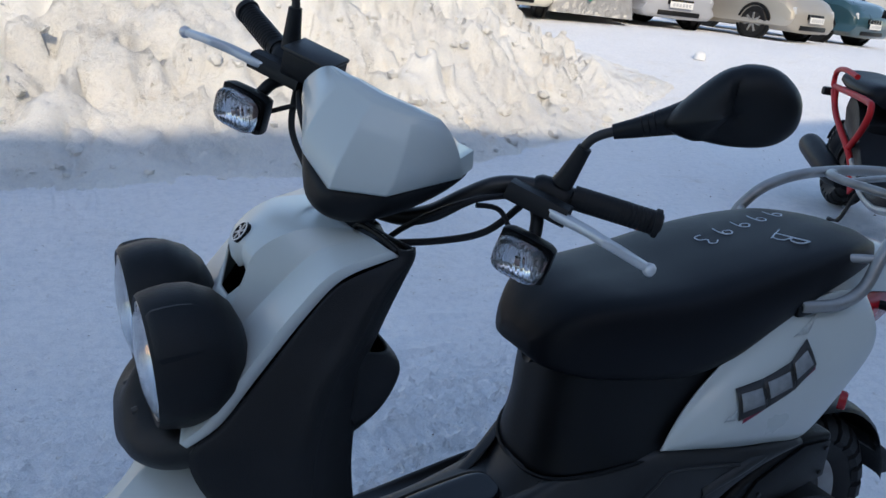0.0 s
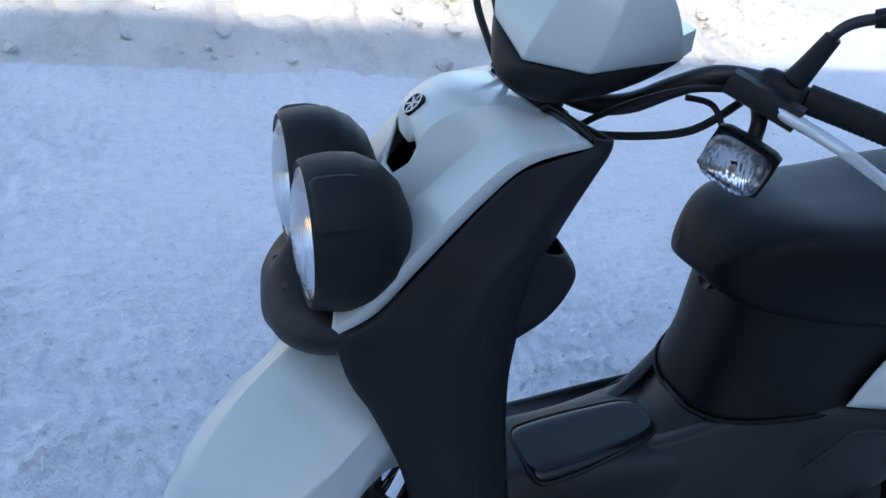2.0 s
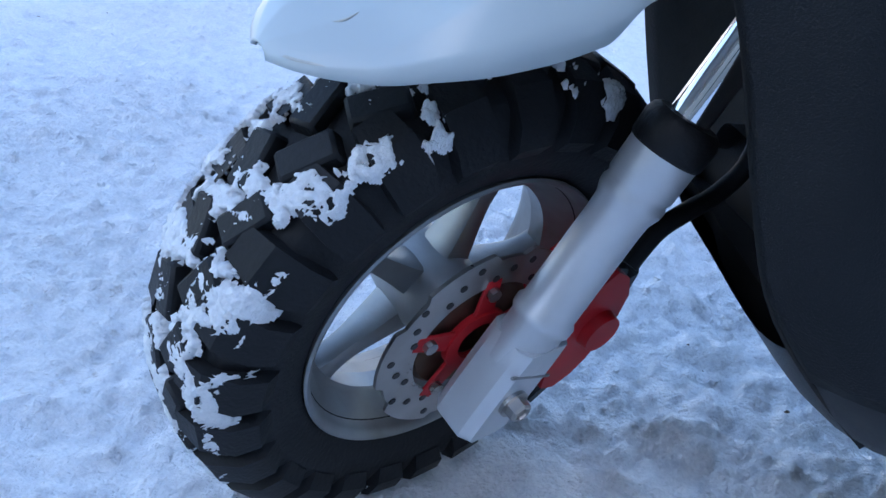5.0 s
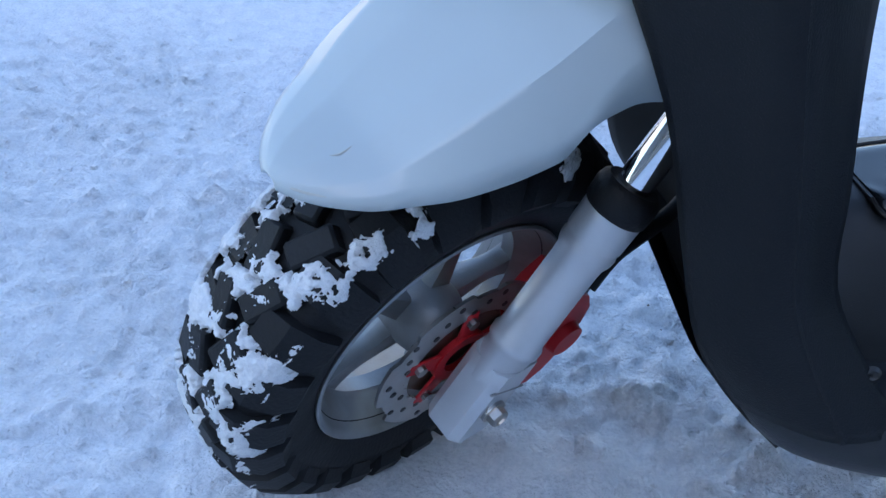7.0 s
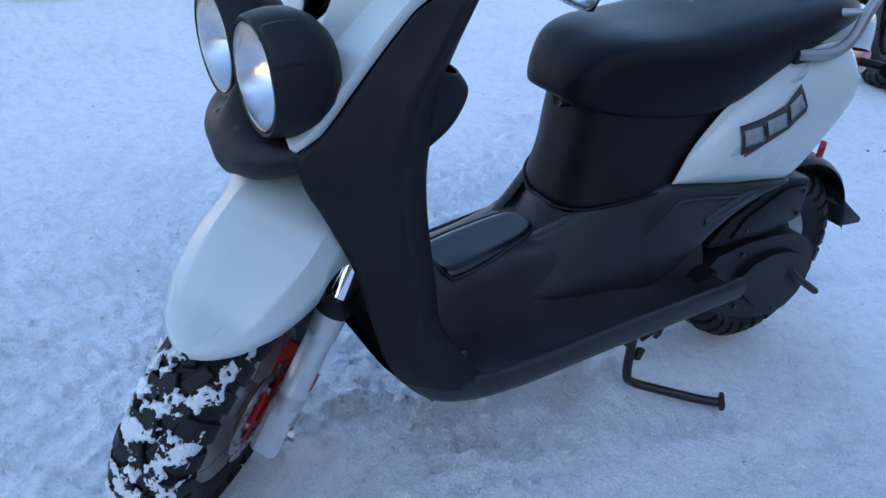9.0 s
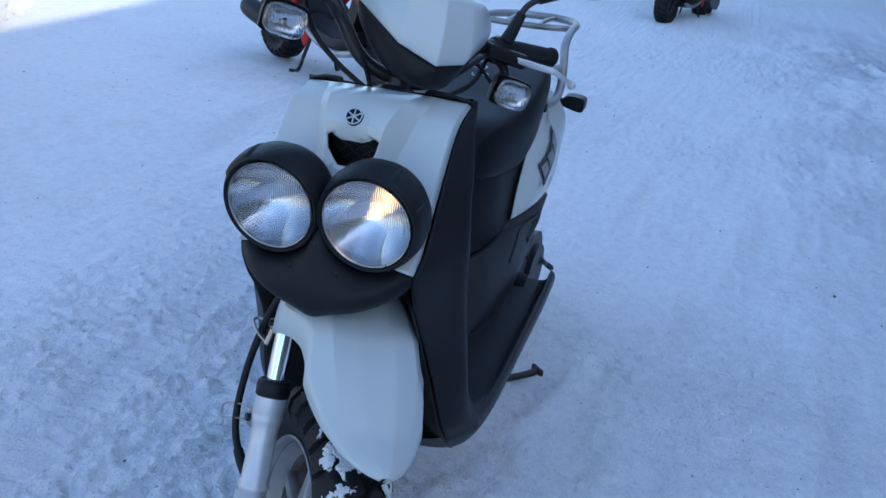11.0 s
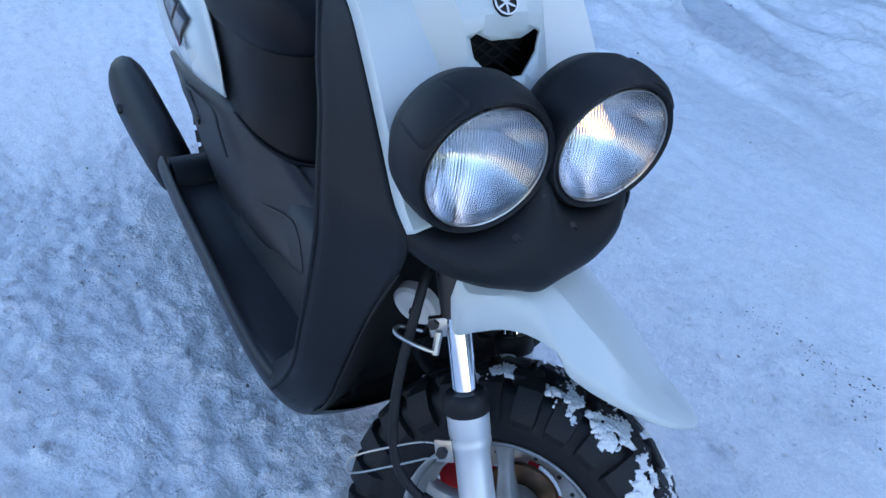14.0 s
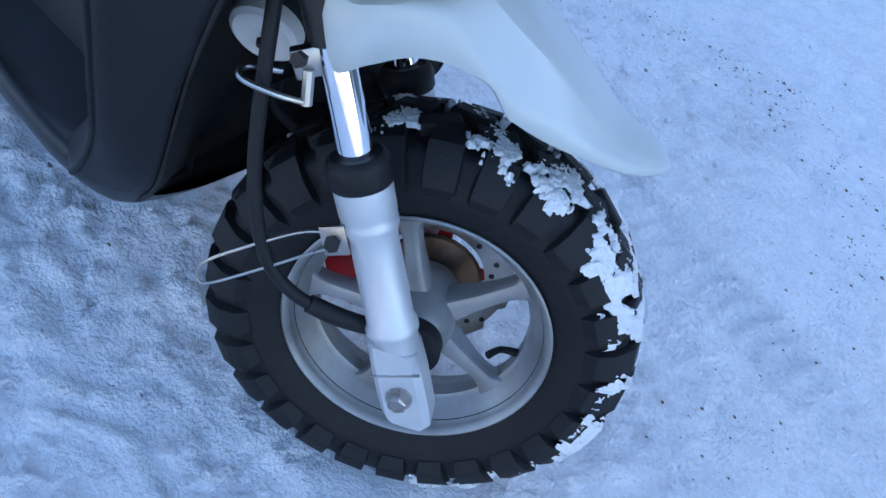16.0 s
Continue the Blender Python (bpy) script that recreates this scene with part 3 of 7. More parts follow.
for i in range(2700):
    if i < 560:
        cx, cy, cr = grng.choice(PATCHES)
        x, y = cx + grng.gauss(0, cr), cy + grng.gauss(0, cr)
    elif i < 720:
        u = grng.uniform(-0.6, 1.6)
        x, y = u, -0.98 + 0.30 * (u - 0.3) ** 2 * (1 if u > 0.3 else 0.7) + grng.gauss(0, 0.05)
    elif i < 960:
        x, y = grng.gauss(1.1, 0.5), grng.gauss(0.55, 0.22)
    elif i < 1700:
        x, y = grng.uniform(-1.6, 5.5), grng.uniform(-4.0, 4.0)
    else:
        x, y = grng.uniform(2.0, 13.0), grng.uniform(-7.0, 4.5)
    if (abs(y) < 0.08 and -0.2 < x < 1.6):
        continue
    spots.append((x, y, (0.0009 if i < 1700 else 0.003) + (0.0028 if i < 1700 else 0.008) * grng.random() ** 3))
sx, sy, sr = np.array(spots).T
for x, y, z, r in zip(sx, sy, ground_height(sx, sy), sr):
    speck(float(x), float(y), float(z), float(r))
gme = bpy.data.meshes.new("grit")
gme.from_pydata(gv, [], gf)
gme.materials.append(material("brown_grit", (0.17, 0.13, 0.095), 0.9, base2=(0.08, 0.065, 0.05), scale=40))
tagged(new("grit", gme), "dark brown grit strewn over the trodden snow", "grit", kind="stuff")
# broken crusts and crumbs of snow round the scooter
cv, cf = [], []
spots = []
for i in range(2600):
    if i < 1500:
        x, y = grng.gauss(0.9, 0.9), grng.choice((-1, 1)) * abs(grng.gauss(0.55, 0.45))
    else:
        x, y = grng.uniform(-1.6, 6.0), grng.uniform(-4.5, 4.0)
    r = 0.0018 + 0.0065 * grng.random() ** 3
    if math.hypot(x - 0.0, y) < 0.16 or (abs(y) < 0.1 and 1.1 < x < 1.6):
        continue
    spots.append((x, y, r))
sx, sy, sr = np.array(spots).T
for x, y, z, r in zip(sx.tolist(), sy.tolist(), ground_height(sx, sy).tolist(), sr.tolist()):
    k, a0 = len(cv), grng.uniform(0, 6.28)
    for lay, q in ((-0.3, 1.0), (0.45, 0.75)):
        for j in range(5):
            a = a0 + 2 * math.pi * j / 5
            w = r * q * grng.uniform(0.75, 1.25)
            cv.append((x + w * math.cos(a), y + w * math.sin(a), z + r * lay * grng.uniform(0.8, 1.2)))
    for j in range(5):
        m = (j + 1) % 5
        cf.append((k + j, k + m, k + 5 + m, k + 5 + j))
    cf.append(tuple(k + 5 + j for j in range(5)))
cme = bpy.data.meshes.new("snow_crumb")
cme.from_pydata(cv, [], cf)
cme.materials.append(SNOW)
tagged(new("snow_crumb", cme), "loose crumbs of trodden snow", "snow crumbs", kind="stuff")

# ---- the scooter ----
RAKE, YAW = radians(23.3), radians(0.65)
STEER = radians(43) - YAW
PIVOT = Vector((0.010, 0, 0.223))
STEERED = Matrix.Translation(PIVOT) @ Matrix.Rotation(STEER, 4, Vector((math.sin(RAKE), 0, math.cos(RAKE)))) @ Matrix.Translation(-PIVOT)
scooter = thing("motor_scooter", "white and black scooter on its stand, front wheel turned", "scooter")
scooter.matrix_world = Matrix.Rotation(YAW, 4, "Z")


def mirrored(rows):
    """Sections over the width from rows (y, [(x, z), ...]) given for the right half, centre last."""
    right = [[(x, y, z) for x, z in pts] for y, pts in rows]
    left = [[(x, -y, z) for x, y, z in s] for s in right[:-1]] if rows[-1][0] == 0 else [[(x, -y, z) for x, y, z in s] for s in right]
    return right + left[::-1]


# front cover, white, with its grille opening
COVER = [  # columns from the side to the middle, top to bottom
    [(0.302, 0.153, 0.936), (0.233, 0.153, 0.913), (0.188, 0.153, 0.868), (0.131, 0.153, 0.793), (0.090, 0.153, 0.738), (0.052, 0.153, 0.714)],
    [(0.292, 0.147, 0.942), (0.222, 0.147, 0.919), (0.176, 0.147, 0.873), (0.118, 0.147, 0.798), (0.078, 0.147, 0.742), (0.045, 0.147, 0.718)],
    [(0.284, 0.104, 0.945), (0.222, 0.092, 0.928), (0.180, 0.079, 0.884), (0.138, 0.066, 0.828), (0.095, 0.056, 0.768), (0.070, 0.050, 0.720)],
    [(0.268, 0.078, 0.950), (0.200, 0.066, 0.946), (0.153, 0.053, 0.915), (0.137, 0.046, 0.866), (0.108, 0.038, 0.797), (0.075, 0.032, 0.730)],
    [(0.264, 0.030, 0.951), (0.198, 0.030, 0.949), (0.147, 0.028, 0.920), (0.139, 0.026, 0.878), (0.112, 0.022, 0.813), (0.080, 0.018, 0.735)],
    [(0.262, 0.0, 0.952), (0.197, 0.0, 0.950), (0.146, 0.0, 0.921), (0.140, 0.0, 0.880), (0.113, 0.0, 0.818), (0.080, 0.0, 0.740)]]
cover = part("front_cover", loft(COVER + [[(x, -y, z) for x, y, z in r] for r in COVER[-2::-1]], 1, 6), WHITE, scooter, "glossy white front cover", 12)
solid(cover, 0.004)
hexa = [(-0.0455, 0.889), (-0.038, 0.894), (-0.019, 0.885), (0.019, 0.885), (0.038, 0.894), (0.0455, 0.889), (0.041, 0.868), (0.019, 0.845), (-0.019, 0.845), (-0.041, 0.868)]
cutter = part("scrap_cutter", prism(hexa, 0.16, "x", 0.06), BLACK)
cut = cover.modifiers.new("opening", "BOOLEAN")
cut.object, cut.operation, cut.solver = cutter, "DIFFERENCE", "EXACT"
bpy.context.view_layer.update()
cut_mesh = bpy.data.meshes.new_from_object(cover.evaluated_get(bpy.context.evaluated_depsgraph_get()))
cover.modifiers.clear()
cover.data = cut_mesh
bpy.data.objects.remove(cutter)
grille = part("grille", prism([(a * 1.1, 0.869 + (b - 0.869) * 1.1) for a, b in hexa], 0.004, "x", 0.172), BLACK, scooter, "black mesh grille")
mesh_bars = [block((0.003, 0.10, 0.0025), (0.169, 0, 0.848 + 0.008 * i), (35 if i % 2 else -35, 0, 0)) for i in range(6)]
part("grille_mesh", join(*mesh_bars), BARK, grille)
badge_at = pose(0.1475, 0, 0.9245, 0, -52, 0)
badge = part("badge", lathe([(-0.004, 0.0), (-0.004, 0.0150), (0.0015, 0.0150), (0.002, 0.0125), (0.0005, 0.0125), (0.0005, 0.0)], seg=40), BLACK, scooter, "round black and silver badge", tf=badge_at)
part("badge_ring", lathe([(0.0008, 0.0128), (0.0026, 0.0128), (0.0026, 0.0148), (0.0008, 0.0148)], seg=40, closed=True), ALU, badge, tf=badge_at)
part("badge_bars", join(*[block((0.024, 0.0022, 0.001), (0, 0, 0.0016), (0, 0, 60 * i)) for i in range(3)]), ALU, badge, tf=badge_at)
part("cover_screw", lathe([(0, 0.0), (0.004, 0.006), (0.004, 0.010), (-0.004, 0.011)], (0.112, 0, 0.831), (-0.8, 0, 0.6), 20), BLACK, scooter)
part("paint_chip", join(*[block((0.002, 0.006, 0.0016), (0.201 + 0.009 * i, -0.1215 - 0.006 * i, 0.900 - 0.006 * (i % 2)), (20 * i, 40, 10)) for i in range(3)]), BLACK, scooter)

# leg shield with knee panel, wheel well and pocket
SH = [  # height, then (x, y) from the front edge over the widest line to the rear edge of the right half
    (0.945, [(0.300, 0.150), (0.308, 0.155), (0.314, 0.156), (0.322, 0.146)]),
    (0.930, [(0.298, 0.151), (0.305, 0.156), (0.312, 0.157), (0.322, 0.147)]),
    (0.905, [(0.228, 0.152), (0.262, 0.160), (0.285, 0.164), (0.308, 0.152)]),
    (0.868, [(0.192, 0.153), (0.232, 0.168), (0.258, 0.175), (0.292, 0.152)]),
    (0.835, [(0.167, 0.153), (0.212, 0.173), (0.240, 0.182), (0.279, 0.152)]),
    (0.793, [(0.135, 0.154), (0.182, 0.179), (0.212, 0.190), (0.264, 0.152)]),
    (0.735, [(0.090, 0.154), (0.155, 0.185), (0.195, 0.199), (0.258, 0.152)]),
    (0.705, [(0.056, 0.151), (0.140, 0.185), (0.190, 0.202), (0.258, 0.152)]),
    (0.655, [(0.070, 0.150), (0.142, 0.184), (0.190, 0.204), (0.258, 0.153)]),
    (0.600, [(0.108, 0.150), (0.160, 0.185), (0.200, 0.206), (0.264, 0.156)]),
    (0.540, [(0.141, 0.155), (0.182, 0.188), (0.217, 0.208), (0.274, 0.162)]),
    (0.470, [(0.168, 0.166), (0.204, 0.196), (0.237, 0.211), (0.287, 0.172)]),
    (0.400, [(0.190, 0.176), (0.222, 0.205), (0.256, 0.215), (0.298, 0.185)]),
    (0.340, [(0.214, 0.184), (0.248, 0.210), (0.290, 0.219), (0.338, 0.200)]),
    (0.285, [(0.258, 0.188), (0.290, 0.212), (0.330, 0.228), (0.385, 0.215)])]
for s in (1, -1):
    sh = part("leg_shield", loft([[(x, s * y, z) for x, y in pts] for z, pts in SH], 4, 5), GRAIN, scooter, "grained black plastic leg shield", 50)
    solid(sh, 0.004, -1.0 if s > 0 else 1.0)
    part("shield_welt", tube([(pts[2][0], s * (pts[2][1] + 0.0005), z) for z, pts in SH], 0.0042, 8, 4), GRAIN, sh)
knee = part("knee_panel", loft([[(pts[3][0] - d, y * pts[3][1], z) for y, d in ((-1, 0), (-0.6, 0.012), (0, 0.02), (0.6, 0.012), (1, 0))] for z, pts in SH], 4, 5), BLACK, scooter)
solid(knee, 0.004)
part("top_garnish", loft(mirrored([(0.145, [(0.302, 0.930), (0.318, 0.938), (0.318, 0.925)]), (0.08, [(0.276, 0.938), (0.305, 0.942), (0.31, 0.925)]),
                                   (0.0, [(0.270, 0.940), (0.300, 0.944), (0.31, 0.925)])]), 4, 4), BLACK, scooter)
part("shield_edge", tube([(0.300, -0.150, 0.942), (0.290, -0.12, 0.951), (0.278, -0.085, 0.955), (0.271, -0.078, 0.950)], 0.0035, 8), BLACK, scooter)
part("shield_edge", tube([(0.300, 0.150, 0.942), (0.290, 0.12, 0.951), (0.278, 0.085, 0.955), (0.271, 0.078, 0.950)], 0.0035, 8), BLACK, scooter)


def pocket(s):
    rows = []
    for z, back, w in ((0.672, 0.258, 0.125), (0.690, 0.272, 0.140), (0.725, 0.302, 0.150), (0.760, 0.320, 0.152), (0.785, 0.324, 0.150), (0.808, 0.306, 0.148)):
        rows.append([(0.246, s * 0.03, z), (back - 0.010, s * 0.035, z), (back, s * w * 0.55, z), (back - 0.002, s * (w - 0.012), z - 0.002), (back - 0.020, s * (w + 0.004), z), (0.250, s * (w + 0.012), z + 0.012)])
    ob = part("storage_pocket", loft(rows, 4, 4), GRAIN, scooter, "open black storage pocket", 60)
    solid(ob, 0.004, 0)


both(pocket)
WELL = [
    [(0.082, 0.148, 0.640), (0.150, 0.156, 0.520), (0.186, 0.172, 0.415), (0.215, 0.183, 0.338), (0.258, 0.187, 0.284), (0.31, 0.188, 0.236)],
    [(0.155, 0.110, 0.640), (0.215, 0.112, 0.530), (0.240, 0.118, 0.420), (0.256, 0.122, 0.330), (0.280, 0.124, 0.262), (0.32, 0.126, 0.228)],
    [(0.175, 0.070, 0.650), (0.250, 0.070, 0.540), (0.268, 0.070, 0.420), (0.270, 0.070, 0.320), (0.280, 0.070, 0.248), (0.32, 0.070, 0.216)],
    [(0.180, 0.0, 0.655), (0.260, 0.0, 0.545), (0.278, 0.0, 0.420), (0.278, 0.0, 0.318), (0.285, 0.0, 0.242), (0.32, 0.0, 0.212)]]
well = part("wheel_well", loft(WELL + [[(x, -y, z) for x, y, z in r] for r in WELL[-2::-1]], 4, 4), DUSTY, scooter, "dark wheel well panel with dried splashes")
solid(well, 0.004)
part("mud_speck", lathe([(0, 0.0), (0.003, 0.004), (0, 0.0065)], (0.262, -0.07, 0.30), (-1, -0.3, 0), 10), DIRTY, scooter)

srng = random.Random(3)
for i in range(26):
    k, side = srng.random(), srng.choice((-1, 1))
    z = 0.30 + 0.16 * k
    y = srng.uniform(0.05, 0.15) * side
    x = float(np.interp(z, [0.242, 0.318, 0.42, 0.545], [0.285, 0.278, 0.276, 0.26])) - 0.25 * max(0.0, abs(y) - 0.07) - 0.003
    part("splash_speck", lathe([(0, 0.0), (0.0012, 0.0010 + 0.0014 * srng.random()), (-0.002, 0.003)], (x, y, z), (-1, side * -0.3, 0), 7), DIRTY, well)

# headlights
HL_AXIS = Vector((-0.993, 0, -0.118))


def headlight(s):
    k = 0.955
    at = Vector((0.025, s * 0.081, 0.796))
    lit = s < 0
    hl = part("headlight", lathe([(-0.012, 0.0730), (-0.004, 0.0734), (0.005, 0.0745), (0.0075, 0.0790), (0.003, 0.0825), (-0.010, 0.0855), (-0.030, 0.0875), (-0.055, 0.085), (-0.080, 0.073), (-0.098, 0.054), (-0.108, 0.03), (-0.110, 0.0)],
              at, HL_AXIS, 60), GRAIN, scooter, "round black headlight with fluted glass, lit" if lit else "round black headlight with fluted glass, unlit", 60)
    part("headlight_ring", lathe([(u, r * k) for u, r in [(0.001, 0.0735), (0.0055, 0.0738), (0.0065, 0.0752), (0.004, 0.0768), (-0.004, 0.0768), (-0.006, 0.0738)]], at, HL_AXIS, 64, closed=True), STEEL, hl)
    part("headlight_reflector", lathe([(0.001 - 0.056 * (1 - (r / 0.0735) ** 2), r * k) for r in (0.0735, 0.071, 0.067, 0.061, 0.054, 0.046, 0.037, 0.027, 0.016, 0.006, 0.0)], at, HL_AXIS, 64), REFLECT, hl, smooth=80)
    gl = part("headlight_glass", lathe([(u, r * k) for u, r in [(0.0050, 0.0735), (0.0110, 0.060), (0.0150, 0.042), (0.0170, 0.020), (0.0175, 0.0), (0.0145, 0.0), (0.0140, 0.020), (0.0120, 0.042), (0.0080, 0.060), (0.0020, 0.0735)]], at, HL_AXIS, 60, closed=True), LENS, hl)
    gl.visible_shadow = False
    bulb = lathe([(u, r * k) for u, r in [(-0.014, 0.0), (-0.017, 0.005), (-0.026, 0.0065), (-0.040, 0.006), (-0.052, 0.009)]], at + Vector((0, 0, 0.004)), HL_AXIS, 16)
    part("bulb", bulb, BULB if lit else BULBOFF, hl)
    pad = []
    for u, r in ((0.004, 0.0825), (-0.004, 0.0885), (-0.030, 0.0905), (-0.048, 0.0875)):
        pad.append([at + HL_AXIS * u + (Vector((0, s, 0)) * math.cos(a) + Vector((-0.118, 0, 0.993)) * math.sin(a)) * (r if 0.42 < a < 1.18 else r - 0.006) for a in np.linspace(0.36, 1.24, 9)])
    part("shell_pad", loft(pad, 2, 1), GRAIN, hl, smooth=30)


both(headlight)
chin = part("headlight_bezel", loft(mirrored([
    (0.154, [(0.120, 0.740), (0.094, 0.732), (0.074, 0.722), (0.062, 0.708), (0.064, 0.696), (0.080, 0.690), (0.12, 0.696)]),
    (0.120, [(0.100, 0.724), (0.058, 0.716), (0.034, 0.704), (0.024, 0.688), (0.030, 0.672), (0.056, 0.664), (0.12, 0.676)]),
    (0.075, [(0.095, 0.716), (0.040, 0.708), (0.014, 0.696), (0.001, 0.676), (0.010, 0.654), (0.040, 0.643), (0.12, 0.660)]),
    (0.030, [(0.090, 0.738), (0.034, 0.726), (0.007, 0.706), (-0.006, 0.672), (0.002, 0.644), (0.030, 0.632), (0.12, 0.650)]),
    (0.0, [(0.060, 0.800), (0.028, 0.768), (0.004, 0.716), (-0.008, 0.668), (-0.001, 0.638), (0.026, 0.624), (0.12, 0.645)])]), 4, 5), GRAIN, scooter, "grained black bezel under the headlights", 50)
solid(chin, 0.004)
for y in (-0.090, -0.037, 0.037, 0.090):
    part("bezel_hole", lathe([(-0.006, 0.0), (-0.002, 0.0035), (0.0015, 0.0045), (-0.006, 0.0065)], (0.006 + 2.6 * y * y, y, 0.712 - 0.2 * abs(y)), (-1, 0, -0.2), 12), BARK, chin)
part("bezel_knob", lathe([(0, 0.0), (0.006, 0.005), (0.004, 0.008), (-0.01, 0.009)], (0.024, 0, 0.745), (-1, 0, 0.1), 16), BARK, chin)

# floor, tunnel and skirts
FL = [  # x, bottom z, skirt edge y, floor z, tunnel foot y, tunnel top y, tunnel top z, skirt edge z
    (0.240, 0.281, 0.190, 0.315, 0.12, 0.07, 0.388, 0.310),
    (0.300, 0.224, 0.210, 0.305, 0.12, 0.07, 0.393, 0.258),
    (0.380, 0.207, 0.228, 0.296, 0.125, 0.072, 0.412, 0.248),
    (0.480, 0.208, 0.238, 0.300, 0.128, 0.075, 0.429, 0.258),
    (0.580, 0.224, 0.244, 0.308, 0.138, 0.088, 0.448, 0.275),
    (0.680, 0.238, 0.249, 0.318, 0.150, 0.106, 0.462, 0.292),
    (0.780, 0.252, 0.254, 0.328, 0.158, 0.115, 0.47, 0.306),
    (0.880, 0.276, 0.257, 0.336, 0.15, 0.09, 0.47, 0.318),
    (0.990, 0.304, 0.257, 0.344, 0.14, 0.09, 0.47, 0.328)]
skirt_rows = []
for x, b, e, fz, tf, tt, tz, ze in FL:
    half = [(0.0, b), (e * 0.55, b), (e * 0.86, b + 0.40 * (ze - b)), (e - 0.003, ze), (e + 0.003, ze + 0.030), (e - 0.003, ze + 0.045), (e - 0.012, ze + 0.046), (e - 0.026, fz), (tf, fz - 0.004)]
    skirt_rows.append([(x, -y, z) for y, z in half] + [(x, y, z) for y, z in half[::-1]])
skirt = part("floorboard", loft(skirt_rows, 4, 3, caps=False), SIDEMAT, scooter, "black floorboard with raised rim", 60)
tunnel = part("centre_tunnel", loft([[(x, y, z) for y, z in ((-tf - 0.012, fz - 0.01), (-tf + 0.004, fz + 0.03), (-tt - 0.018, tz - 0.035), (-tt + 0.008, tz - 0.006), (-0.03, tz), (0.03, tz), (tt - 0.008, tz - 0.006), (tt + 0.018, tz - 0.035), (tf - 0.004, fz + 0.03), (tf + 0.012, fz - 0.01))]
    for x, b, e, fz, tf, tt, tz, ze in FL], 4, 4), SIDEMAT, scooter, "black centre tunnel", 60)
HATCH = [(0.380, 0.034), (0.386, 0.050), (0.404, 0.058), (0.46, 0.059), (0.530, 0.053), (0.572, 0.046), (0.590, 0.036), (0.598, 0.020)]


def hatch_mid(x):
    return -0.026 + 0.022 * (x - 0.38) / 0.22


def tunnel_top(x, y):
    return float(np.interp(x, [r[0] for r in FL], [r[6] for r in FL])) - 0.6 * max(0.0, abs(y) - 0.066)


hatch_rows = [[(x, y * w + hatch_mid(x), tunnel_top(x, y * w + hatch_mid(x)) + 0.0045 - 0.004 * max(0, abs(y) - 0.8) / 0.2) for y in (-1, -0.8, -0.4, 0, 0.4, 0.8, 1)] for x, w in HATCH]
hatch = solid(part("tunnel_hatch", loft(hatch_rows, 4, 3), GLOSS, scooter, "smooth black hatch on the tunnel", 60), 0.003)
around = [(x, hatch_mid(x) - w - 0.003) for x, w in HATCH] + [(x, hatch_mid(x) + w + 0.003) for x, w in HATCH[::-1]]
part("hatch_groove", tube([(x, y, tunnel_top(x, y) + 0.0005) for x, y in around + around[:1]], 0.0024, 6, 3, caps=False), BARK, hatch)


def flank(x, z):
    """How far from the middle the tunnel's flank lies."""
    fz, tf, tt, tz = (float(np.interp(x, [r[0] for r in FL], [r[n] for r in FL])) for n in (3, 4, 5, 6))
    return float(np.interp(z, [fz + 0.03, tz - 0.035, tz - 0.006], [tf - 0.004, tt + 0.018, tt - 0.008]))


SEAM = [(0.640, 0.352), (0.700, 0.358), (0.722, 0.382), (0.712, 0.400), (0.648, 0.421), (0.590, 0.419), (0.556, 0.402), (0.530, 0.380), (0.512, 0.356), (0.590, 0.352), (0.640, 0.352)]
seam_bm = tube([(x, flank(x, z) + 0.0008 + (0.016 if x > 0.63 else 0.004 if x > 0.58 else 0.0), z) for x, z in SEAM], 0.0016, 6, 4, caps=False)
part("flank_seam", seam_bm, BARK, tunnel)
part("floor_screw", lathe([(0, 0), (0.003, 0.004), (0, 0.007)], (0.345, -0.205, 0.335), (-0.3, -1, 0.3), 12), BARK, skirt)

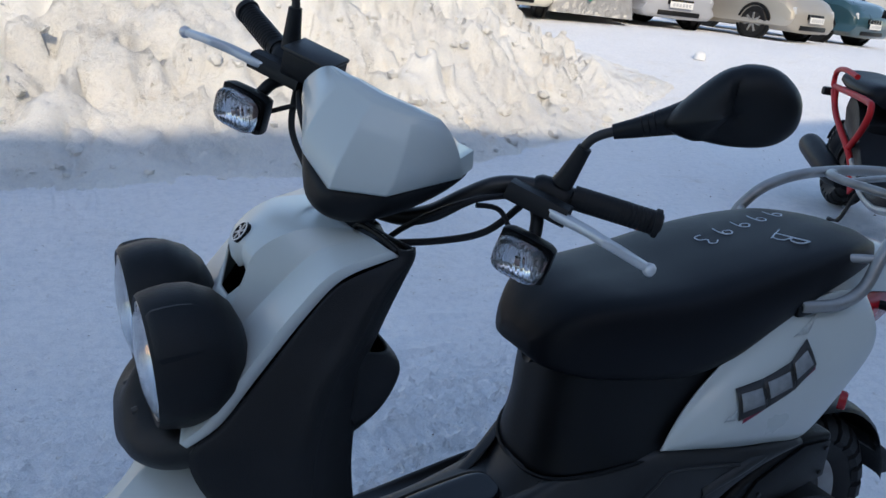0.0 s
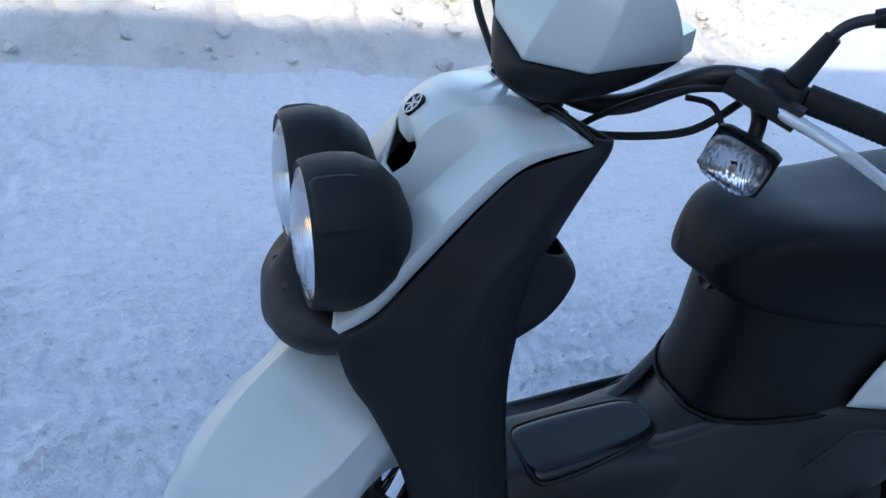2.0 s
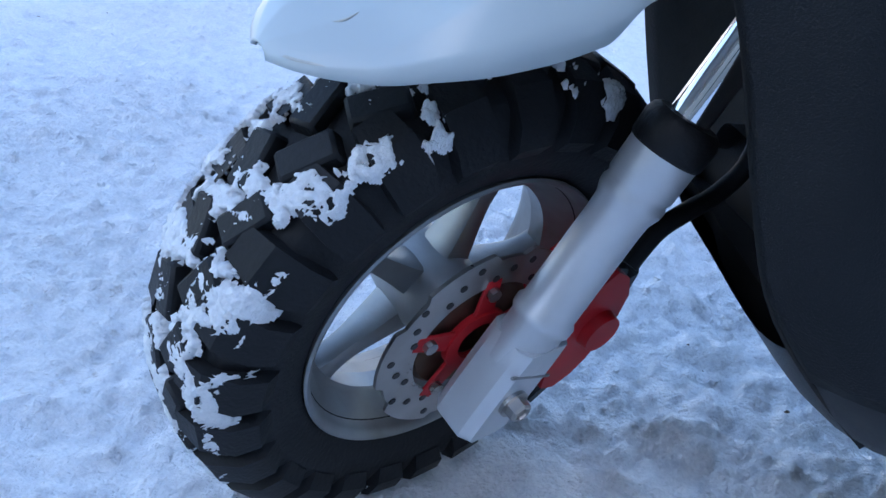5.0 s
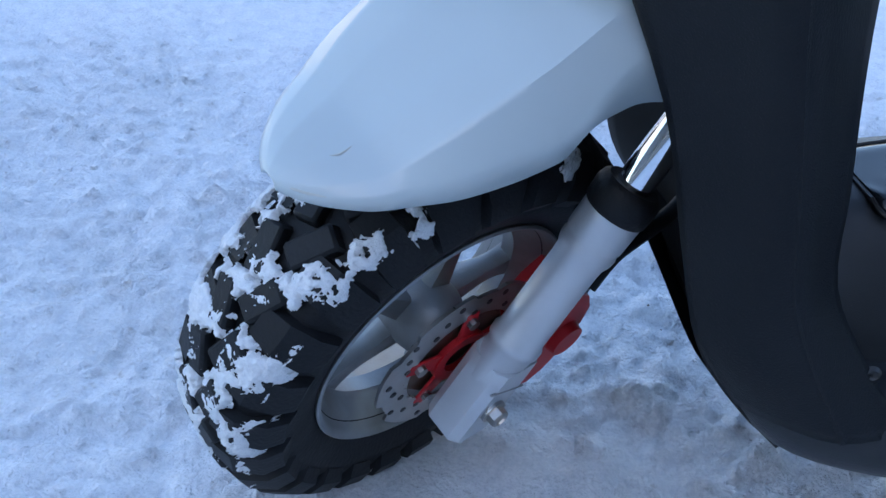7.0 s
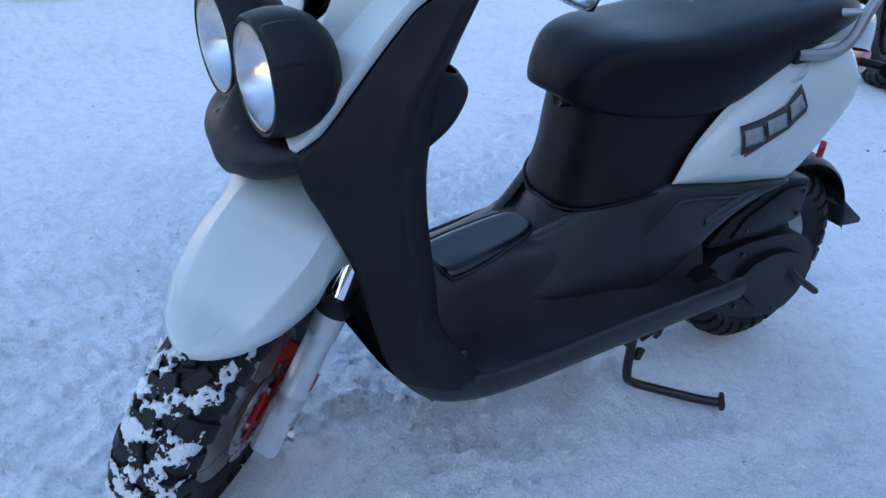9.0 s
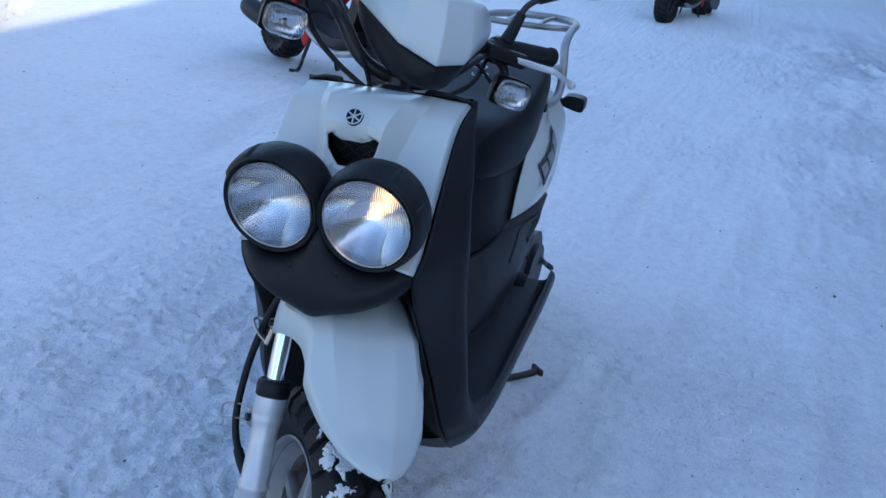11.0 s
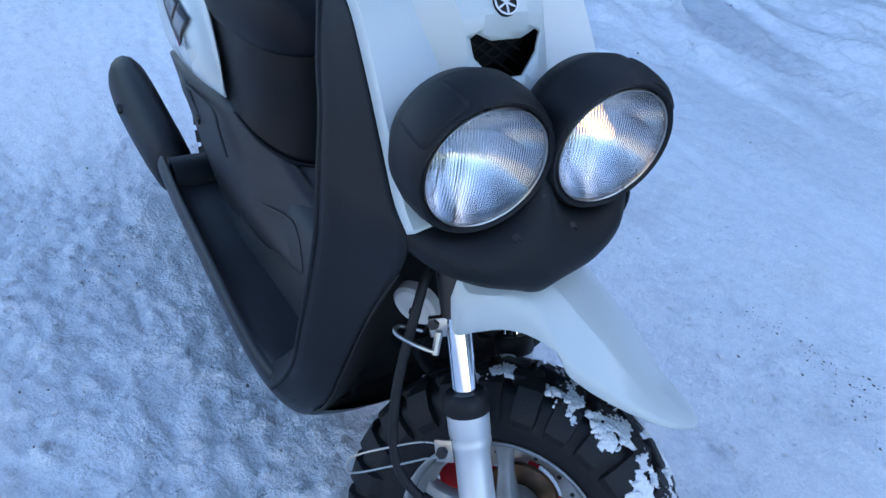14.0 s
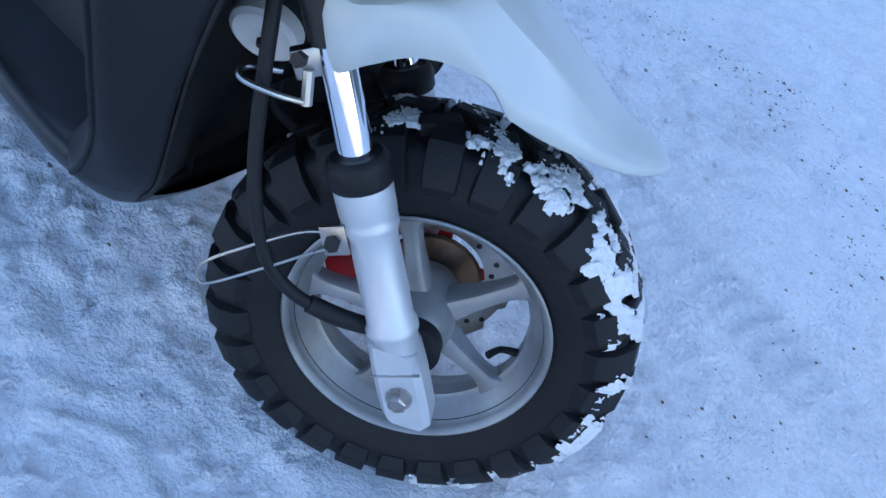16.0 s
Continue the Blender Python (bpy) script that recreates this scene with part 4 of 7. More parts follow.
# black side covers that run from the tunnel to the tail
def side_cover(s):
    rows = []
    for x, zl, zu, yl, yu in ((0.46, 0.320, 0.405, 0.085, 0.035), (0.54, 0.322, 0.430, 0.108, 0.056), (0.61, 0.325, 0.464, 0.126, 0.080), (0.67, 0.333, 0.508, 0.140, 0.102), (0.71, 0.333, 0.530, 0.145, 0.118), (0.77, 0.337, 0.541, 0.155, 0.136), (0.83, 0.350, 0.556, 0.165, 0.150),
                              (0.90, 0.405, 0.555, 0.172, 0.160), (0.97, 0.470, 0.552, 0.176, 0.166), (1.04, 0.510, 0.549, 0.176, 0.170), (1.13, 0.535, 0.545, 0.170, 0.168)):
        rows.append([(x, s * yl, zl), (x, s * (yl + 0.012), zl + 0.25 * (zu - zl)), (x, s * ((yl + yu) / 2 + 0.016), zl + 0.55 * (zu - zl)), (x, s * (yu + 0.012), zl + 0.88 * (zu - zl)), (x, s * yu, zu), (x, s * (yu - 0.02), zu - 0.002)])
    ob = part("side_cover", loft(rows, 4, 4), SIDEMAT, scooter, "grained black side cover", 60)
    solid(ob, 0.004, 0)
    # the pressed-in field on the cover's flank
    field = [(0.758, 0.470), (0.800, 0.510), (0.826, 0.533), (0.90, 0.533), (0.972, 0.528), (0.945, 0.508), (0.90, 0.492), (0.842, 0.480)]
    part("cover_crease", tube([(x, s * (0.172 + 0.10 * (x - 0.76) - 0.10 * max(0.0, z - 0.49)), z) for x, z in field[:5]], 0.0030, 6, 4), SIDEMAT, ob)
    ridge = [[(0.90, s * 0.186, 0.475), (0.90, s * 0.188, 0.482), (0.90, s * 0.183, 0.490)], [(0.98, s * 0.191, 0.508), (0.98, s * 0.196, 0.520), (0.98, s * 0.186, 0.530)], [(1.06, s * 0.184, 0.530), (1.06, s * 0.186, 0.536), (1.06, s * 0.178, 0.543)]]
    solid(part("cover_ridge", loft(ridge, 4, 4), SIDEMAT, ob), 0.003, 0)


both(side_cover)

# the black box under the seat
LIP = [(0.637, 0.0, 0.487), (0.640, 0.045, 0.490), (0.655, 0.085, 0.500), (0.688, 0.116, 0.516), (0.745, 0.138, 0.535), (0.90, 0.151, 0.556)]
box_rows = [[(x, -y, z) for x, y, z in LIP[::-1]] + list(LIP[1:])]
for z, x0, w1, x1 in ((0.575, 0.646, 0.142, 0.92), (0.640, 0.648, 0.142, 0.95), (0.700, 0.652, 0.140, 0.98), (0.735, 0.66, 0.135, 1.00)):
    half = [(x0, 0.0), (x0 + 0.003, 0.045), (x0 + 0.022, 0.085), (x0 + 0.060, 0.115), (x0 + 0.130, w1 - 0.006), (x1, w1 + 0.006)]
    box_rows.append([(x, -y, z) for x, y in half[::-1]] + [(x, y, z) for x, y in half[1:]])
solid(part("under_seat_cover", loft(box_rows, 4, 4), BLACK, scooter, "smooth black cover under the seat", 60), 0.004)
part("cover_lip", tube([(x - 0.002, -y - 0.001, z) for x, y, z in LIP[:0:-1]] + [(x - 0.002, y + 0.001, z) for x, y, z in LIP], 0.0035, 8), BLACK, scooter)
front_slope = []
for x, z, w in ((0.585, 0.440, 0.078), (0.605, 0.452, 0.084), (0.622, 0.470, 0.088), (0.637, 0.490, 0.090)):
    front_slope.append([(x + 0.12, -w - 0.048, z - 0.01), (x + 0.05, -w - 0.012, z - 0.006), (x + 0.012, -w * 0.6, z), (x, 0, z + 0.002), (x + 0.012, w * 0.6, z), (x + 0.05, w + 0.012, z - 0.006), (x + 0.12, w + 0.048, z - 0.01)])
solid(part("tunnel_rise", loft(front_slope, 4, 4), SIDEMAT, scooter), 0.004, 0)

# the seat
ST = [  # x, half width, bottom z, widest z, top z
    (0.598, 0.045, 0.712, 0.726, 0.742), (0.612, 0.080, 0.702, 0.728, 0.772), (0.645, 0.112, 0.697, 0.736, 0.805), (0.700, 0.134, 0.693, 0.742, 0.822), (0.780, 0.150, 0.690, 0.750, 0.830), (0.860, 0.160, 0.692, 0.760, 0.840),
    (0.940, 0.164, 0.715, 0.778, 0.856), (1.030, 0.160, 0.758, 0.805, 0.874), (1.120, 0.152, 0.798, 0.828, 0.888), (1.210, 0.138, 0.824, 0.844, 0.896), (1.290, 0.112, 0.838, 0.852, 0.892), (1.345, 0.078, 0.845, 0.858, 0.880), (1.368, 0.035, 0.850, 0.858, 0.866)]
seat = part("seat", loft([[(x, s * w * k, z) for s, k, z in ((-1, 0.0, zb), (-1, 0.72, zb), (-1, 0.95, zb + 0.006), (-1, 1.0, zm), (-1, 0.93, zm + 0.62 * (zt - zm)), (-1, 0.78, zt - 0.006), (-1, 0.4, zt + 0.001), (1, 0.0, zt + 0.001), (1, 0.4, zt + 0.001), (1, 0.78, zt - 0.006), (1, 0.93, zm + 0.62 * (zt - zm)), (1, 1.0, zm), (1, 0.95, zb + 0.006), (1, 0.72, zb))]
    for x, w, zb, zm, zt in ST], 5, 3, closed=True, caps=True), SEATMAT, scooter, "black vinyl seat with chalk marks", 60)
part("seat_hinge", lathe([(0, 0.0), (0.012, 0.014), (-0.02, 0.016)], (0.64, 0, 0.69), (-1, 0, 0), 16), BARK, scooter)

# white rear covers with their decals, and the tail
WR = [  # upper edge x, z, y then lower edge x, z, y
    (0.818, 0.566, 0.152, 0.818, 0.562, 0.150), (0.848, 0.634, 0.152, 0.880, 0.560, 0.160), (0.910, 0.706, 0.152, 0.960, 0.556, 0.172), (1.000, 0.762, 0.150, 1.050, 0.553, 0.178),
    (1.080, 0.797, 0.146, 1.130, 0.548, 0.176), (1.160, 0.812, 0.142, 1.185, 0.590, 0.172), (1.240, 0.812, 0.136, 1.252, 0.672, 0.164)]


def cover_bulge(k):
    return 0.036 * math.sin(math.pi * min(k * 1.08, 1)) ** 0.8


def cover_side(x, z):
    """How far from the middle the rear cover's face lies at a place on its side."""
    low = [(r[3], r[4], r[5]) for r in WR]
    top = [(r[0], r[1], r[2]) for r in WR]
    zl, yl = (float(np.interp(x, [p[0] for p in low], [p[n] for p in low])) for n in (1, 2))
    zu, yu = (float(np.interp(x, [p[0] for p in top], [p[n] for p in top])) for n in (1, 2))
    k = min(1.0, max(0.0, (z - zl) / max(zu - zl, 0.01)))
    return yl + (yu - yl) * k + cover_bulge(k) * min(1, (zu - zl) / 0.1)


def rear_cover(s):
    rows = []
    for xu, zu, yu, xl, zl, yl in WR:
        rows.append([(xl + (xu - xl) * k, s * (yl + (yu - yl) * k + cover_bulge(k) * min(1, (zu - zl) / 0.1)), zl + (zu - zl) * k) for k in (0, 0.1, 0.25, 0.45, 0.62, 0.78, 0.9, 1)])
    rows.append([(1.262, s * y, z) for y, z in ((0.150, 0.70), (0.155, 0.71), (0.160, 0.725), (0.160, 0.745), (0.156, 0.765), (0.148, 0.785), (0.136, 0.800), (0.12, 0.812))])
    ob = part("rear_cover", loft(rows, 5, 5), WHITE, scooter, "white rear side cover with a slanted decal", 60)
    solid(ob, 0.004, 0)

    def patch(name, corners, mat, lift):
        """A thin sticker between four corners, laid on the cover."""
        n = 6
        bm = bmesh.new()
        grid = []
        for i in range(n + 1):
            col = []
            for k in range(4):
                u, v = i / n, k / 3
                x, z = ((1 - u) * (1 - v) * corners[0][c] + u * (1 - v) * corners[1][c] + u * v * corners[2][c] + (1 - u) * v * corners[3][c] for c in (0, 1))
                col.append(bm.verts.new((x, s * (cover_side(x, z) + 0.0055 + lift), z)))
            grid.append(col)
        for i in range(n):
            for k in range(3):
                bm.faces.new((grid[i][k], grid[i + 1][k], grid[i + 1][k + 1], grid[i][k + 1]))
        return solid(part(name, bm, mat, ob), 0.0006, 0)
    # three slanted blocks in a dark outline, a red edge under them, and grey wisps at both ends
    patch("decal_stripe", ((0.935, 0.622), (1.092, 0.698), (1.092, 0.704), (0.935, 0.629)), DECALRED, 0.0)
    for block_at in (((0.924, 0.628), (0.984, 0.646), (0.977, 0.693), (0.923, 0.678)), ((0.980, 0.645), (1.044, 0.671), (1.039, 0.716), (0.974, 0.692)),
                     ((1.040, 0.669), (1.094, 0.706), (1.078, 0.748), (1.036, 0.715))):
        cx, cz = (sum(p[c] for p in block_at) / 4 for c in (0, 1))
        patch("decal_outline", block_at, BARK, 0.0008)
        inner = [(cx + (x - cx) * 0.74, cz + (z - cz) * 0.56) for x, z in block_at]
        patch("decal_block", inner, DECAL, 0.0018)
    patch("decal_wisp", ((1.050, 0.750), (1.085, 0.756), (1.125, 0.790), (1.100, 0.775)), WISP, 0.0)
    patch("decal_wisp", ((0.895, 0.628), (0.920, 0.630), (0.920, 0.648), (0.912, 0.640)), WISP, 0.0)


both(rear_cover)
tail = part("tail_cover", loft([[(x, -w, z0), (x, -w * 0.8, z1 - 0.01), (x, 0, z1), (x, w * 0.8, z1 - 0.01), (x, w, z0)] for x, w, z0, z1 in
    ((1.16, 0.140, 0.805, 0.845), (1.24, 0.132, 0.80, 0.860), (1.32, 0.115, 0.79, 0.868), (1.40, 0.095, 0.775, 0.862), (1.455, 0.07, 0.76, 0.845), (1.475, 0.05, 0.755, 0.825))], 5, 5, caps=True), WHITE, scooter, "white tail cover", 60)
part("tail_lamp", loft([[(x, -w, z0), (x, -w, z1), (x, w, z1), (x, w, z0)] for x, w, z0, z1 in ((1.24, 0.12, 0.68, 0.80), (1.36, 0.09, 0.69, 0.79), (1.46, 0.06, 0.70, 0.78))], 3, 3, closed=True, caps=True), REDLENS, scooter, "red tail lamp")


def rear_signal(s):
    ob = part("rear_indicator", loft([[(x, s * 0.02 + s * y, z) for y, z in ((0.135, 0.742), (0.190, 0.728), (0.200, 0.745), (0.195, 0.768), (0.150, 0.772), (0.132, 0.758))] for x in (1.375, 1.385, 1.42, 1.432)], 3, 3, closed=True, caps=True), BLACK, scooter, "black rear indicator on a short stalk", 60)
    part("indicator_stalk", tube([(1.36, s * 0.09, 0.755), (1.39, s * 0.15, 0.755)], 0.009, 10), BLACK, ob)
    part("indicator_lens", block((0.008, 0.052, 0.036), (1.436, s * 0.185, 0.751), (0, 0, 0), 0.003), SIGLENS, ob)


both(rear_signal)
RK = [(1.07, 0.152, 0.797), (1.15, 0.166, 0.800), (1.205, 0.168, 0.826), (1.238, 0.163, 0.880), (1.290, 0.152, 0.925), (1.395, 0.146, 0.950), (1.56, 0.135, 0.957), (1.65, 0.08, 0.958), (1.67, 0.0, 0.958)]
rack = part("rear_carrier", tube([(x, -y, z) for x, y, z in RK] + [(x, y, z) for x, y, z in RK[-2::-1]], 0.0115, 12), ALU2, scooter, "silver tube carrier")
part("carrier_tube", tube([(1.47, -0.140, 0.953), (1.42, -0.11, 0.956), (1.40, -0.05, 0.956), (1.40, 0, 0.956), (1.40, 0.05, 0.956), (1.42, 0.11, 0.956), (1.47, 0.140, 0.953)], 0.009, 10), ALU2, rack)
for y in (-0.05, 0.05):
    part("carrier_bar", tube([(1.40, y, 0.957), (1.5, y, 0.962), (1.655, y, 0.957)], 0.007, 10), ALU2, rack)
for s in (-1, 1):
    part("carrier_stay", tube([(1.236, s * 0.162, 0.876), (1.20, s * 0.125, 0.868)], 0.008, 10), ALU2, rack)
    part("carrier_foot", block((0.05, 0.012, 0.022), (1.085, s * 0.155, 0.793), (0, -6, 0), 0.004), BLACK, rack)

# steered front end: fork, fender, wheel
def eased(row, k=0.22):
    """Rounds the corners of an open row of points."""
    p = [Vector(q) for q in row]
    out = [p[0]]
    for a, b, c in zip(p, p[1:], p[2:]):
        out += [b.lerp(a, k), b.lerp(a, k * 0.3).lerp(b.lerp(c, k * 0.3), 0.5), b.lerp(c, k)]
    return out + [p[-1]]


FENDER = [  # x, crown z, then (y, z) of the upper crease, the lower crease and the edge
    (-0.182, 0.487, 0.004, 0.4865, 0.007, 0.485, 0.009, 0.482), (-0.174, 0.494, 0.016, 0.4905, 0.022, 0.488, 0.026, 0.484), (-0.161, 0.501, 0.031, 0.495, 0.038, 0.491, 0.042, 0.486), (-0.140, 0.510, 0.044, 0.502, 0.055, 0.497, 0.061, 0.490),
    (-0.118, 0.520, 0.053, 0.511, 0.066, 0.504, 0.073, 0.495), (-0.090, 0.540, 0.062, 0.532, 0.081, 0.516, 0.088, 0.503), (-0.055, 0.564, 0.069, 0.557, 0.092, 0.530, 0.098, 0.512), (-0.030, 0.580, 0.072, 0.573, 0.098, 0.538, 0.104, 0.521),
    (-0.018, 0.588, 0.073, 0.580, 0.099, 0.543, 0.106, 0.527), (0.000, 0.598, 0.073, 0.590, 0.098, 0.556, 0.106, 0.546), (0.020, 0.610, 0.073, 0.602, 0.096, 0.572, 0.105, 0.551), (0.045, 0.621, 0.072, 0.612, 0.096, 0.588, 0.107, 0.554),
    (0.072, 0.632, 0.070, 0.622, 0.106, 0.592, 0.117, 0.552), (0.098, 0.641, 0.066, 0.630, 0.123, 0.588, 0.127, 0.541), (0.122, 0.647, 0.062, 0.636, 0.127, 0.584, 0.130, 0.530), (0.139, 0.652, 0.062, 0.641, 0.126, 0.600, 0.129, 0.570)]
fender = part("front_fender", loft([eased([(x, -ye, ze), (x, -yb, zb), (x, -ya, za), (x, -ya * 0.45, za + 0.8 * (zr - za)), (x, ya * 0.45, za + 0.8 * (zr - za)), (x, ya, za), (x, yb, zb), (x, ye, ze)], 0.10)
    for x, zr, ya, za, yb, zb, ye, ze in FENDER], 5, 1), WHITE, scooter, "white front fender scuffed at its tip", 28, tf=STEERED)
solid(fender, 0.0035, 0)

SCUFF = material("grey_scuff", (0.42, 0.41, 0.36), 0.8, base2=(0.52, 0.51, 0.46), scale=120)
part("scuff_mark", tube([(-0.150, -0.016, 0.5055), (-0.143, -0.021, 0.5085), (-0.134, -0.021, 0.5125)], [0.0004, 0.0010, 0.0004], 6), SCUFF, fender, tf=STEERED)
part("scuff_mark", tube([(-0.1822, 0.002, 0.4865), (-0.1755, -0.019, 0.4885), (-0.1625, -0.0365, 0.4915), (-0.147, -0.0495, 0.4955)], [0.0006, 0.0016, 0.0013, 0.0004], 6), SCUFF, fender, tf=STEERED)
part("scuff_mark", tube([(-0.1822, 0.004, 0.4865), (-0.1750, 0.020, 0.4885), (-0.164, 0.0355, 0.4912)], [0.0006, 0.0014, 0.0004], 6), SCUFF, fender, tf=STEERED)


def fork_leg(s):
    up = Vector((math.sin(RAKE), 0, math.cos(RAKE)))
    base = Vector((-0.003, s * 0.108, 0.2315))
    leg = part("fork_leg", lathe([(0.010, 0.0245), (0.050, 0.0235), (0.053, 0.0262), (0.060, 0.0264), (0.064, 0.0236), (0.150, 0.0228), (0.162, 0.0232), (0.170, 0.0262), (0.176, 0.0268), (0.180, 0.0250), (0.184, 0.0268), (0.215, 0.0272)], base, up, 36), ALU, scooter, "silver fork leg", 50, tf=STEERED)
    part("dust_seal", lathe([(0.212, 0.0272), (0.2145, 0.0292), (0.232, 0.0296), (0.238, 0.0275), (0.241, 0.0235), (0.240, 0.0150)], base, up, 32), RUBBER, leg, tf=STEERED)
    part("fork_tube", lathe([(0.210, 0.0158), (0.352, 0.0158)], base, up, 28), CHROME, leg, tf=STEERED)
    part("fork_clamp", lathe([(0.338, 0.0160), (0.340, 0.0190), (0.352, 0.0195), (0.440, 0.0195), (0.442, 0.0)], base, up, 24), BARK, leg, tf=STEERED)
    part("axle_lug", loft([[base + up * d + Vector((cx * w, cy * 0.024, 0)) for cx, cy in ((-1, -0.62), (-0.72, -1), (0.72, -1), (1, -0.62), (1, 0.62), (0.72, 1), (-0.72, 1), (-1, 0.62))] for d, w in ((-0.056, 0.019), (-0.053, 0.0245), (-0.045, 0.0268), (-0.010, 0.0272), (0.020, 0.0262), (0.040, 0.0245))], 2, 1, closed=True, caps=True), ALU, leg, smooth=35, tf=STEERED)
    part("lug_groove", block((0.050, 0.002, 0.0022), base + up * 0.012 + Vector((0, s * 0.0236, 0)), (0, 23.3, 0)), ALU2, leg, tf=STEERED)
    at = base + up * -0.016
    part("axle_washer", lathe([(0.0, 0.0), (0.0, 0.0135), (0.004, 0.0135), (0.004, 0.0)], at + Vector((0, s * 0.0235, 0)), (0, s, 0), 24), STEEL, leg, tf=STEERED)
    part("axle_nut", lathe([(0.003, 0.0100), (0.012, 0.0100), (0.0145, 0.0085), (0.0145, 0.0065), (0.0125, 0.0060), (0.0125, 0.0)], at + Vector((0, s * 0.0235, 0)), (0, s, 0), 6), STEEL, leg, "worn hexagonal axle nut", 20, tf=STEERED)


both(fork_leg)
part("fork_bridge", block((0.05, 0.19, 0.035), (0.145, 0, 0.600), (0, 23.3, 0), 0.008), BARK, scooter, tf=STEERED)

WHEEL_R, TYRE_W = 0.2285, 0.059


def tyre_profile(r_out, w, rim):
    """(sideways, radius) round one side of the tyre, bead to bead."""
    return [(-w * 0.58, rim), (-w * 0.80, rim + 0.012), (-w * 0.98, rim + 0.035), (-w * 1.0, rim + 0.052), (-w * 0.86, r_out - 0.012), (-w * 0.55, r_out - 0.003), (0, r_out),
            (w * 0.55, r_out - 0.003), (w * 0.86, r_out - 0.012), (w * 1.0, rim + 0.052), (w * 0.98, rim + 0.035), (w * 0.80, rim + 0.012), (w * 0.58, rim)]


def knobbly_tyre(parent, centre, r_out, w, rim, count=26, tf=None, name="tyre", label="black knobbly tyre"):
    bm = lathe([tuple(p) for p in spline(tyre_profile(r_out, w, rim), 3)], centre, (0, 1, 0), 96)
    tyre = part(name, bm, RUBBER, parent, label, 35, tf=tf)
    back = tf if tf is not None else Matrix.Identity(4)
    half = math.pi / count * r_out * 0.70
    for s in (-1, 1):
        # a shoulder block that runs down over the side, and a middle block
        rows = []
        for y, r, k, e in ((0.40, r_out - 0.002, 0.80, 0.011), (0.70, r_out - 0.008, 1.0, 0.0125), (0.92, r_out - 0.024, 1.0, 0.0125), (1.01, r_out - 0.040, 0.92, 0.0095), (1.01, r_out - 0.050, 0.78, 0.001)):
            n = Vector((0, s * max(0, y - 0.5) * 2.0, 1.4 - y)).normalized()
            p = Vector((0, s * w * y, r))
            rows.append([p - n * 0.006 + Vector((-half * k, 0, 0)), p + n * e + Vector((-half * k * 0.86, 0, 0)), p + n * e + Vector((half * k * 0.86, 0, 0)), p - n * 0.006 + Vector((half * k, 0, 0))])
        middle = block((0.046, 0.025, 0.021), (0, 0, 0), (0, 0, 0), 0.0025, 1, 0.92)
        middle.transform(Matrix.Rotation(0.05, 4, "Y") @ pose(0, s * w * 0.25, r_out, s * -5, 0, s * 22))
        for shape in (loft(rows, 1, 1), middle):
            first = None
            for i in range(count):
                if first is None:
                    ob = first = part("tread_block", shape, RUBBER, parent, "", 35)
                else:
                    ob = new("tread_block", first.data)
                    ob.parent = parent
                ob.matrix_basis = back @ Matrix.Translation(centre) @ Matrix.Rotation(2 * math.pi * i / count + (math.pi / count if s > 0 else 0), 4, "Y")
    return tyre


def sidewall_print(parent, centre, w, r, tf):
    """Raised lettering too worn to read, as plain bars."""
    for s in (-1, 1):
        for start, n in ((20, 6), (150, 9), (255, 5)):
            for i in range(n):
                b = block((0.010, 0.002, 0.012), (0, 0, 0))
                b.transform(Matrix.Translation(centre) @ Matrix.Rotation(radians(start + i * 5.2), 4, "Y") @ pose(0, s * w * 0.965, r, s * -10, 0, 0))
                part("sidewall_bar", b, RUBBER, parent, tf=tf)


FC = Vector((-0.006, 0, 0.2295))
front_wheel = part("front_wheel", join(
    lathe([(-0.046, 0.1462), (-0.0495, 0.1470), (-0.0510, 0.1450), (-0.0495, 0.1420), (-0.043, 0.1385), (-0.034, 0.1365), (-0.030, 0.1300), (-0.012, 0.1250), (-0.009, 0.1200), (0.009, 0.1200), (0.012, 0.1250), (0.030, 0.1300), (0.034, 0.1365), (0.043, 0.1385), (0.0495, 0.1420), (0.0510, 0.1450), (0.0495, 0.1470), (0.046, 0.1462), (0.038, 0.1410), (-0.038, 0.1410)], FC, (0, 1, 0), 72, closed=True)), ALU2, scooter, "silver alloy front wheel with spokes", 50, tf=STEERED)
knobbly_tyre(front_wheel, FC, WHEEL_R, TYRE_W, 0.136, 26, STEERED, label="black knobbly tyre with caked snow")
sidewall_print(front_wheel, FC, TYRE_W, 0.176, STEERED)
part("hub", lathe([(-0.055, 0.0), (-0.055, 0.024), (-0.045, 0.034), (-0.02, 0.040), (0.02, 0.040), (0.045, 0.036), (0.056, 0.028), (0.060, 0.0)], FC, (0, 1, 0), 32), ALU2, front_wheel, tf=STEERED)
part("hub_seal", lathe([(0.055, 0.0), (0.057, 0.032), (0.075, 0.032), (0.078, 0.02), (0.080, 0.0)], FC, (0, 1, 0), 32), RUBBER, front_wheel, tf=STEERED)
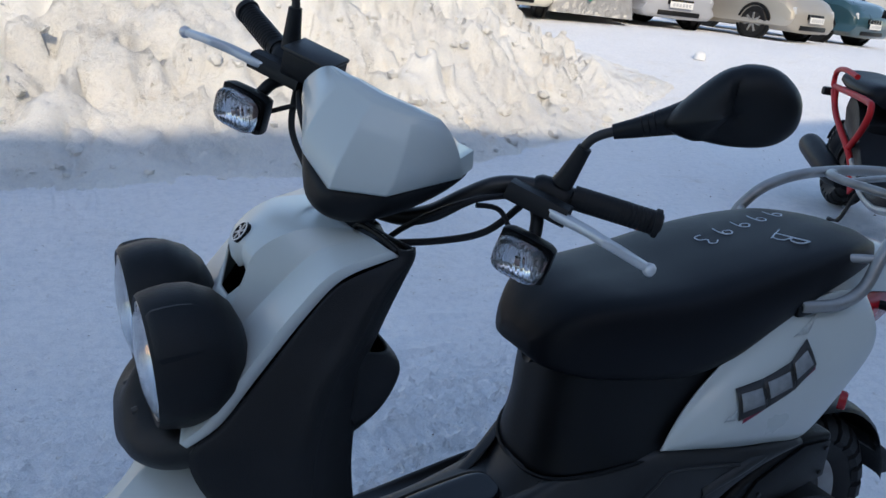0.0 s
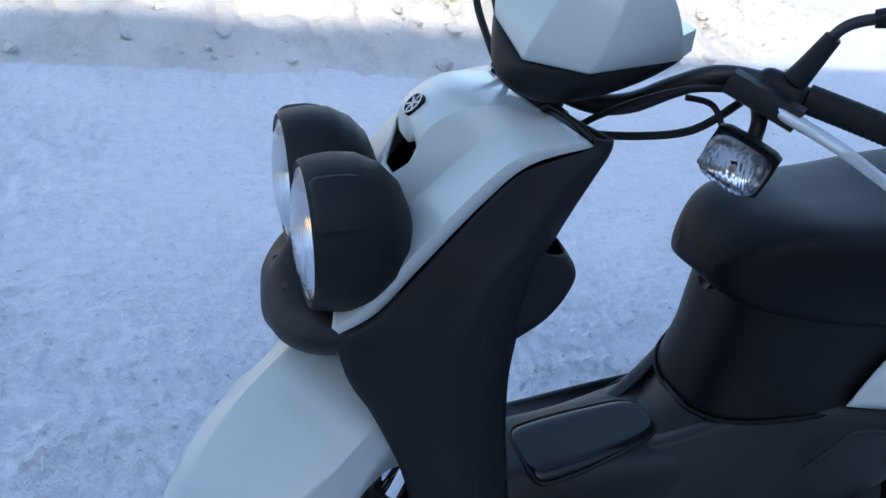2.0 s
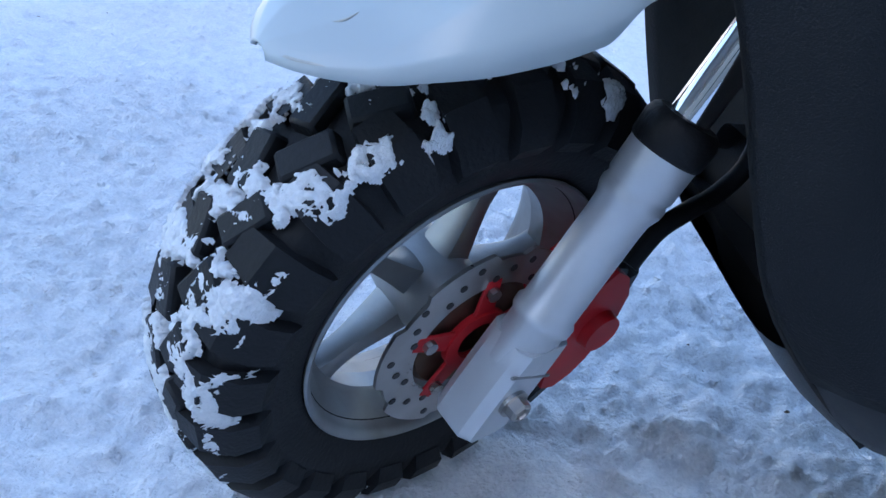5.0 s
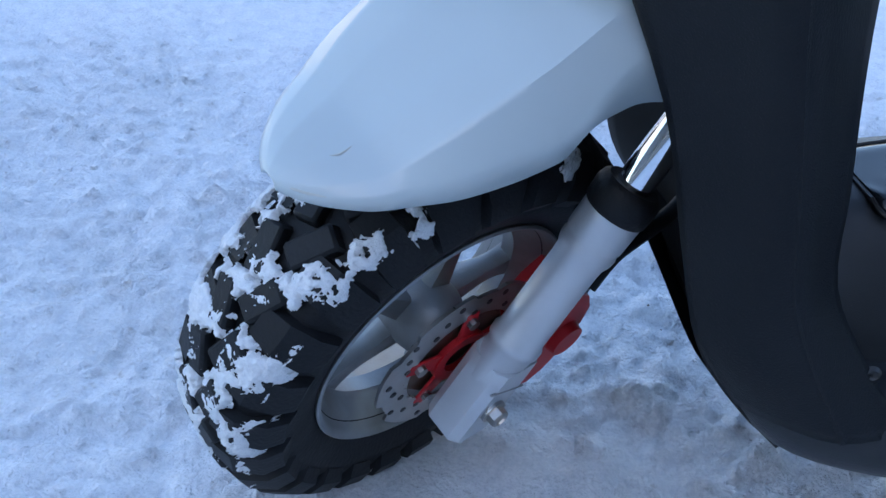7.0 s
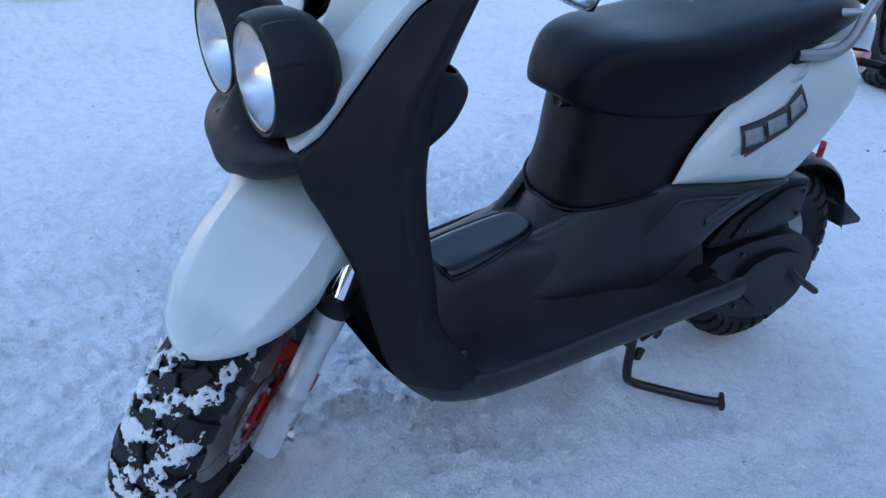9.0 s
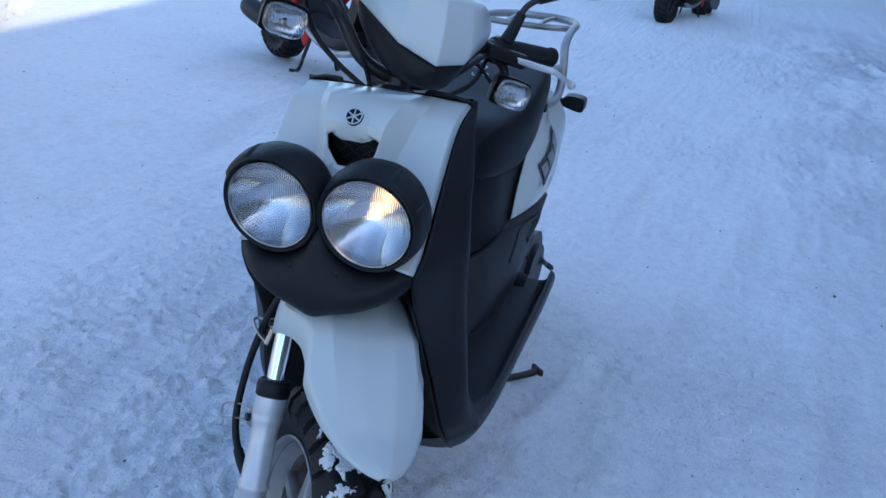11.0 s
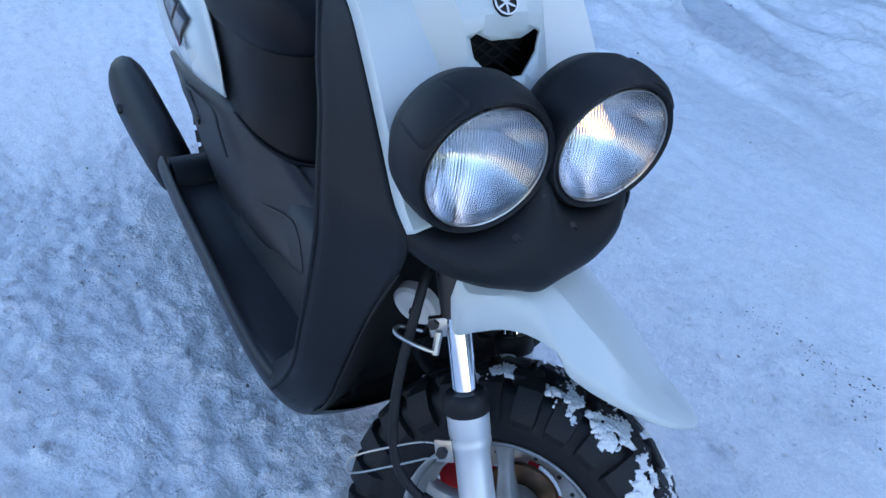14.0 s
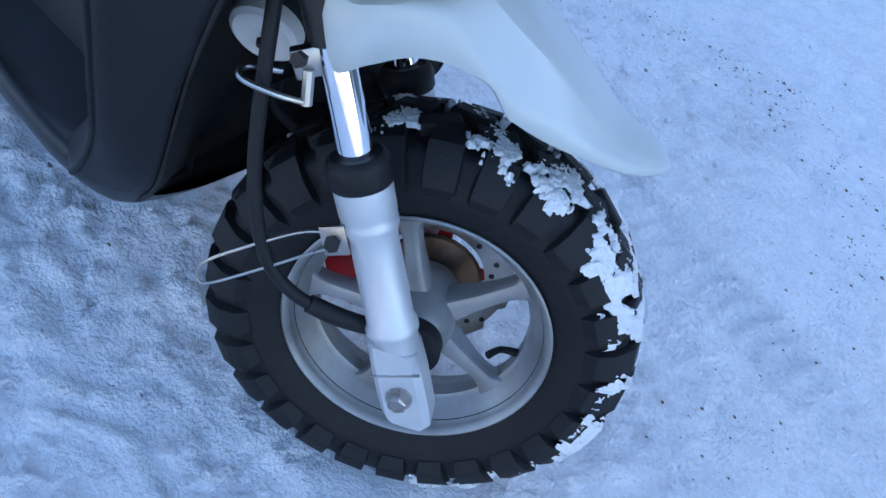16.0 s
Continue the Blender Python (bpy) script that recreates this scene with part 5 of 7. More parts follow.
for i in range(5):
    a = radians(72 * i + 20)
    rows = []
    for r, hw, ht in ((0.030, 0.016, 0.020), (0.060, 0.0115, 0.016), (0.090, 0.0095, 0.012), (0.112, 0.011, 0.012), (0.125, 0.018, 0.012)):
        c = FC + Vector((math.sin(a) * r, 0.004, math.cos(a) * r))
        t = Vector((math.cos(a), 0, -math.sin(a)))
        rows.append([c + t * hw * u + Vector((0, ht * v, 0)) for u, v in ((-1, -0.7), (-0.6, -1), (0.6, -1), (1, -0.7), (1, 0.7), (0.5, 1), (-0.5, 1), (-1, 0.7))])
    part("spoke", loft(rows, 3, 2, closed=True), ALU2, front_wheel, tf=STEERED)


def brake_disc(parent, centre, y, tf):
    bm = bmesh.new()
    n = 90
    outer, inner = [], []
    for k in range(n):
        a = 2 * math.pi * k / n
        ro = 0.0935 + (0.003 if (k // 5) % 3 else -0.0035)
        outer.append((ro * math.sin(a), ro * math.cos(a)))
        inner.append((0.062 * math.sin(a), 0.062 * math.cos(a)))
    vs = {}
    for lay, yy in enumerate((y, y + 0.0035)):
        for k in range(n):
            vs[lay, 0, k] = bm.verts.new(centre + Vector((outer[k][0], yy, outer[k][1])))
            vs[lay, 1, k] = bm.verts.new(centre + Vector((inner[k][0], yy, inner[k][1])))
    for k in range(n):
        q = (k + 1) % n
        bm.faces.new((vs[0, 0, k], vs[0, 0, q], vs[0, 1, q], vs[0, 1, k]))
        bm.faces.new((vs[1, 0, k], vs[1, 1, k], vs[1, 1, q], vs[1, 0, q]))
        bm.faces.new((vs[0, 0, k], vs[1, 0, k], vs[1, 0, q], vs[0, 0, q]))
        bm.faces.new((vs[0, 1, k], vs[0, 1, q], vs[1, 1, q], vs[1, 1, k]))
    disc = part("brake_disc", bm, STEEL, parent, "drilled steel brake disc", 30, tf=tf)
    for k in range(30):
        a = 2 * math.pi * k / 30
        r = (0.070, 0.078, 0.086)[k % 3]
        part("disc_hole", lathe([(-0.0006, 0.0), (-0.0006, 0.0035), (0.0041, 0.0035), (0.0041, 0.0)], centre + Vector((r * math.sin(a), y, r * math.cos(a))), (0, 1, 0), 10), BARK, parent, tf=tf)
    star = []
    for k in range(5):
        b = block((0.022, 0.004, 0.050), (0, y + 0.001, 0.044), (0, 0, 0), 0.001, 1, 0.7)
        b.transform(Matrix.Translation(centre) @ Matrix.Rotation(radians(72 * k), 4, "Y"))
        star.append(b)
    star.append(lathe([(-0.003, 0.020), (-0.003, 0.032), (0.004, 0.032), (0.004, 0.020)], centre + Vector((0, y, 0)), (0, 1, 0), 28, closed=True))
    part("disc_carrier", join(*star), REDPAINT, parent, "red disc carrier", tf=tf)
    for k in range(5):
        a = radians(72 * k)
        part("carrier_bolt", lathe([(0, 0.006), (-0.006, 0.006), (-0.006, 0.0)], centre + Vector((0.055 * math.sin(a), y, 0.055 * math.cos(a))), (0, 1, 0), 8), STEEL, parent, tf=tf)


brake_disc(front_wheel, FC, -0.072, STEERED)
part("speed_ring", lathe([(-0.067, 0.020), (-0.066, 0.056), (-0.062, 0.060), (-0.056, 0.058), (-0.050, 0.040), (-0.048, 0.020)], FC, (0, 1, 0), 28, closed=True), HUBBROWN, front_wheel, tf=STEERED)
part("tyre_valve", tube([FC + Vector((-0.118, 0.0, -0.02)), FC + Vector((-0.098, 0.006, -0.018)), FC + Vector((-0.085, 0.022, -0.018))], [0.005, 0.004, 0.0045], 10), RUBBER, front_wheel, tf=STEERED)
caliper = part("brake_caliper", loft([[(x, y, z) for x, z in ((0.058, 0.255), (0.098, 0.300), (0.128, 0.262), (0.118, 0.210), (0.095, 0.172), (0.060, 0.168))] for y in (-0.108, -0.100, -0.062, -0.050)], 3, 2, closed=True, caps=True), REDPAINT, scooter, "red brake caliper", 50, tf=STEERED)
part("caliper_piston", lathe([(0, 0.0), (0, 0.019), (-0.012, 0.021), (-0.03, 0.021)], (0.100, -0.118, 0.232), (0, -1, 0), 24), REDPAINT, caliper, tf=STEERED)
for x, z in ((0.128, 0.272), (0.122, 0.205), (0.072, 0.172)):
    part("caliper_bolt", lathe([(0.0, 0.0), (0.0, 0.008), (0.022, 0.008), (0.022, 0.0)], (x - 0.006, -0.082, z), (0.9, 0, -0.4), 8), BARK, caliper, tf=STEERED)
part("brake_hose", tube([(0.112, -0.104, 0.300), (0.137, -0.100, 0.326), (0.165, -0.100, 0.338), (0.200, -0.100, 0.348), (0.225, -0.100, 0.375), (0.214, -0.100, 0.425), (0.190, -0.098, 0.466), (0.160, -0.094, 0.515), (0.15, -0.08, 0.58)], 0.0085, 12), RUBBER, scooter, tf=STEERED)
part("speedometer_cable", tube([(0.20, 0.05, 0.64), (0.182, 0.11, 0.58), (0.176, 0.128, 0.52), (0.172, 0.134, 0.45), (0.164, 0.135, 0.392), (0.147, 0.134, 0.338), (0.122, 0.13, 0.306), (0.088, 0.122, 0.286), (0.055, 0.114, 0.276), (0.03, 0.10, 0.268)], 0.0066, 12), RUBBER, scooter, "black speedometer cable", tf=STEERED)
part("cable_boot", tube([(0.100, 0.125, 0.292), (0.070, 0.118, 0.281), (0.036, 0.106, 0.271)], [0.009, 0.0095, 0.0085], 12), RUBBER, scooter, tf=STEERED)
part("cable_guide", tube([(0.088, 0.125, 0.378), (0.120, 0.13, 0.372), (0.170, 0.14, 0.340), (0.198, 0.142, 0.316), (0.204, 0.142, 0.300), (0.194, 0.142, 0.292), (0.150, 0.137, 0.322), (0.110, 0.132, 0.352), (0.088, 0.128, 0.366)], 0.0015, 8), STEEL, scooter, "bent wire cable guide", tf=STEERED)
part("guide_tab", block((0.024, 0.004, 0.030), (0.090, 0.127, 0.372), (0, 23, 0), 0.001), STEEL, scooter, tf=STEERED)
part("guide_bolt", lathe([(0, 0.0075), (0.008, 0.0075), (0.008, 0.0)], (0.091, 0.128, 0.371), (0, 1, 0), 6), BARK, scooter, smooth=20, tf=STEERED)
part("clamp", block((0.026, 0.012, 0.026), (0.145, 0.118, 0.525), (0, 23, 20), 0.002), STEEL, scooter, tf=STEERED)
part("clamp_bolt", lathe([(0, 0.007), (0.007, 0.007), (0.007, 0.0)], (0.150, 0.124, 0.528), (0.2, 1, 0), 6), BARK, scooter, smooth=20, tf=STEERED)
part("clamp_link", tube([(0.142, 0.124, 0.520), (0.138, 0.128, 0.492)], 0.005, 8), STEEL, scooter, tf=STEERED)
part("clamp_wire", tube([(0.138, 0.128, 0.494), (0.160, 0.142, 0.500), (0.188, 0.146, 0.506), (0.190, 0.132, 0.510), (0.165, 0.115, 0.508)], 0.0026, 8), STEEL, scooter, tf=STEERED)
horn = part("horn", lathe([(0, 0.0), (0.002, 0.006), (0.002, 0.022), (0.006, 0.028), (0.002, 0.033), (-0.012, 0.034), (-0.022, 0.020)], (0.168, 0.074, 0.516), (-0.5, 0.75, -0.2), 28), PLATEWHITE, scooter, "dirty white horn")
part("horn_hole", lathe([(0, 0.0), (0.0025, 0.003), (-0.004, 0.005)], (0.1665, 0.080, 0.507), (-0.5, 0.75, -0.2), 10), BARK, horn)

# handlebar, meter cowl, controls
BAR = [(0.436, 0.356, 1.077), (0.408, 0.25, 1.068), (0.386, 0.19, 1.063), (0.364, 0.148, 1.051), (0.347, 0.115, 1.020), (0.330, 0.085, 0.986), (0.315, 0.05, 0.968)]
bar = part("handlebar", tube([(x, -y, z) for x, y, z in BAR] + [(0.310, 0, 0.962)] + BAR[:0:-1] + [(0.462, 0.345, 1.073)], 0.0125, 14), BARK, scooter, "black handlebar", tf=STEERED)
part("steering_stem", tube([(0.305, 0, 0.965), (0.29, 0, 0.90)], 0.022, 16), BARK, scooter, tf=STEERED)
part("stem_boot", lathe([(-0.02, 0.06), (0.03, 0.055), (0.05, 0.03)], (0.285, 0, 0.90), (math.sin(RAKE), 0, math.cos(RAKE)), 24), BLACK, scooter, tf=STEERED)


def controls(s):
    sweep = 0.034 if s > 0 else 0.0        # the throttle side sits further back
    grip = part("grip", tube([(0.405, s * 0.240, 1.067), (0.4065 + 0.06 * sweep, s * 0.246, 1.0675), (0.418 + 0.46 * sweep, s * 0.29, 1.071), (0.434 + 0.94 * sweep, s * 0.345, 1.0742), (0.4345 + 0.95 * sweep, s * 0.347, 1.0744), (0.436 + sweep, s * 0.353, 1.075)], [0.0165, 0.0165, 0.0165, 0.0165, 0.0195, 0.0195], 20, 3), RUBBER, scooter, "black rubber grip", tf=STEERED)
    ribs = []
    for i in range(16):
        k = i / 15
        ribs.append(lathe([(-0.0012, 0.0160), (0, 0.0172), (0.0012, 0.0160)], (0.4085 + (0.0245 + 0.85 * sweep) * k, s * (0.252 + 0.093 * k), 1.068 + 0.0065 * k), (0.25 + 8 * sweep, s * 0.965, 0.07), 20))
    part("grip_rib", join(*ribs), RUBBER, grip, tf=STEERED)
    sw = part("switch_housing", loft([[(0.392 + 0.02 * math.cos(a) * k + (0.006 if i > 1 else 0), s * y, 1.056 + 0.024 * math.sin(a) * k) for a in np.linspace(0, 2 * math.pi, 10, endpoint=False)] for i, (y, k) in enumerate(((0.185, 0.8), (0.192, 1.05), (0.215, 1.1), (0.234, 1.0), (0.240, 0.85)))], 2, 2, closed=True, caps=True), BLACK, scooter, "black switch housing", tf=STEERED)
    part("switch_button", block((0.010, 0.014, 0.010), (0.412, s * 0.21, 1.078), (0, 20, 0), 0.003), GOLD if s < 0 else REDPAINT, sw, tf=STEERED)
    part("lever_perch", loft([[(x, s * y, z) for x, z in ((0.343, 1.048), (0.372, 1.042), (0.380, 1.066), (0.35, 1.070))] for y in (0.165, 0.20, 0.250)], 3, 2, closed=True, caps=True), BLACK, sw, tf=STEERED)
    lever = part("brake_lever", loft([[(x + 0.5 * w * c, s * y, z + 0.5 * h * d) for c, d in ((-1, -0.6), (-0.6, -1), (0.6, -1), (1, -0.6), (1, 0.6), (0.6, 1), (-0.6, 1), (-1, 0.6))] for x, y, z, w, h in (
        (0.360, 0.205, 1.057, 0.020, 0.012), (0.350, 0.240, 1.058, 0.018, 0.012), (0.346, 0.280, 1.059, 0.016, 0.0115), (0.334, 0.305, 1.062, 0.0145, 0.011), (0.340, 0.325, 1.058, 0.0135, 0.011), (0.348, 0.350, 1.052, 0.0125, 0.0105), (0.354, 0.366, 1.048, 0.0115, 0.010))], 4, 2, closed=True, caps=True), ALU, scooter, "bare alloy brake lever", tf=STEERED)
    part("lever_ball", lathe([(-0.009, 0.0), (-0.007, 0.0055), (-0.003, 0.0085), (0.002, 0.0090), (0.006, 0.007), (0.009, 0.0)], (0.356, s * 0.371, 1.046), (0.3, s, -0.2), 20), ALU, lever, tf=STEERED)
    egg = spline([(-0.082, -0.046), (-0.052, 0.022), (-0.026, 0.046), (0.012, 0.054), (0.048, 0.036), (0.061, 0.002), (0.047, -0.027), (0.012, -0.046), (-0.030, -0.057), (-0.066, -0.058)], 4, True)
    mirror = part("mirror", loft([[(0.441 + dx - 0.20 * (0.061 - u) * (1 if u < -0.03 else 0.3), s * (0.383 + u * k - 0.012 * (1 - k)), 1.257 + v * k - 0.006 * (1 - k)) for u, v in egg] for dx, k in ((0.012, 0.955), (0.010, 1.0), (0.000, 1.0), (-0.012, 0.95), (-0.023, 0.80), (-0.030, 0.52), (-0.032, 0.1))], 3, 1, closed=True, caps=True), BLACK, scooter, "black pear-shaped rear-view mirror", 60, tf=STEERED)
    part("mirror_glass", loft([[(0.4535 + dx - 0.06 * (0.061 - u), s * (0.385 + u * k), 1.258 + v * k) for u, v in egg if u > -0.06] for dx, k in ((0.0, 0.90), (0.001, 0.90), (0.001, 0.02))], 1, 1, closed=True), CHROME, mirror, tf=STEERED)
    part("mirror_neck", tube([(0.400, s * 0.252, 1.172), (0.406, s * 0.275, 1.187), (0.416, s * 0.300, 1.204), (0.424, s * 0.325, 1.222)], [0.0095, 0.0125, 0.0165, 0.022], 16), BLACK, mirror, tf=STEERED)
    part("mirror_stem", tube([(0.398, s * 0.218, 1.07), (0.398, s * 0.226, 1.130), (0.398, s * 0.231, 1.150), (0.399, s * 0.242, 1.164), (0.401, s * 0.258, 1.176)], 0.0062, 12), BARK, mirror, tf=STEERED)
    part("stem_boot", tube([(0.398, s * 0.220, 1.080), (0.398, s * 0.223, 1.100), (0.398, s * 0.228, 1.138)], [0.0145, 0.0125, 0.0095], 14), RUBBER, mirror, tf=STEERED)
    part("neck_ring", join(*[lathe([(-0.0012, 0.0125 + 0.001 * i), (0, 0.0142 + 0.001 * i), (0.0012, 0.0125 + 0.001 * i)], (0.408 + 0.0028 * i, s * (0.281 + 0.006 * i), 1.191 + 0.0042 * i), (0.3, s * 0.78, 0.54), 16) for i in range(4)]), BLACK, mirror, tf=STEERED)
    IC, HW, HH = Vector((0.312, s * 0.224, 1.000)), 0.036, 0.027
    outline = ((-1, -0.6), (-0.8, -1), (0.8, -1), (1, -0.6), (1, 0.6), (0.8, 1), (-0.8, 1), (-1, 0.6))
    ind = part("indicator", loft([[(IC.x + x, IC.y + s * HW * k * cx, IC.z + HH * k * cz) for cx, cz in outline] for x, k in ((0.002, 0.98), (0.003, 1.03), (0.018, 1.0), (0.036, 0.72), (0.046, 0.35))], 3, 2, closed=True, caps=True), BLACK, scooter, "clear front indicator in a black shell", 60, tf=STEERED)
    rim = [(math.copysign(abs(math.cos(a)) ** 0.55, math.cos(a)), math.copysign(abs(math.sin(a)) ** 0.6, math.sin(a))) for a in np.linspace(0, 2 * math.pi, 40, endpoint=False)]
    lens = part("indicator_lens", loft([[(IC.x + x, IC.y + s * HW * k * cx, IC.z + HH * k * cz) for cx, cz in rim] for x, k in ((0.004, 0.97), (-0.006, 0.99), (-0.013, 0.97), (-0.018, 0.90), (-0.0205, 0.74), (-0.022, 0.45), (-0.0223, 0.10))], 2, 1, closed=True, caps=True), SIGLENS, ind, "ribbed clear lens", 60, tf=STEERED)
    lens.visible_shadow = False
    part("indicator_reflector", loft([[(IC.x + x, IC.y + s * HW * k * cx, IC.z + HH * k * cz) for cx, cz in rim] for x, k in ((-0.008, 0.93), (-0.004, 0.80), (0.0, 0.5), (0.001, 0.12))], 2, 1, closed=True, caps=False), REFLECT, ind, tf=STEERED)
    part("indicator_bulb", lathe([(0, 0.0), (0.003, 0.004), (0.009, 0.005), (0.013, 0.004)], (IC.x - 0.011, IC.y, IC.z - 0.004), (1, 0, 0), 14), PINKBULB, ind, tf=STEERED)
    part("indicator_bracket", tube([(0.348, s * 0.224, 1.012), (0.362, s * 0.215, 1.034), (0.380, s * 0.200, 1.046)], 0.009, 10), BLACK, ind, tf=STEERED)
    part("control_cable", tube([(0.360, s * 0.170, 1.048), (0.320, s * 0.140, 1.040), (0.300, s * 0.100, 1.005), (0.300, s * 0.060, 0.955), (0.285, s * 0.03, 0.90)], 0.0042, 8), RUBBER, bar, tf=STEERED)
    part("control_cable", tube([(0.380, s * 0.185, 1.035), (0.350, s * 0.160, 0.99), (0.330, s * 0.110, 0.955), (0.300, s * 0.050, 0.93)], 0.0050, 8), RUBBER, bar, tf=STEERED)
    part("control_cable", tube([(0.330, s * 0.224, 0.995), (0.345, s * 0.20, 1.000), (0.360, s * 0.165, 1.022), (0.345, s * 0.135, 1.02)], 0.0036, 8), RUBBER, bar, tf=STEERED)


both(controls)
mc = part("brake_reservoir", block((0.052, 0.075, 0.036), (0.364, 0.158, 1.083), (0, -6, 0), 0.004), BLACK, scooter, "square black brake fluid reservoir", tf=STEERED)
part("reservoir_lid", block((0.054, 0.077, 0.006), (0.362, 0.158, 1.103), (0, -6, 0), 0.002), BARK, mc, tf=STEERED)

CW = [  # white cowl: rows from its lower edge up, (x, y, z) from the centre outwards
    [(0.186, 0, 1.026), (0.215, 0.060, 1.038), (0.288, 0.120, 1.073)],
    [(0.190, 0, 1.052), (0.216, 0.064, 1.062), (0.274, 0.114, 1.099)],
    [(0.222, 0, 1.110), (0.236, 0.056, 1.114), (0.267, 0.093, 1.127)],
    [(0.252, 0, 1.136), (0.258, 0.040, 1.137), (0.268, 0.074, 1.134)],
    [(0.312, 0, 1.114), (0.312, 0.042, 1.112), (0.312, 0.074, 1.104)]]


def whole(row):
    return [(x, -y, z) for x, y, z in row[:0:-1]] + row


cowl = bevelled(part("meter_cowl", loft([whole(list(r)) for r in CW], 4, 1), WHITE, scooter, "white pointed meter cowl", 14, tf=STEERED), 0.0030, 2, 14)
solid(cowl, 0.004, 0)
part("cowl_side", loft([[(0.288, 0.120, 1.073), (0.274, 0.114, 1.099), (0.267, 0.093, 1.127), (0.268, 0.074, 1.134)], [(0.320, 0.120, 1.076), (0.320, 0.113, 1.098), (0.316, 0.092, 1.100), (0.312, 0.074, 1.104)]], 1, 1), WHITE, cowl, tf=STEERED)
part("cowl_side", flip(loft([[(0.288, 0.120, 1.073), (0.274, 0.114, 1.099), (0.267, 0.093, 1.127), (0.268, 0.074, 1.134)], [(0.320, 0.120, 1.076), (0.320, 0.113, 1.098), (0.316, 0.092, 1.100), (0.312, 0.074, 1.104)]], 1, 1)), WHITE, cowl, tf=STEERED)
CB = [
    [(0.204, 0, 1.030), (0.212, 0.028, 1.034), (0.228, 0.056, 1.042), (0.264, 0.086, 1.060), (0.298, 0.112, 1.074), (0.322, 0.112, 1.078)],
    [(0.186, 0, 1.020), (0.199, 0.030, 1.024), (0.216, 0.058, 1.032), (0.252, 0.088, 1.050), (0.290, 0.116, 1.068), (0.322, 0.112, 1.062)],
    [(0.186, 0, 0.996), (0.196, 0.030, 0.998), (0.218, 0.052, 1.004), (0.256, 0.076, 1.016), (0.296, 0.095, 1.032), (0.322, 0.098, 1.038)],
    [(0.200, 0, 0.984), (0.210, 0.026, 0.985), (0.234, 0.045, 0.990), (0.266, 0.062, 0.998), (0.300, 0.076, 1.010), (0.322, 0.080, 1.018)],
    [(0.240, 0, 0.976), (0.245, 0.020, 0.977), (0.260, 0.034, 0.980), (0.285, 0.046, 0.985), (0.306, 0.056, 0.994), (0.322, 0.060, 1.000)]]
solid(part("cowl_base", loft([whole(r) for r in CB], 4, 4), BLACK, scooter, "black lower half of the meter cowl", 60, tf=STEERED), 0.003, 0)
part("meter_panel", block((0.012, 0.17, 0.075), (0.314, 0, 1.050), (0, 6, 0), 0.006), BLACK, scooter, tf=STEERED)

# stand, kick lever, engine, rear wheel, exhaust
stand = part("centre_stand", tube([(0.90, -0.085, 0.235), (0.905, -0.090, 0.13), (0.910, -0.095, 0.045), (0.930, -0.100, 0.018), (0.970, -0.135, 0.012), (1.040, -0.205, 0.011), (1.075, -0.238, 0.014)], 0.0105, 12), BARK, scooter, "black steel stand, folded down")
part("stand_toe", block((0.012, 0.05, 0.02), (1.078, -0.241, 0.018), (0, 0, -45), 0.004), BARK, stand)
part("stand_leg", tube([(0.90, 0.085, 0.235), (0.905, 0.095, 0.13), (0.912, 0.110, 0.02), (0.93, 0.150, 0.012)], 0.0105, 12), BARK, stand)
part("stand_bar", tube([(0.905, -0.09, 0.12), (0.905, 0.095, 0.12)], 0.009, 10), BARK, stand)
part("stand_link", tube([(0.925, -0.096, 0.135), (0.955, -0.098, 0.150), (0.972, -0.096, 0.140), (0.975, -0.094, 0.128)], 0.006, 8), BARK, stand)
part("stand_spring", tube([(0.975, -0.094, 0.135), (0.995, -0.090, 0.19), (1.01, -0.085, 0.25)], 0.010, 10), BARK, stand)
part("stand_lug", block((0.02, 0.014, 0.03), (0.925, -0.10, 0.10), (0, 20, 0), 0.003), BARK, stand)
part("side_rail", tube([(0.66, -0.15, 0.212), (0.80, -0.15, 0.215)], 0.009, 8), BARK, scooter)
RC = Vector((1.355, 0, 0.240))
rear_wheel = part("rear_wheel", lathe([(-0.046, 0.136), (-0.046, 0.146), (-0.036, 0.128), (-0.030, 0.116), (0.030, 0.116), (0.036, 0.128), (0.046, 0.146), (0.046, 0.136), (0.026, 0.110), (-0.026, 0.110)], RC, (0, 1, 0), 56, closed=True), ALU2, scooter, "silver alloy rear wheel", 50)
knobbly_tyre(rear_wheel, RC, 0.228, 0.062, 0.136, 26)
part("rear_disc", lathe([(-0.03, 0.0), (-0.03, 0.118), (0.03, 0.118), (0.03, 0.0)], RC, (0, 1, 0), 40), BARK, rear_wheel)
engine = part("engine_case", loft([[(x, -0.070 - d, z) for x, z in ((0.985, 0.300), (1.02, 0.365), (1.20, 0.385), (1.33, 0.355), (1.385, 0.275), (1.365, 0.195), (1.29, 0.155), (1.15, 0.180), (1.03, 0.230))] for d in (0.0, 0.05, 0.075, 0.088)], 3, 2, closed=True, caps=True), BLACK, scooter, "black belt-drive case", 50)
part("case_cover", loft([[(x, -0.158 - d, z) for x, z in ((1.10, 0.300), (1.20, 0.345), (1.31, 0.320), (1.35, 0.265), (1.32, 0.205), (1.20, 0.200))] for d in (0.0, 0.010, 0.014)], 2, 2, closed=True, caps=True), BLACK, engine)
for x, z in ((1.05, 0.275), (1.13, 0.215), (1.28, 0.18), (1.10, 0.355)):
    part("case_bolt", lathe([(0, 0.006), (0.006, 0.006), (0.006, 0.0)], (x, -0.157, z), (0, -1, 0), 8), BARK, engine)
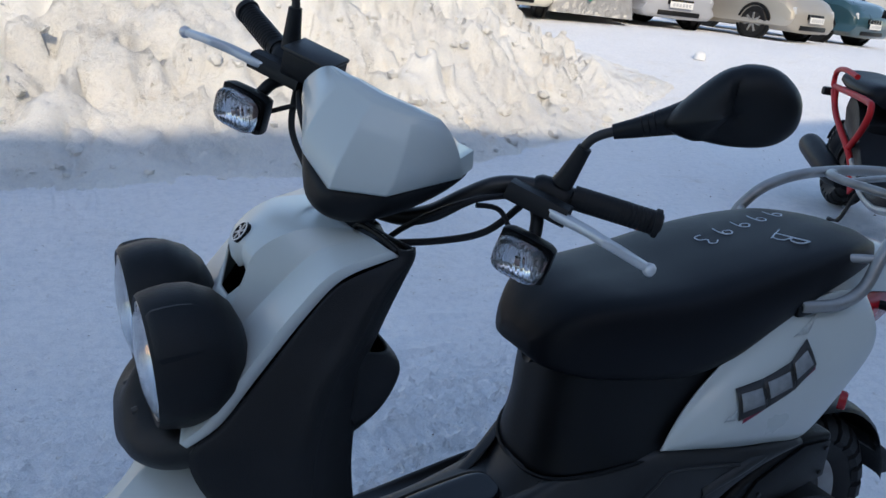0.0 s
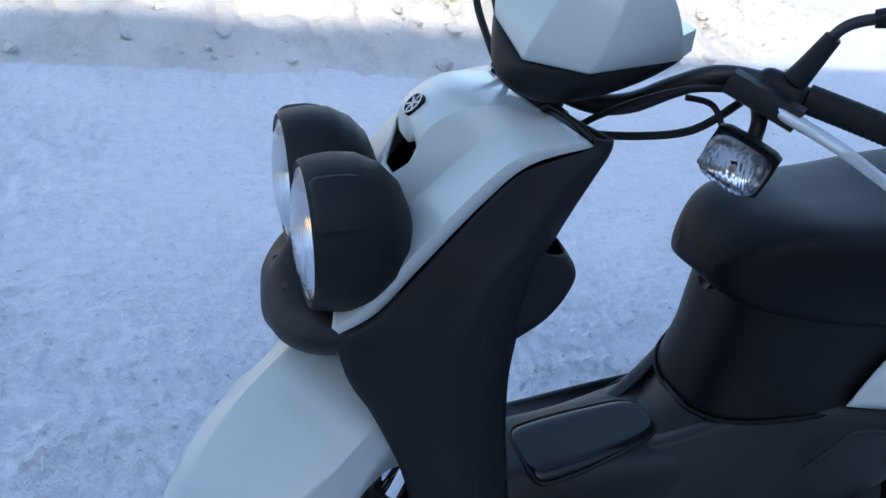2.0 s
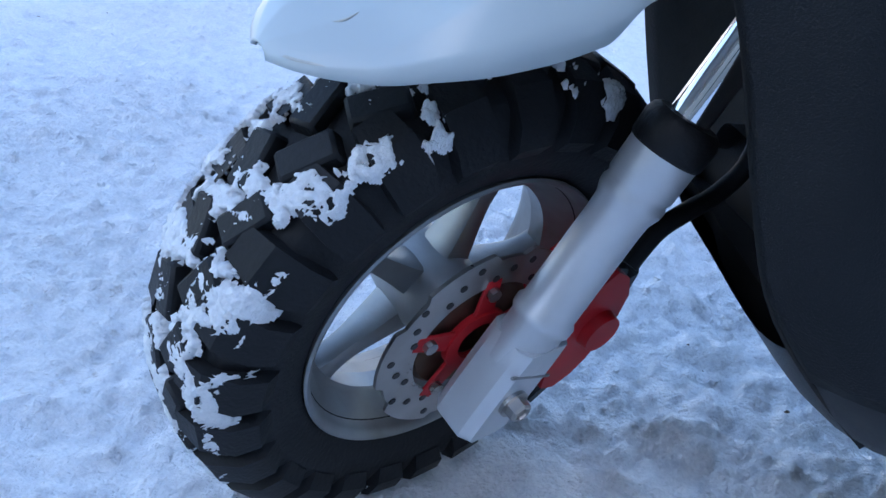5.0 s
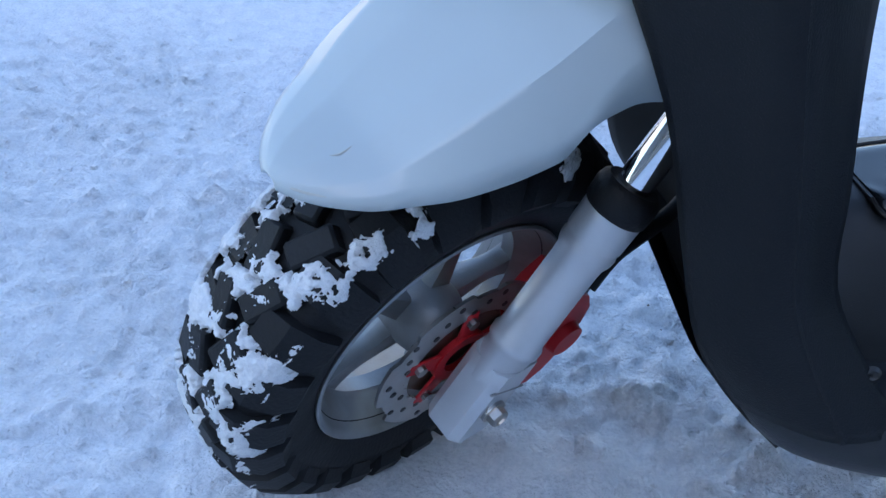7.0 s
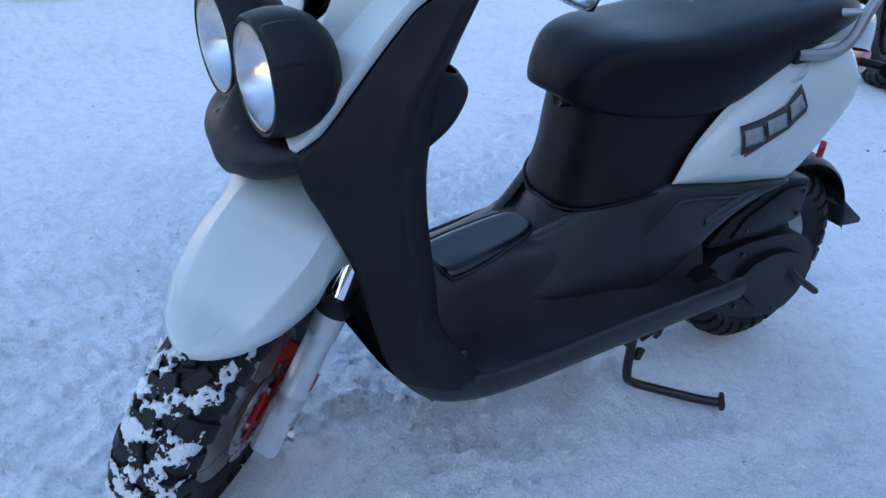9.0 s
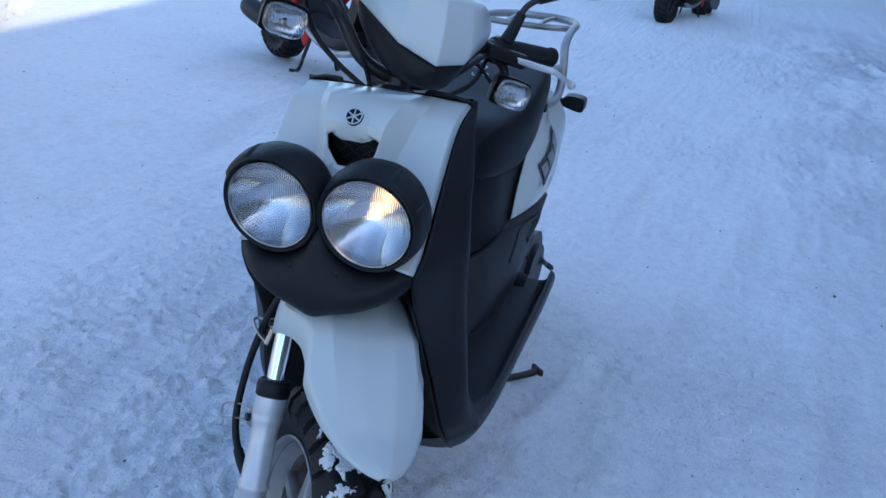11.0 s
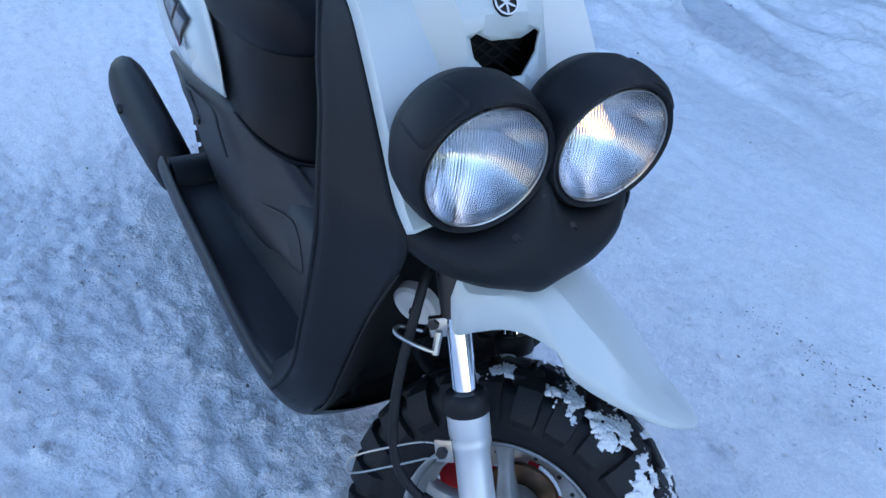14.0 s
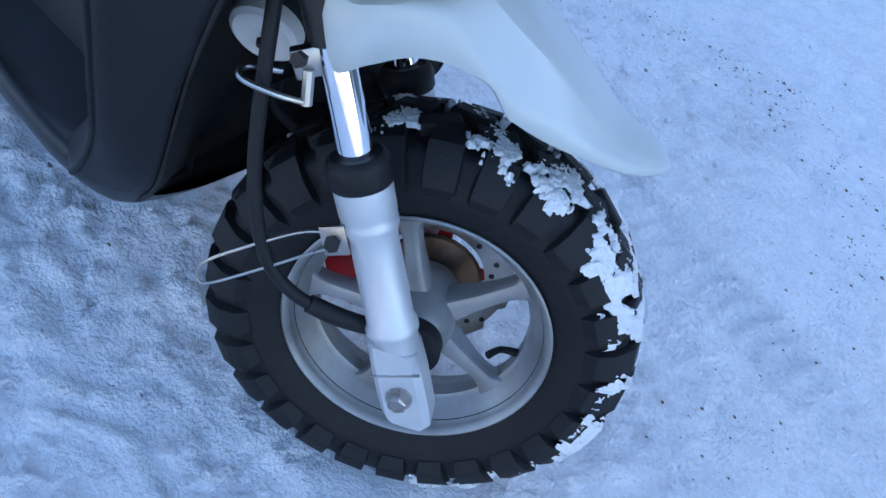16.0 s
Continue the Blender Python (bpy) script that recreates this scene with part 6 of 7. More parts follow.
airbox = bevelled(part("air_box", loft([[(x, -0.070 - d, z) for x, z in ((1.00, 0.375), (1.06, 0.440), (1.20, 0.512), (1.285, 0.508), (1.292, 0.405), (1.15, 0.365))] for d in (0.0, 0.05, 0.072)], 1, 1, closed=True, caps=True), BLACK, scooter, "black air filter box", 30), 0.010, 3)
part("air_box_lid", prism([(1.06, 0.395), (1.09, 0.440), (1.20, 0.495), (1.275, 0.493), (1.280, 0.415), (1.16, 0.385)], -0.006, "y", -0.142, 0.002), BLACK, airbox)
for x, z in ((1.10, 0.41), (1.265, 0.48), (1.265, 0.425)):
    part("lid_screw", lathe([(0, 0.005), (0.004, 0.005), (0.005, 0.0)], (x, -0.147, z), (0, -1, 0), 8), BARK, airbox)
part("intake_hose", tube([(1.02, -0.08, 0.40), (0.98, -0.07, 0.42), (0.94, -0.05, 0.43)], 0.025, 14), RUBBER, scooter)
part("kick_lever", tube([(1.285, -0.160, 0.290), (1.300, -0.178, 0.270), (1.330, -0.188, 0.250), (1.372, -0.200, 0.224)], [0.010, 0.009, 0.0065, 0.0070], 10), BARK, scooter, "black kick starter lever")
part("kick_rib", join(*[lathe([(-0.002, 0.006), (0, 0.0090), (0.002, 0.006)], (1.326 + 0.0085 * i, -0.187 - 0.0022 * i, 0.2525 - 0.0053 * i), (0.82, -0.2, -0.53), 10) for i in range(6)]), BARK, scooter)
part("rear_mudguard", loft([[(RC.x + r * math.sin(radians(a)), y, RC.z + r * math.cos(radians(a))) for y, r in ((-0.078, 0.262), (-0.060, 0.275), (0, 0.280), (0.060, 0.275), (0.078, 0.262))] for a in (-30, -5, 20, 45, 68, 80)], 3, 3), BLACK, scooter, "black rear mudguard", 60)
flap = part("mudguard_flap", prism([(1.560, 0.400), (1.605, 0.372), (1.690, 0.318), (1.745, 0.285), (1.742, 0.270), (1.650, 0.275), (1.640, 0.325), (1.575, 0.365)], 0.10, "y", -0.05, 0.004), BLACK, scooter, "black mudguard flap")
part("flap_screw", lathe([(0, 0.0), (0.004, 0.006), (-0.006, 0.009)], (1.60, -0.052, 0.372), (0, -1, 0), 10), BARK, flap)
for s in (-1, 1):
    part("side_reflector", lathe([(0, 0.0), (0.004, 0.016), (0, 0.019), (-0.01, 0.019)], (1.30, s * 0.135, 0.57), (0.6, s, 0), 20), REDLENS, scooter)
part("tail_frame", loft([[(x, -w, z), (x, w, z), (x, w, z1), (x, -w, z1)] for x, w, z, z1 in ((0.95, 0.12, 0.46, 0.72), (1.15, 0.12, 0.52, 0.78), (1.30, 0.10, 0.58, 0.79), (1.40, 0.07, 0.66, 0.78))], 3, 2, closed=True, caps=True), BLACK, scooter)
muffler = part("muffler", loft([[(x, cy + r * 0.62 * math.cos(a), cz + r * math.sin(a)) for a in np.linspace(0, 2 * math.pi, 16, endpoint=False)] for x, cy, cz, r in ((1.04, 0.205, 0.295, 0.045), (1.08, 0.215, 0.305, 0.070), (1.26, 0.230, 0.332, 0.078), (1.40, 0.238, 0.350, 0.078), (1.47, 0.242, 0.357, 0.062), (1.485, 0.243, 0.358, 0.03))], 3, 1, closed=True, caps=True), BLACK, scooter, "black exhaust muffler with a heat shield", 60)
for x, z in ((1.31, 0.345), (1.12, 0.308)):
    part("shield_bolt", lathe([(0, 0.0), (-0.004, 0.010), (0.003, 0.013), (-0.01, 0.014)], (x, 0.284 if x > 1.2 else 0.258, z + 0.005), (0, 1, 0), 16), BARK, muffler)
part("passenger_peg", loft([[(x, y, z) for x, z in ((0.915, 0.325), (0.93, 0.362), (0.985, 0.372), (1.01, 0.345), (0.99, 0.318))] for y in (0.15, 0.215, 0.238)], 3, 2, closed=True, caps=True), BLACK, scooter, "black passenger footrest", 60)
part("passenger_peg", loft([[(x, -y, z) for x, z in ((0.90, 0.310), (0.94, 0.340), (0.995, 0.348), (1.00, 0.295), (0.92, 0.285))] for y in (0.14, 0.175, 0.188)], 3, 2, closed=True, caps=True), BLACK, scooter, "black passenger footrest", 60)

# chalk marks on the seat, unreadable, as plain strokes
marks = thing("chalk_mark", "white chalk strokes on the black seat", "chalk mark")
def seat_top(x, y):
    return float(np.interp(x, [r[0] for r in ST], [r[4] for r in ST])) - 0.9 * max(0.0, abs(y) / float(np.interp(x, [r[0] for r in ST], [r[1] for r in ST])) - 0.55) * 0.05 + 0.0016


def chalk(cx, cy, turn, pts, size=0.022):
    c, s = math.cos(radians(turn)), math.sin(radians(turn))
    path = [(cx + size * (u * c - v * s), cy + size * (u * s + v * c)) for u, v in pts]
    part("chalk_stroke", tube([(x, y, seat_top(x, y)) for x, y in path], 0.0014, 5, 4), CHALK, marks)


LOOP = [(0.0, 0.4), (0.5, 0.7), (0.9, 0.3), (0.5, -0.1), (0.0, 0.2), (0.2, 0.6), (0.9, 0.5), (0.9, -0.3), (0.6, -1.0)]
HOOK = [(0.0, 0.8), (0.6, 1.0), (0.9, 0.6), (0.4, 0.1), (0.9, -0.3), (0.7, -0.9), (0.0, -0.8)]
for i, shape in enumerate((HOOK, LOOP, LOOP, LOOP, LOOP)):
    chalk(1.000 + 0.052 * i, 0.024 + 0.010 * i, 196, shape)
chalk(1.125, -0.050, 205, [(0.0, -1.2), (0.1, 1.2)], 0.026)
chalk(1.125, -0.050, 205, [(0.1, 1.2), (0.9, 0.8), (0.7, 0.1), (0.05, 0.0), (0.9, -0.3), (0.9, -1.0), (0.0, -1.2)], 0.026)
chalk(1.125, -0.050, 205, [(-0.9, -1.2), (1.1, -1.1)], 0.026)

# snow that clings to the front tyre, a broken crust
SN = Grid(23)
prof = spline(tyre_profile(WHEEL_R + 0.0098, TYRE_W * 1.09, 0.150)[2:11], 6)
arc = np.concatenate([[0], np.cumsum(np.hypot(np.diff(prof[:, 0]), np.diff(prof[:, 1])))])
arc -= arc[-1] / 2
th, sa = np.meshgrid(np.linspace(-2.9, 0.9, 540), np.linspace(-0.085, 0.085, 128), indexing="ij")
du, dv = 0.235 * th * 0.80 + sa * 0.60, sa * 0.80 - 0.235 * th * 0.60
den = SN.layers(du, dv, 30.0, 6, 0.68) - 0.13
den -= 6.0 * np.clip(np.abs(sa - 0.004) - 0.030, 0, 1) + 0.5 * np.clip(th - 0.15, 0, 1) + 0.10 * np.exp(-((th - 0.1) / 0.35) ** 2)
den += 0.17 * np.exp(-((th + 1.35) / 0.75) ** 2)
grooves = np.clip(np.abs(((th / (2 * math.pi / 26) + 0.25 * np.sign(sa)) % 1.0) - 0.5) * 5 - 1.6, 0, 1)     # less of it holds over the gaps between the blocks
den -= 0.07 * grooves * (np.abs(sa) > 0.022)
film = np.clip(den, -0.02, 0.10) * 0.016 + 0.0022 * SN.layers(dv, du, 420.0, 3, 0.75)
rr = np.interp(sa, arc, prof[:, 1]) + np.where(den > 0, film, -0.004)
yy = np.interp(sa, arc, prof[:, 0]) * (1 + 0.3 * film)
vid = np.arange(th.size).reshape(th.shape)
on = (den[:-1, :-1] > 0) | (den[1:, :-1] > 0) | (den[1:, 1:] > 0) | (den[:-1, 1:] > 0)
quads = np.stack([vid[:-1, :-1], vid[1:, :-1], vid[1:, 1:], vid[:-1, 1:]], -1)[on]
used, quads = np.unique(quads, return_inverse=True)
lv = np.column_stack([(FC.x + rr * np.sin(th)).ravel(), yy.ravel(), (FC.z + rr * np.cos(th)).ravel()])[used]
crust_me = bpy.data.meshes.new("snow_crust")
crust_me.from_pydata(lv.tolist(), [], quads.reshape(-1, 4).tolist())
crust_me.transform(STEERED)
crust_me.materials.append(TYRESNOW)
crust_me.polygons.foreach_set("use_smooth", [True] * len(crust_me.polygons))
tagged(new("snow_crust", crust_me), "caked white snow clinging to the front tyre", "snow", kind="stuff")

# ---- the south building that shades the yard ----
BA = radians(10)


def yard(u, v, z):
    """Along and away from the building's front line."""
    return Vector((math.cos(BA) * u - math.sin(BA) * v, -11.5 + math.sin(BA) * u + math.cos(BA) * v, z))


building = thing("warehouse_building", "long grey plastered building with an open garage", "building")
ROOF_Z = 9.60


def slab(u0, u1, v0, v1, z0, z1):
    bm = bmesh.new()
    vs = [bm.verts.new(yard(u, v, z)) for z in (z0, z1) for u, v in ((u0, v0), (u1, v0), (u1, v1), (u0, v1))]
    for f in ((0, 1, 2, 3), (7, 6, 5, 4), (0, 4, 5, 1), (1, 5, 6, 2), (2, 6, 7, 3), (3, 7, 4, 0)):
        bm.faces.new([vs[i] for i in f])
    return bm


part("wall", slab(-40, 11.0, -0.4, 0, 0, ROOF_Z), PLASTER, building)
part("wall", slab(33, 60, -0.4, 0, 0, ROOF_Z), PLASTER, building)
part("lintel", slab(11.0, 33, -0.4, 0, 3.6, ROOF_Z), PLASTER, building)
part("roof", slab(-40.3, 60.3, -14, 0.3, ROOF_Z, ROOF_Z + 0.3), PLASTER, building)
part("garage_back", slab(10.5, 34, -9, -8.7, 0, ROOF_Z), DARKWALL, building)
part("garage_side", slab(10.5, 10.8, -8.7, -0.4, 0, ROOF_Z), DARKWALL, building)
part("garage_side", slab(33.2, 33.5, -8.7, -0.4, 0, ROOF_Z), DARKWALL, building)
part("end_wall", slab(-40, -39.6, -14, -0.4, 0, ROOF_Z), PLASTER, building)
part("end_wall", slab(59.6, 60, -14, -0.4, 0, ROOF_Z), PLASTER, building)
for u in (-30, -24, -18, -12, -6, 0, 6):
    w = part("window", slab(u - 0.8, u + 0.8, 0.0, 0.03, 1.6, 3.2), CARGLASS, building)
    part("window_frame", slab(u - 0.9, u + 0.9, 0.0, 0.05, 1.5, 1.6), FENCE, w)
arng = random.Random(8)
edge = [(9.5, -8.5), (12.0, -8.9), (16.0, -9.3), (20.0, -10.0), (26.0, -10.3), (40.0, -8.0)]
outline = []
for (x0, y0), (x1, y1) in zip(edge, edge[1:]):
    for i in range(14):
        k = i / 14
        outline.append((x0 + (x1 - x0) * k, y0 + (y1 - y0) * k + arng.uniform(-0.3, 0.3)))
apron = part("asphalt_apron", prism(outline + [(40, -16), (10.5, -16)], 0.02, "z", 0.012), ASPHALT)
tagged(apron, "bare dark asphalt in front of the garage", "asphalt", kind="structure")
TEAL = material("faded_teal_paint", (0.05, 0.16, 0.20), 0.7, base2=(0.10, 0.14, 0.15), scale=12)
for x, y, r, paint, label in ((16.7, -8.75, 0.09, RUSTPAINT, "faded pink steel post beside the garage"), (8.46, -7.08, 0.075, RUSTPAINT, "faded pink steel post standing in snow"), (9.67, -8.24, 0.07, TEAL, "faded teal steel post beside the garage")):
    pole = thing("steel_post", label, "post", "steel posts")
    part("shaft", lathe([(0, r), (3.6, r)], (x, y, 0), (0, 0, 1), 16), paint, pole)
    part("foot_plate", block((0.26, 0.26, 0.03), (x, y, 0.02)), paint, pole)
machine = thing("yellow_machine", "yellow machine with dark tyres inside the garage", "machine")
part("machine_body", block((3.2, 2.2, 1.1), (19.9, -12.7, 0.98), (0, 0, 10), 0.06), YELLOW, machine)
part("machine_cab", block((1.4, 1.8, 1.2), (20.8, -12.6, 2.1), (0, 0, 10), 0.06, 2, 0.9), YELLOW, machine)
for dx in (-1.0, 1.0):
    part("machine_tyre", lathe([(-0.2, 0.0), (-0.2, 0.40), (-0.1, 0.45), (0.1, 0.45), (0.2, 0.40), (0.2, 0.0)], (19.6 + dx, -11.75 + 0.17 * dx, 0.45), (-0.17, 0.98, 0), 28), RUBBER, machine)
DARKWOOD = material("weathered_wood", (0.10, 0.08, 0.065), 0.8, base2=(0.05, 0.04, 0.035), scale=8)
for i, (x, y, l, a) in enumerate(((11.36, -7.93, 1.9, 83), (9.55, -7.18, 1.45, 87))):
    pl = tagged(part("plank", block((0.14, l, 0.05), (x, y, 0.05), (0, 0, 90 - a), 0.006), DARKWOOD), "dark weathered plank lying on the ground", "plank", "loose planks")

# ---- other scooters ----


def plain_wheel(parent, name, c, r, w, rim, face=BARK, slots=5):
    wh = part(name, lathe([(-w * 0.6, rim), (-w * 0.4, rim * 0.92), (-w * 0.4, rim * 0.80), (w * 0.4, rim * 0.80), (w * 0.4, rim * 0.92), (w * 0.6, rim)], c, (0, 1, 0), 40, closed=True), face, parent)
    knobbly_tyre(wh, c, r, w, rim, 22, None)
    part("hub", lathe([(-w * 0.3, 0.0), (-w * 0.3, rim * 0.60), (w * 0.3, rim * 0.60), (w * 0.3, 0.0)], c, (0, 1, 0), 24), face, wh)
    for i in range(slots):
        a = radians(360 / slots * i + 15)
        b = block((rim * 0.34, w * 0.4, rim * 0.40), (0, 0, rim * 0.68), (0, 0, 0), 0.004)
        b.transform(Matrix.Translation(c) @ Matrix.Rotation(a, 4, "Y"))
        part("spoke", b, face, wh)
    return wh


def utility_scooter(label, paint, frame_paint, at, heading, scale, group):
    """A tube-framed scooter with fat tyres and twin headlights, facing -x."""
    sc = thing("utility_scooter", label, "scooter", group)
    plain_wheel(sc, "front_wheel", Vector((0, 0, 0.232)), 0.222, 0.066, 0.125)
    plain_wheel(sc, "rear_wheel", Vector((1.27, 0, 0.225)), 0.215, 0.070, 0.125)
    for s in (-1, 1):
        part("fork_leg", tube([(0.0, s * 0.085, 0.232), (0.17, s * 0.085, 0.60)], 0.015, 12), BARK, sc)
        part("rear_frame_tube", tube([(0.70, s * 0.15, 0.215), (0.78, s * 0.155, 0.30), (0.87, s * 0.16, 0.365), (1.05, s * 0.16, 0.44), (1.20, s * 0.155, 0.505), (1.36, s * 0.14, 0.60)], 0.016, 12), frame_paint, sc, "painted frame tube")
        part("frame_brace", tube([(0.87, s * 0.16, 0.365), (0.76, s * 0.165, 0.455), (0.695, s * 0.165, 0.545), (0.715, s * 0.16, 0.602), (0.80, s * 0.155, 0.612), (0.95, s * 0.15, 0.617), (1.36, s * 0.14, 0.622)], 0.016, 12), frame_paint, sc)
        part("frame_brace", tube([(1.20, s * 0.155, 0.505), (1.26, s * 0.15, 0.56), (1.30, s * 0.145, 0.62)], 0.012, 12), frame_paint, sc)
        part("frame_plate", block((0.11, 0.012, 0.075), (0.715, s * 0.158, 0.235), (0, -52, 0), 0.004), frame_paint, sc)
        hl = part("headlight", lathe([(-0.03, 0.0), (-0.03, 0.05), (0.0, 0.056), (0.008, 0.052), (0.004, 0.048)], (0.020, s * 0.062, 0.622), (-1, 0, -0.05), 28), CHROME, sc, "round chrome headlight")
        part("headlight_glass", lathe([(0.004, 0.050), (0.014, 0.03), (0.017, 0.0)], (0.020, s * 0.062, 0.622), (-1, 0, -0.05), 28), REFLECT, hl)
        part("indicator", block((0.04, 0.055, 0.045), (0.07, s * 0.150, 0.668), (0, 0, 0), 0.010), ORANGE, sc, "orange indicator")
        part("grip", tube([(0.32, s * 0.20, 1.0), (0.36, s * 0.34, 1.01)], 0.017, 12), RUBBER, sc)
        part("mirror", lathe([(-0.02, 0.0), (-0.015, 0.04), (0.0, 0.055), (0.006, 0.05), (0.006, 0.0)], (0.34, s * 0.33, 1.17), (-1, 0, 0), 24, 1.2), BLACK, sc)
        part("mirror_stem", tube([(0.33, s * 0.22, 1.0), (0.335, s * 0.26, 1.10), (0.34, s * 0.32, 1.16)], 0.006, 8), BARK, sc)
        part("rear_indicator", block((0.05, 0.06, 0.045), (1.46, s * 0.14, 0.585), (0, 0, 0), 0.012), BLACK, sc)
    part("front_body", loft([[(x0, 0, z), (x0 + 0.01, -w * 0.6, z), (x0 + 0.05, -w, z), (x1, -w, z), (x1, w, z), (x0 + 0.05, w, z), (x0 + 0.01, w * 0.6, z)] for z, x0, x1, w in ((0.42, 0.16, 0.22, 0.09), (0.50, 0.09, 0.26, 0.13), (0.58, 0.05, 0.28, 0.15), (0.68, 0.05, 0.30, 0.155), (0.78, 0.10, 0.32, 0.15), (0.87, 0.18, 0.33, 0.12))], 3, 2, closed=True, caps=True), paint, sc, "painted front body", 50)
    part("lamp_panel", block((0.05, 0.24, 0.10), (0.055, 0, 0.622), (0, 0, 0), 0.02), REDLENS if paint is REDFRAME else BLACK, sc)
    part("front_fender", loft([[(0.0 + 0.258 * math.sin(radians(a)), y, 0.232 + 0.258 * math.cos(radians(a)) - d) for y, d in ((-0.085, 0.02), (-0.05, 0.004), (0, 0), (0.05, 0.004), (0.085, 0.02))] for a in (-62, -40, -15, 10, 35, 60)], 3, 3), BLACK, sc, "black front fender", 60)
    part("front_panel", loft([[(x0, -w, z), (x1, -w, z), (x1, w, z), (x0, w, z)] for z, x0, x1, w in ((0.27, 0.28, 0.40, 0.13), (0.36, 0.25, 0.34, 0.12), (0.50, 0.20, 0.29, 0.11), (0.60, 0.18, 0.28, 0.11))], 3, 1, closed=True), BLACK, sc)
    part("floorboard", loft([[(x, -w, z0), (x, -w, z1), (x, 0, z1 + 0.005), (x, w, z1), (x, w, z0), (x, 0, z0 - 0.01)] for x, w, z0, z1 in ((0.20, 0.12, 0.23, 0.33), (0.34, 0.155, 0.185, 0.27), (0.52, 0.16, 0.205, 0.28), (0.66, 0.15, 0.25, 0.33), (0.82, 0.135, 0.32, 0.43), (0.98, 0.12, 0.40, 0.56), (1.15, 0.11, 0.46, 0.62))], 4, 2, closed=True, caps=True), GRAIN, sc, "dark floorboard", 50)
    part("floor_edge", tube([(0.16, -0.150, 0.225), (0.35, -0.165, 0.195), (0.55, -0.165, 0.225), (0.66, -0.160, 0.265), (0.79, -0.150, 0.325)], 0.018, 8), ALU2, sc)
    part("floor_edge", tube([(0.16, 0.150, 0.225), (0.35, 0.165, 0.195), (0.55, 0.165, 0.225), (0.66, 0.160, 0.265), (0.79, 0.150, 0.325)], 0.018, 8), ALU2, sc)
    part("seat", loft([[(x, -w * 0.9, z - 0.07), (x, -w, z - 0.03), (x, -w * 0.7, z), (x, 0, z + 0.006), (x, w * 0.7, z), (x, w, z - 0.03), (x, w * 0.9, z - 0.07), (x, 0, z - 0.08)] for x, w, z in ((0.84, 0.07, 0.655), (0.88, 0.115, 0.68), (1.00, 0.135, 0.688), (1.18, 0.14, 0.700), (1.34, 0.12, 0.715), (1.39, 0.08, 0.710))], 3, 2, closed=True, caps=True), SEATMAT, sc, "black seat", 60)
    part("rear_rack", tube([(1.02, -0.150, 0.705), (1.22, -0.150, 0.722), (1.36, -0.145, 0.705), (1.395, -0.14, 0.655), (1.36, -0.14, 0.620), (1.40, -0.07, 0.610), (1.41, 0, 0.608), (1.40, 0.07, 0.610), (1.36, 0.14, 0.620), (1.395, 0.14, 0.655), (1.36, 0.145, 0.705), (1.22, 0.150, 0.722), (1.02, 0.150, 0.705)], 0.014, 10), frame_paint, sc)
    part("engine", loft([[(x, y, z) for x, z in ((0.95, 0.25), (0.98, 0.38), (1.15, 0.42), (1.32, 0.33), (1.36, 0.22), (1.28, 0.13), (1.08, 0.16))] for y in (-0.17, -0.15, -0.06)], 2, 2, closed=True, caps=True), BARK, sc)
    part("fuel_tank", block((0.34, 0.22, 0.20), (1.02, 0, 0.47), (0, -20, 0), 0.04), BLACK, sc)
    part("muffler", tube([(0.86, 0.16, 0.19), (0.95, 0.17, 0.215), (1.10, 0.185, 0.25), (1.33, 0.195, 0.295), (1.38, 0.195, 0.305)], [0.025, 0.055, 0.062, 0.062, 0.045], 18), BLACK, sc, "black muffler")
    part("rear_fender", loft([[(1.27 + 0.25 * math.sin(radians(a)), y, 0.225 + 0.235 * math.cos(radians(a))) for y in (-0.07, 0, 0.07)] for a in (-40, -10, 20, 50, 66)], 3, 2), BLACK, sc)
    part("steering_stem", tube([(0.20, 0, 0.64), (0.31, 0, 0.94), (0.33, 0, 1.0)], 0.02, 12), BARK, sc)
    part("handlebar", tube([(0.36, -0.34, 1.01), (0.32, -0.20, 1.0), (0.32, 0, 0.97), (0.32, 0.20, 1.0), (0.36, 0.34, 1.01)], 0.011, 10), BARK, sc)
    for s in (-1, 1):
        part("stand_leg", tube([(0.76, s * 0.07, 0.25), (0.80, s * 0.10, 0.12), (0.83, s * 0.13, 0.01), (0.86, s * 0.17, 0.005)], 0.011, 8), BARK, sc)
    sc.matrix_world = pose(*at, 0, 0, heading) @ Matrix.Scale(scale, 4)
    return sc


HEAD = 55
utility_scooter("red tube-framed scooter with fat tyres parked on snow", REDFRAME, REDFRAME, (4.22, 1.44, 0.0), HEAD, 1.30, "parked scooters")
PINKGREY = material("faded_maroon_paint", (0.20, 0.10, 0.11), 0.45, base2=(0.15, 0.08, 0.09), scale=8)
utility_scooter("maroon scooter with snow-caked tyres in the distance", PINKGREY, REDFRAME, (11.85, 0.17, 0.0), -16, 1.35, "parked scooters")

# ---- parked cars, fence ----


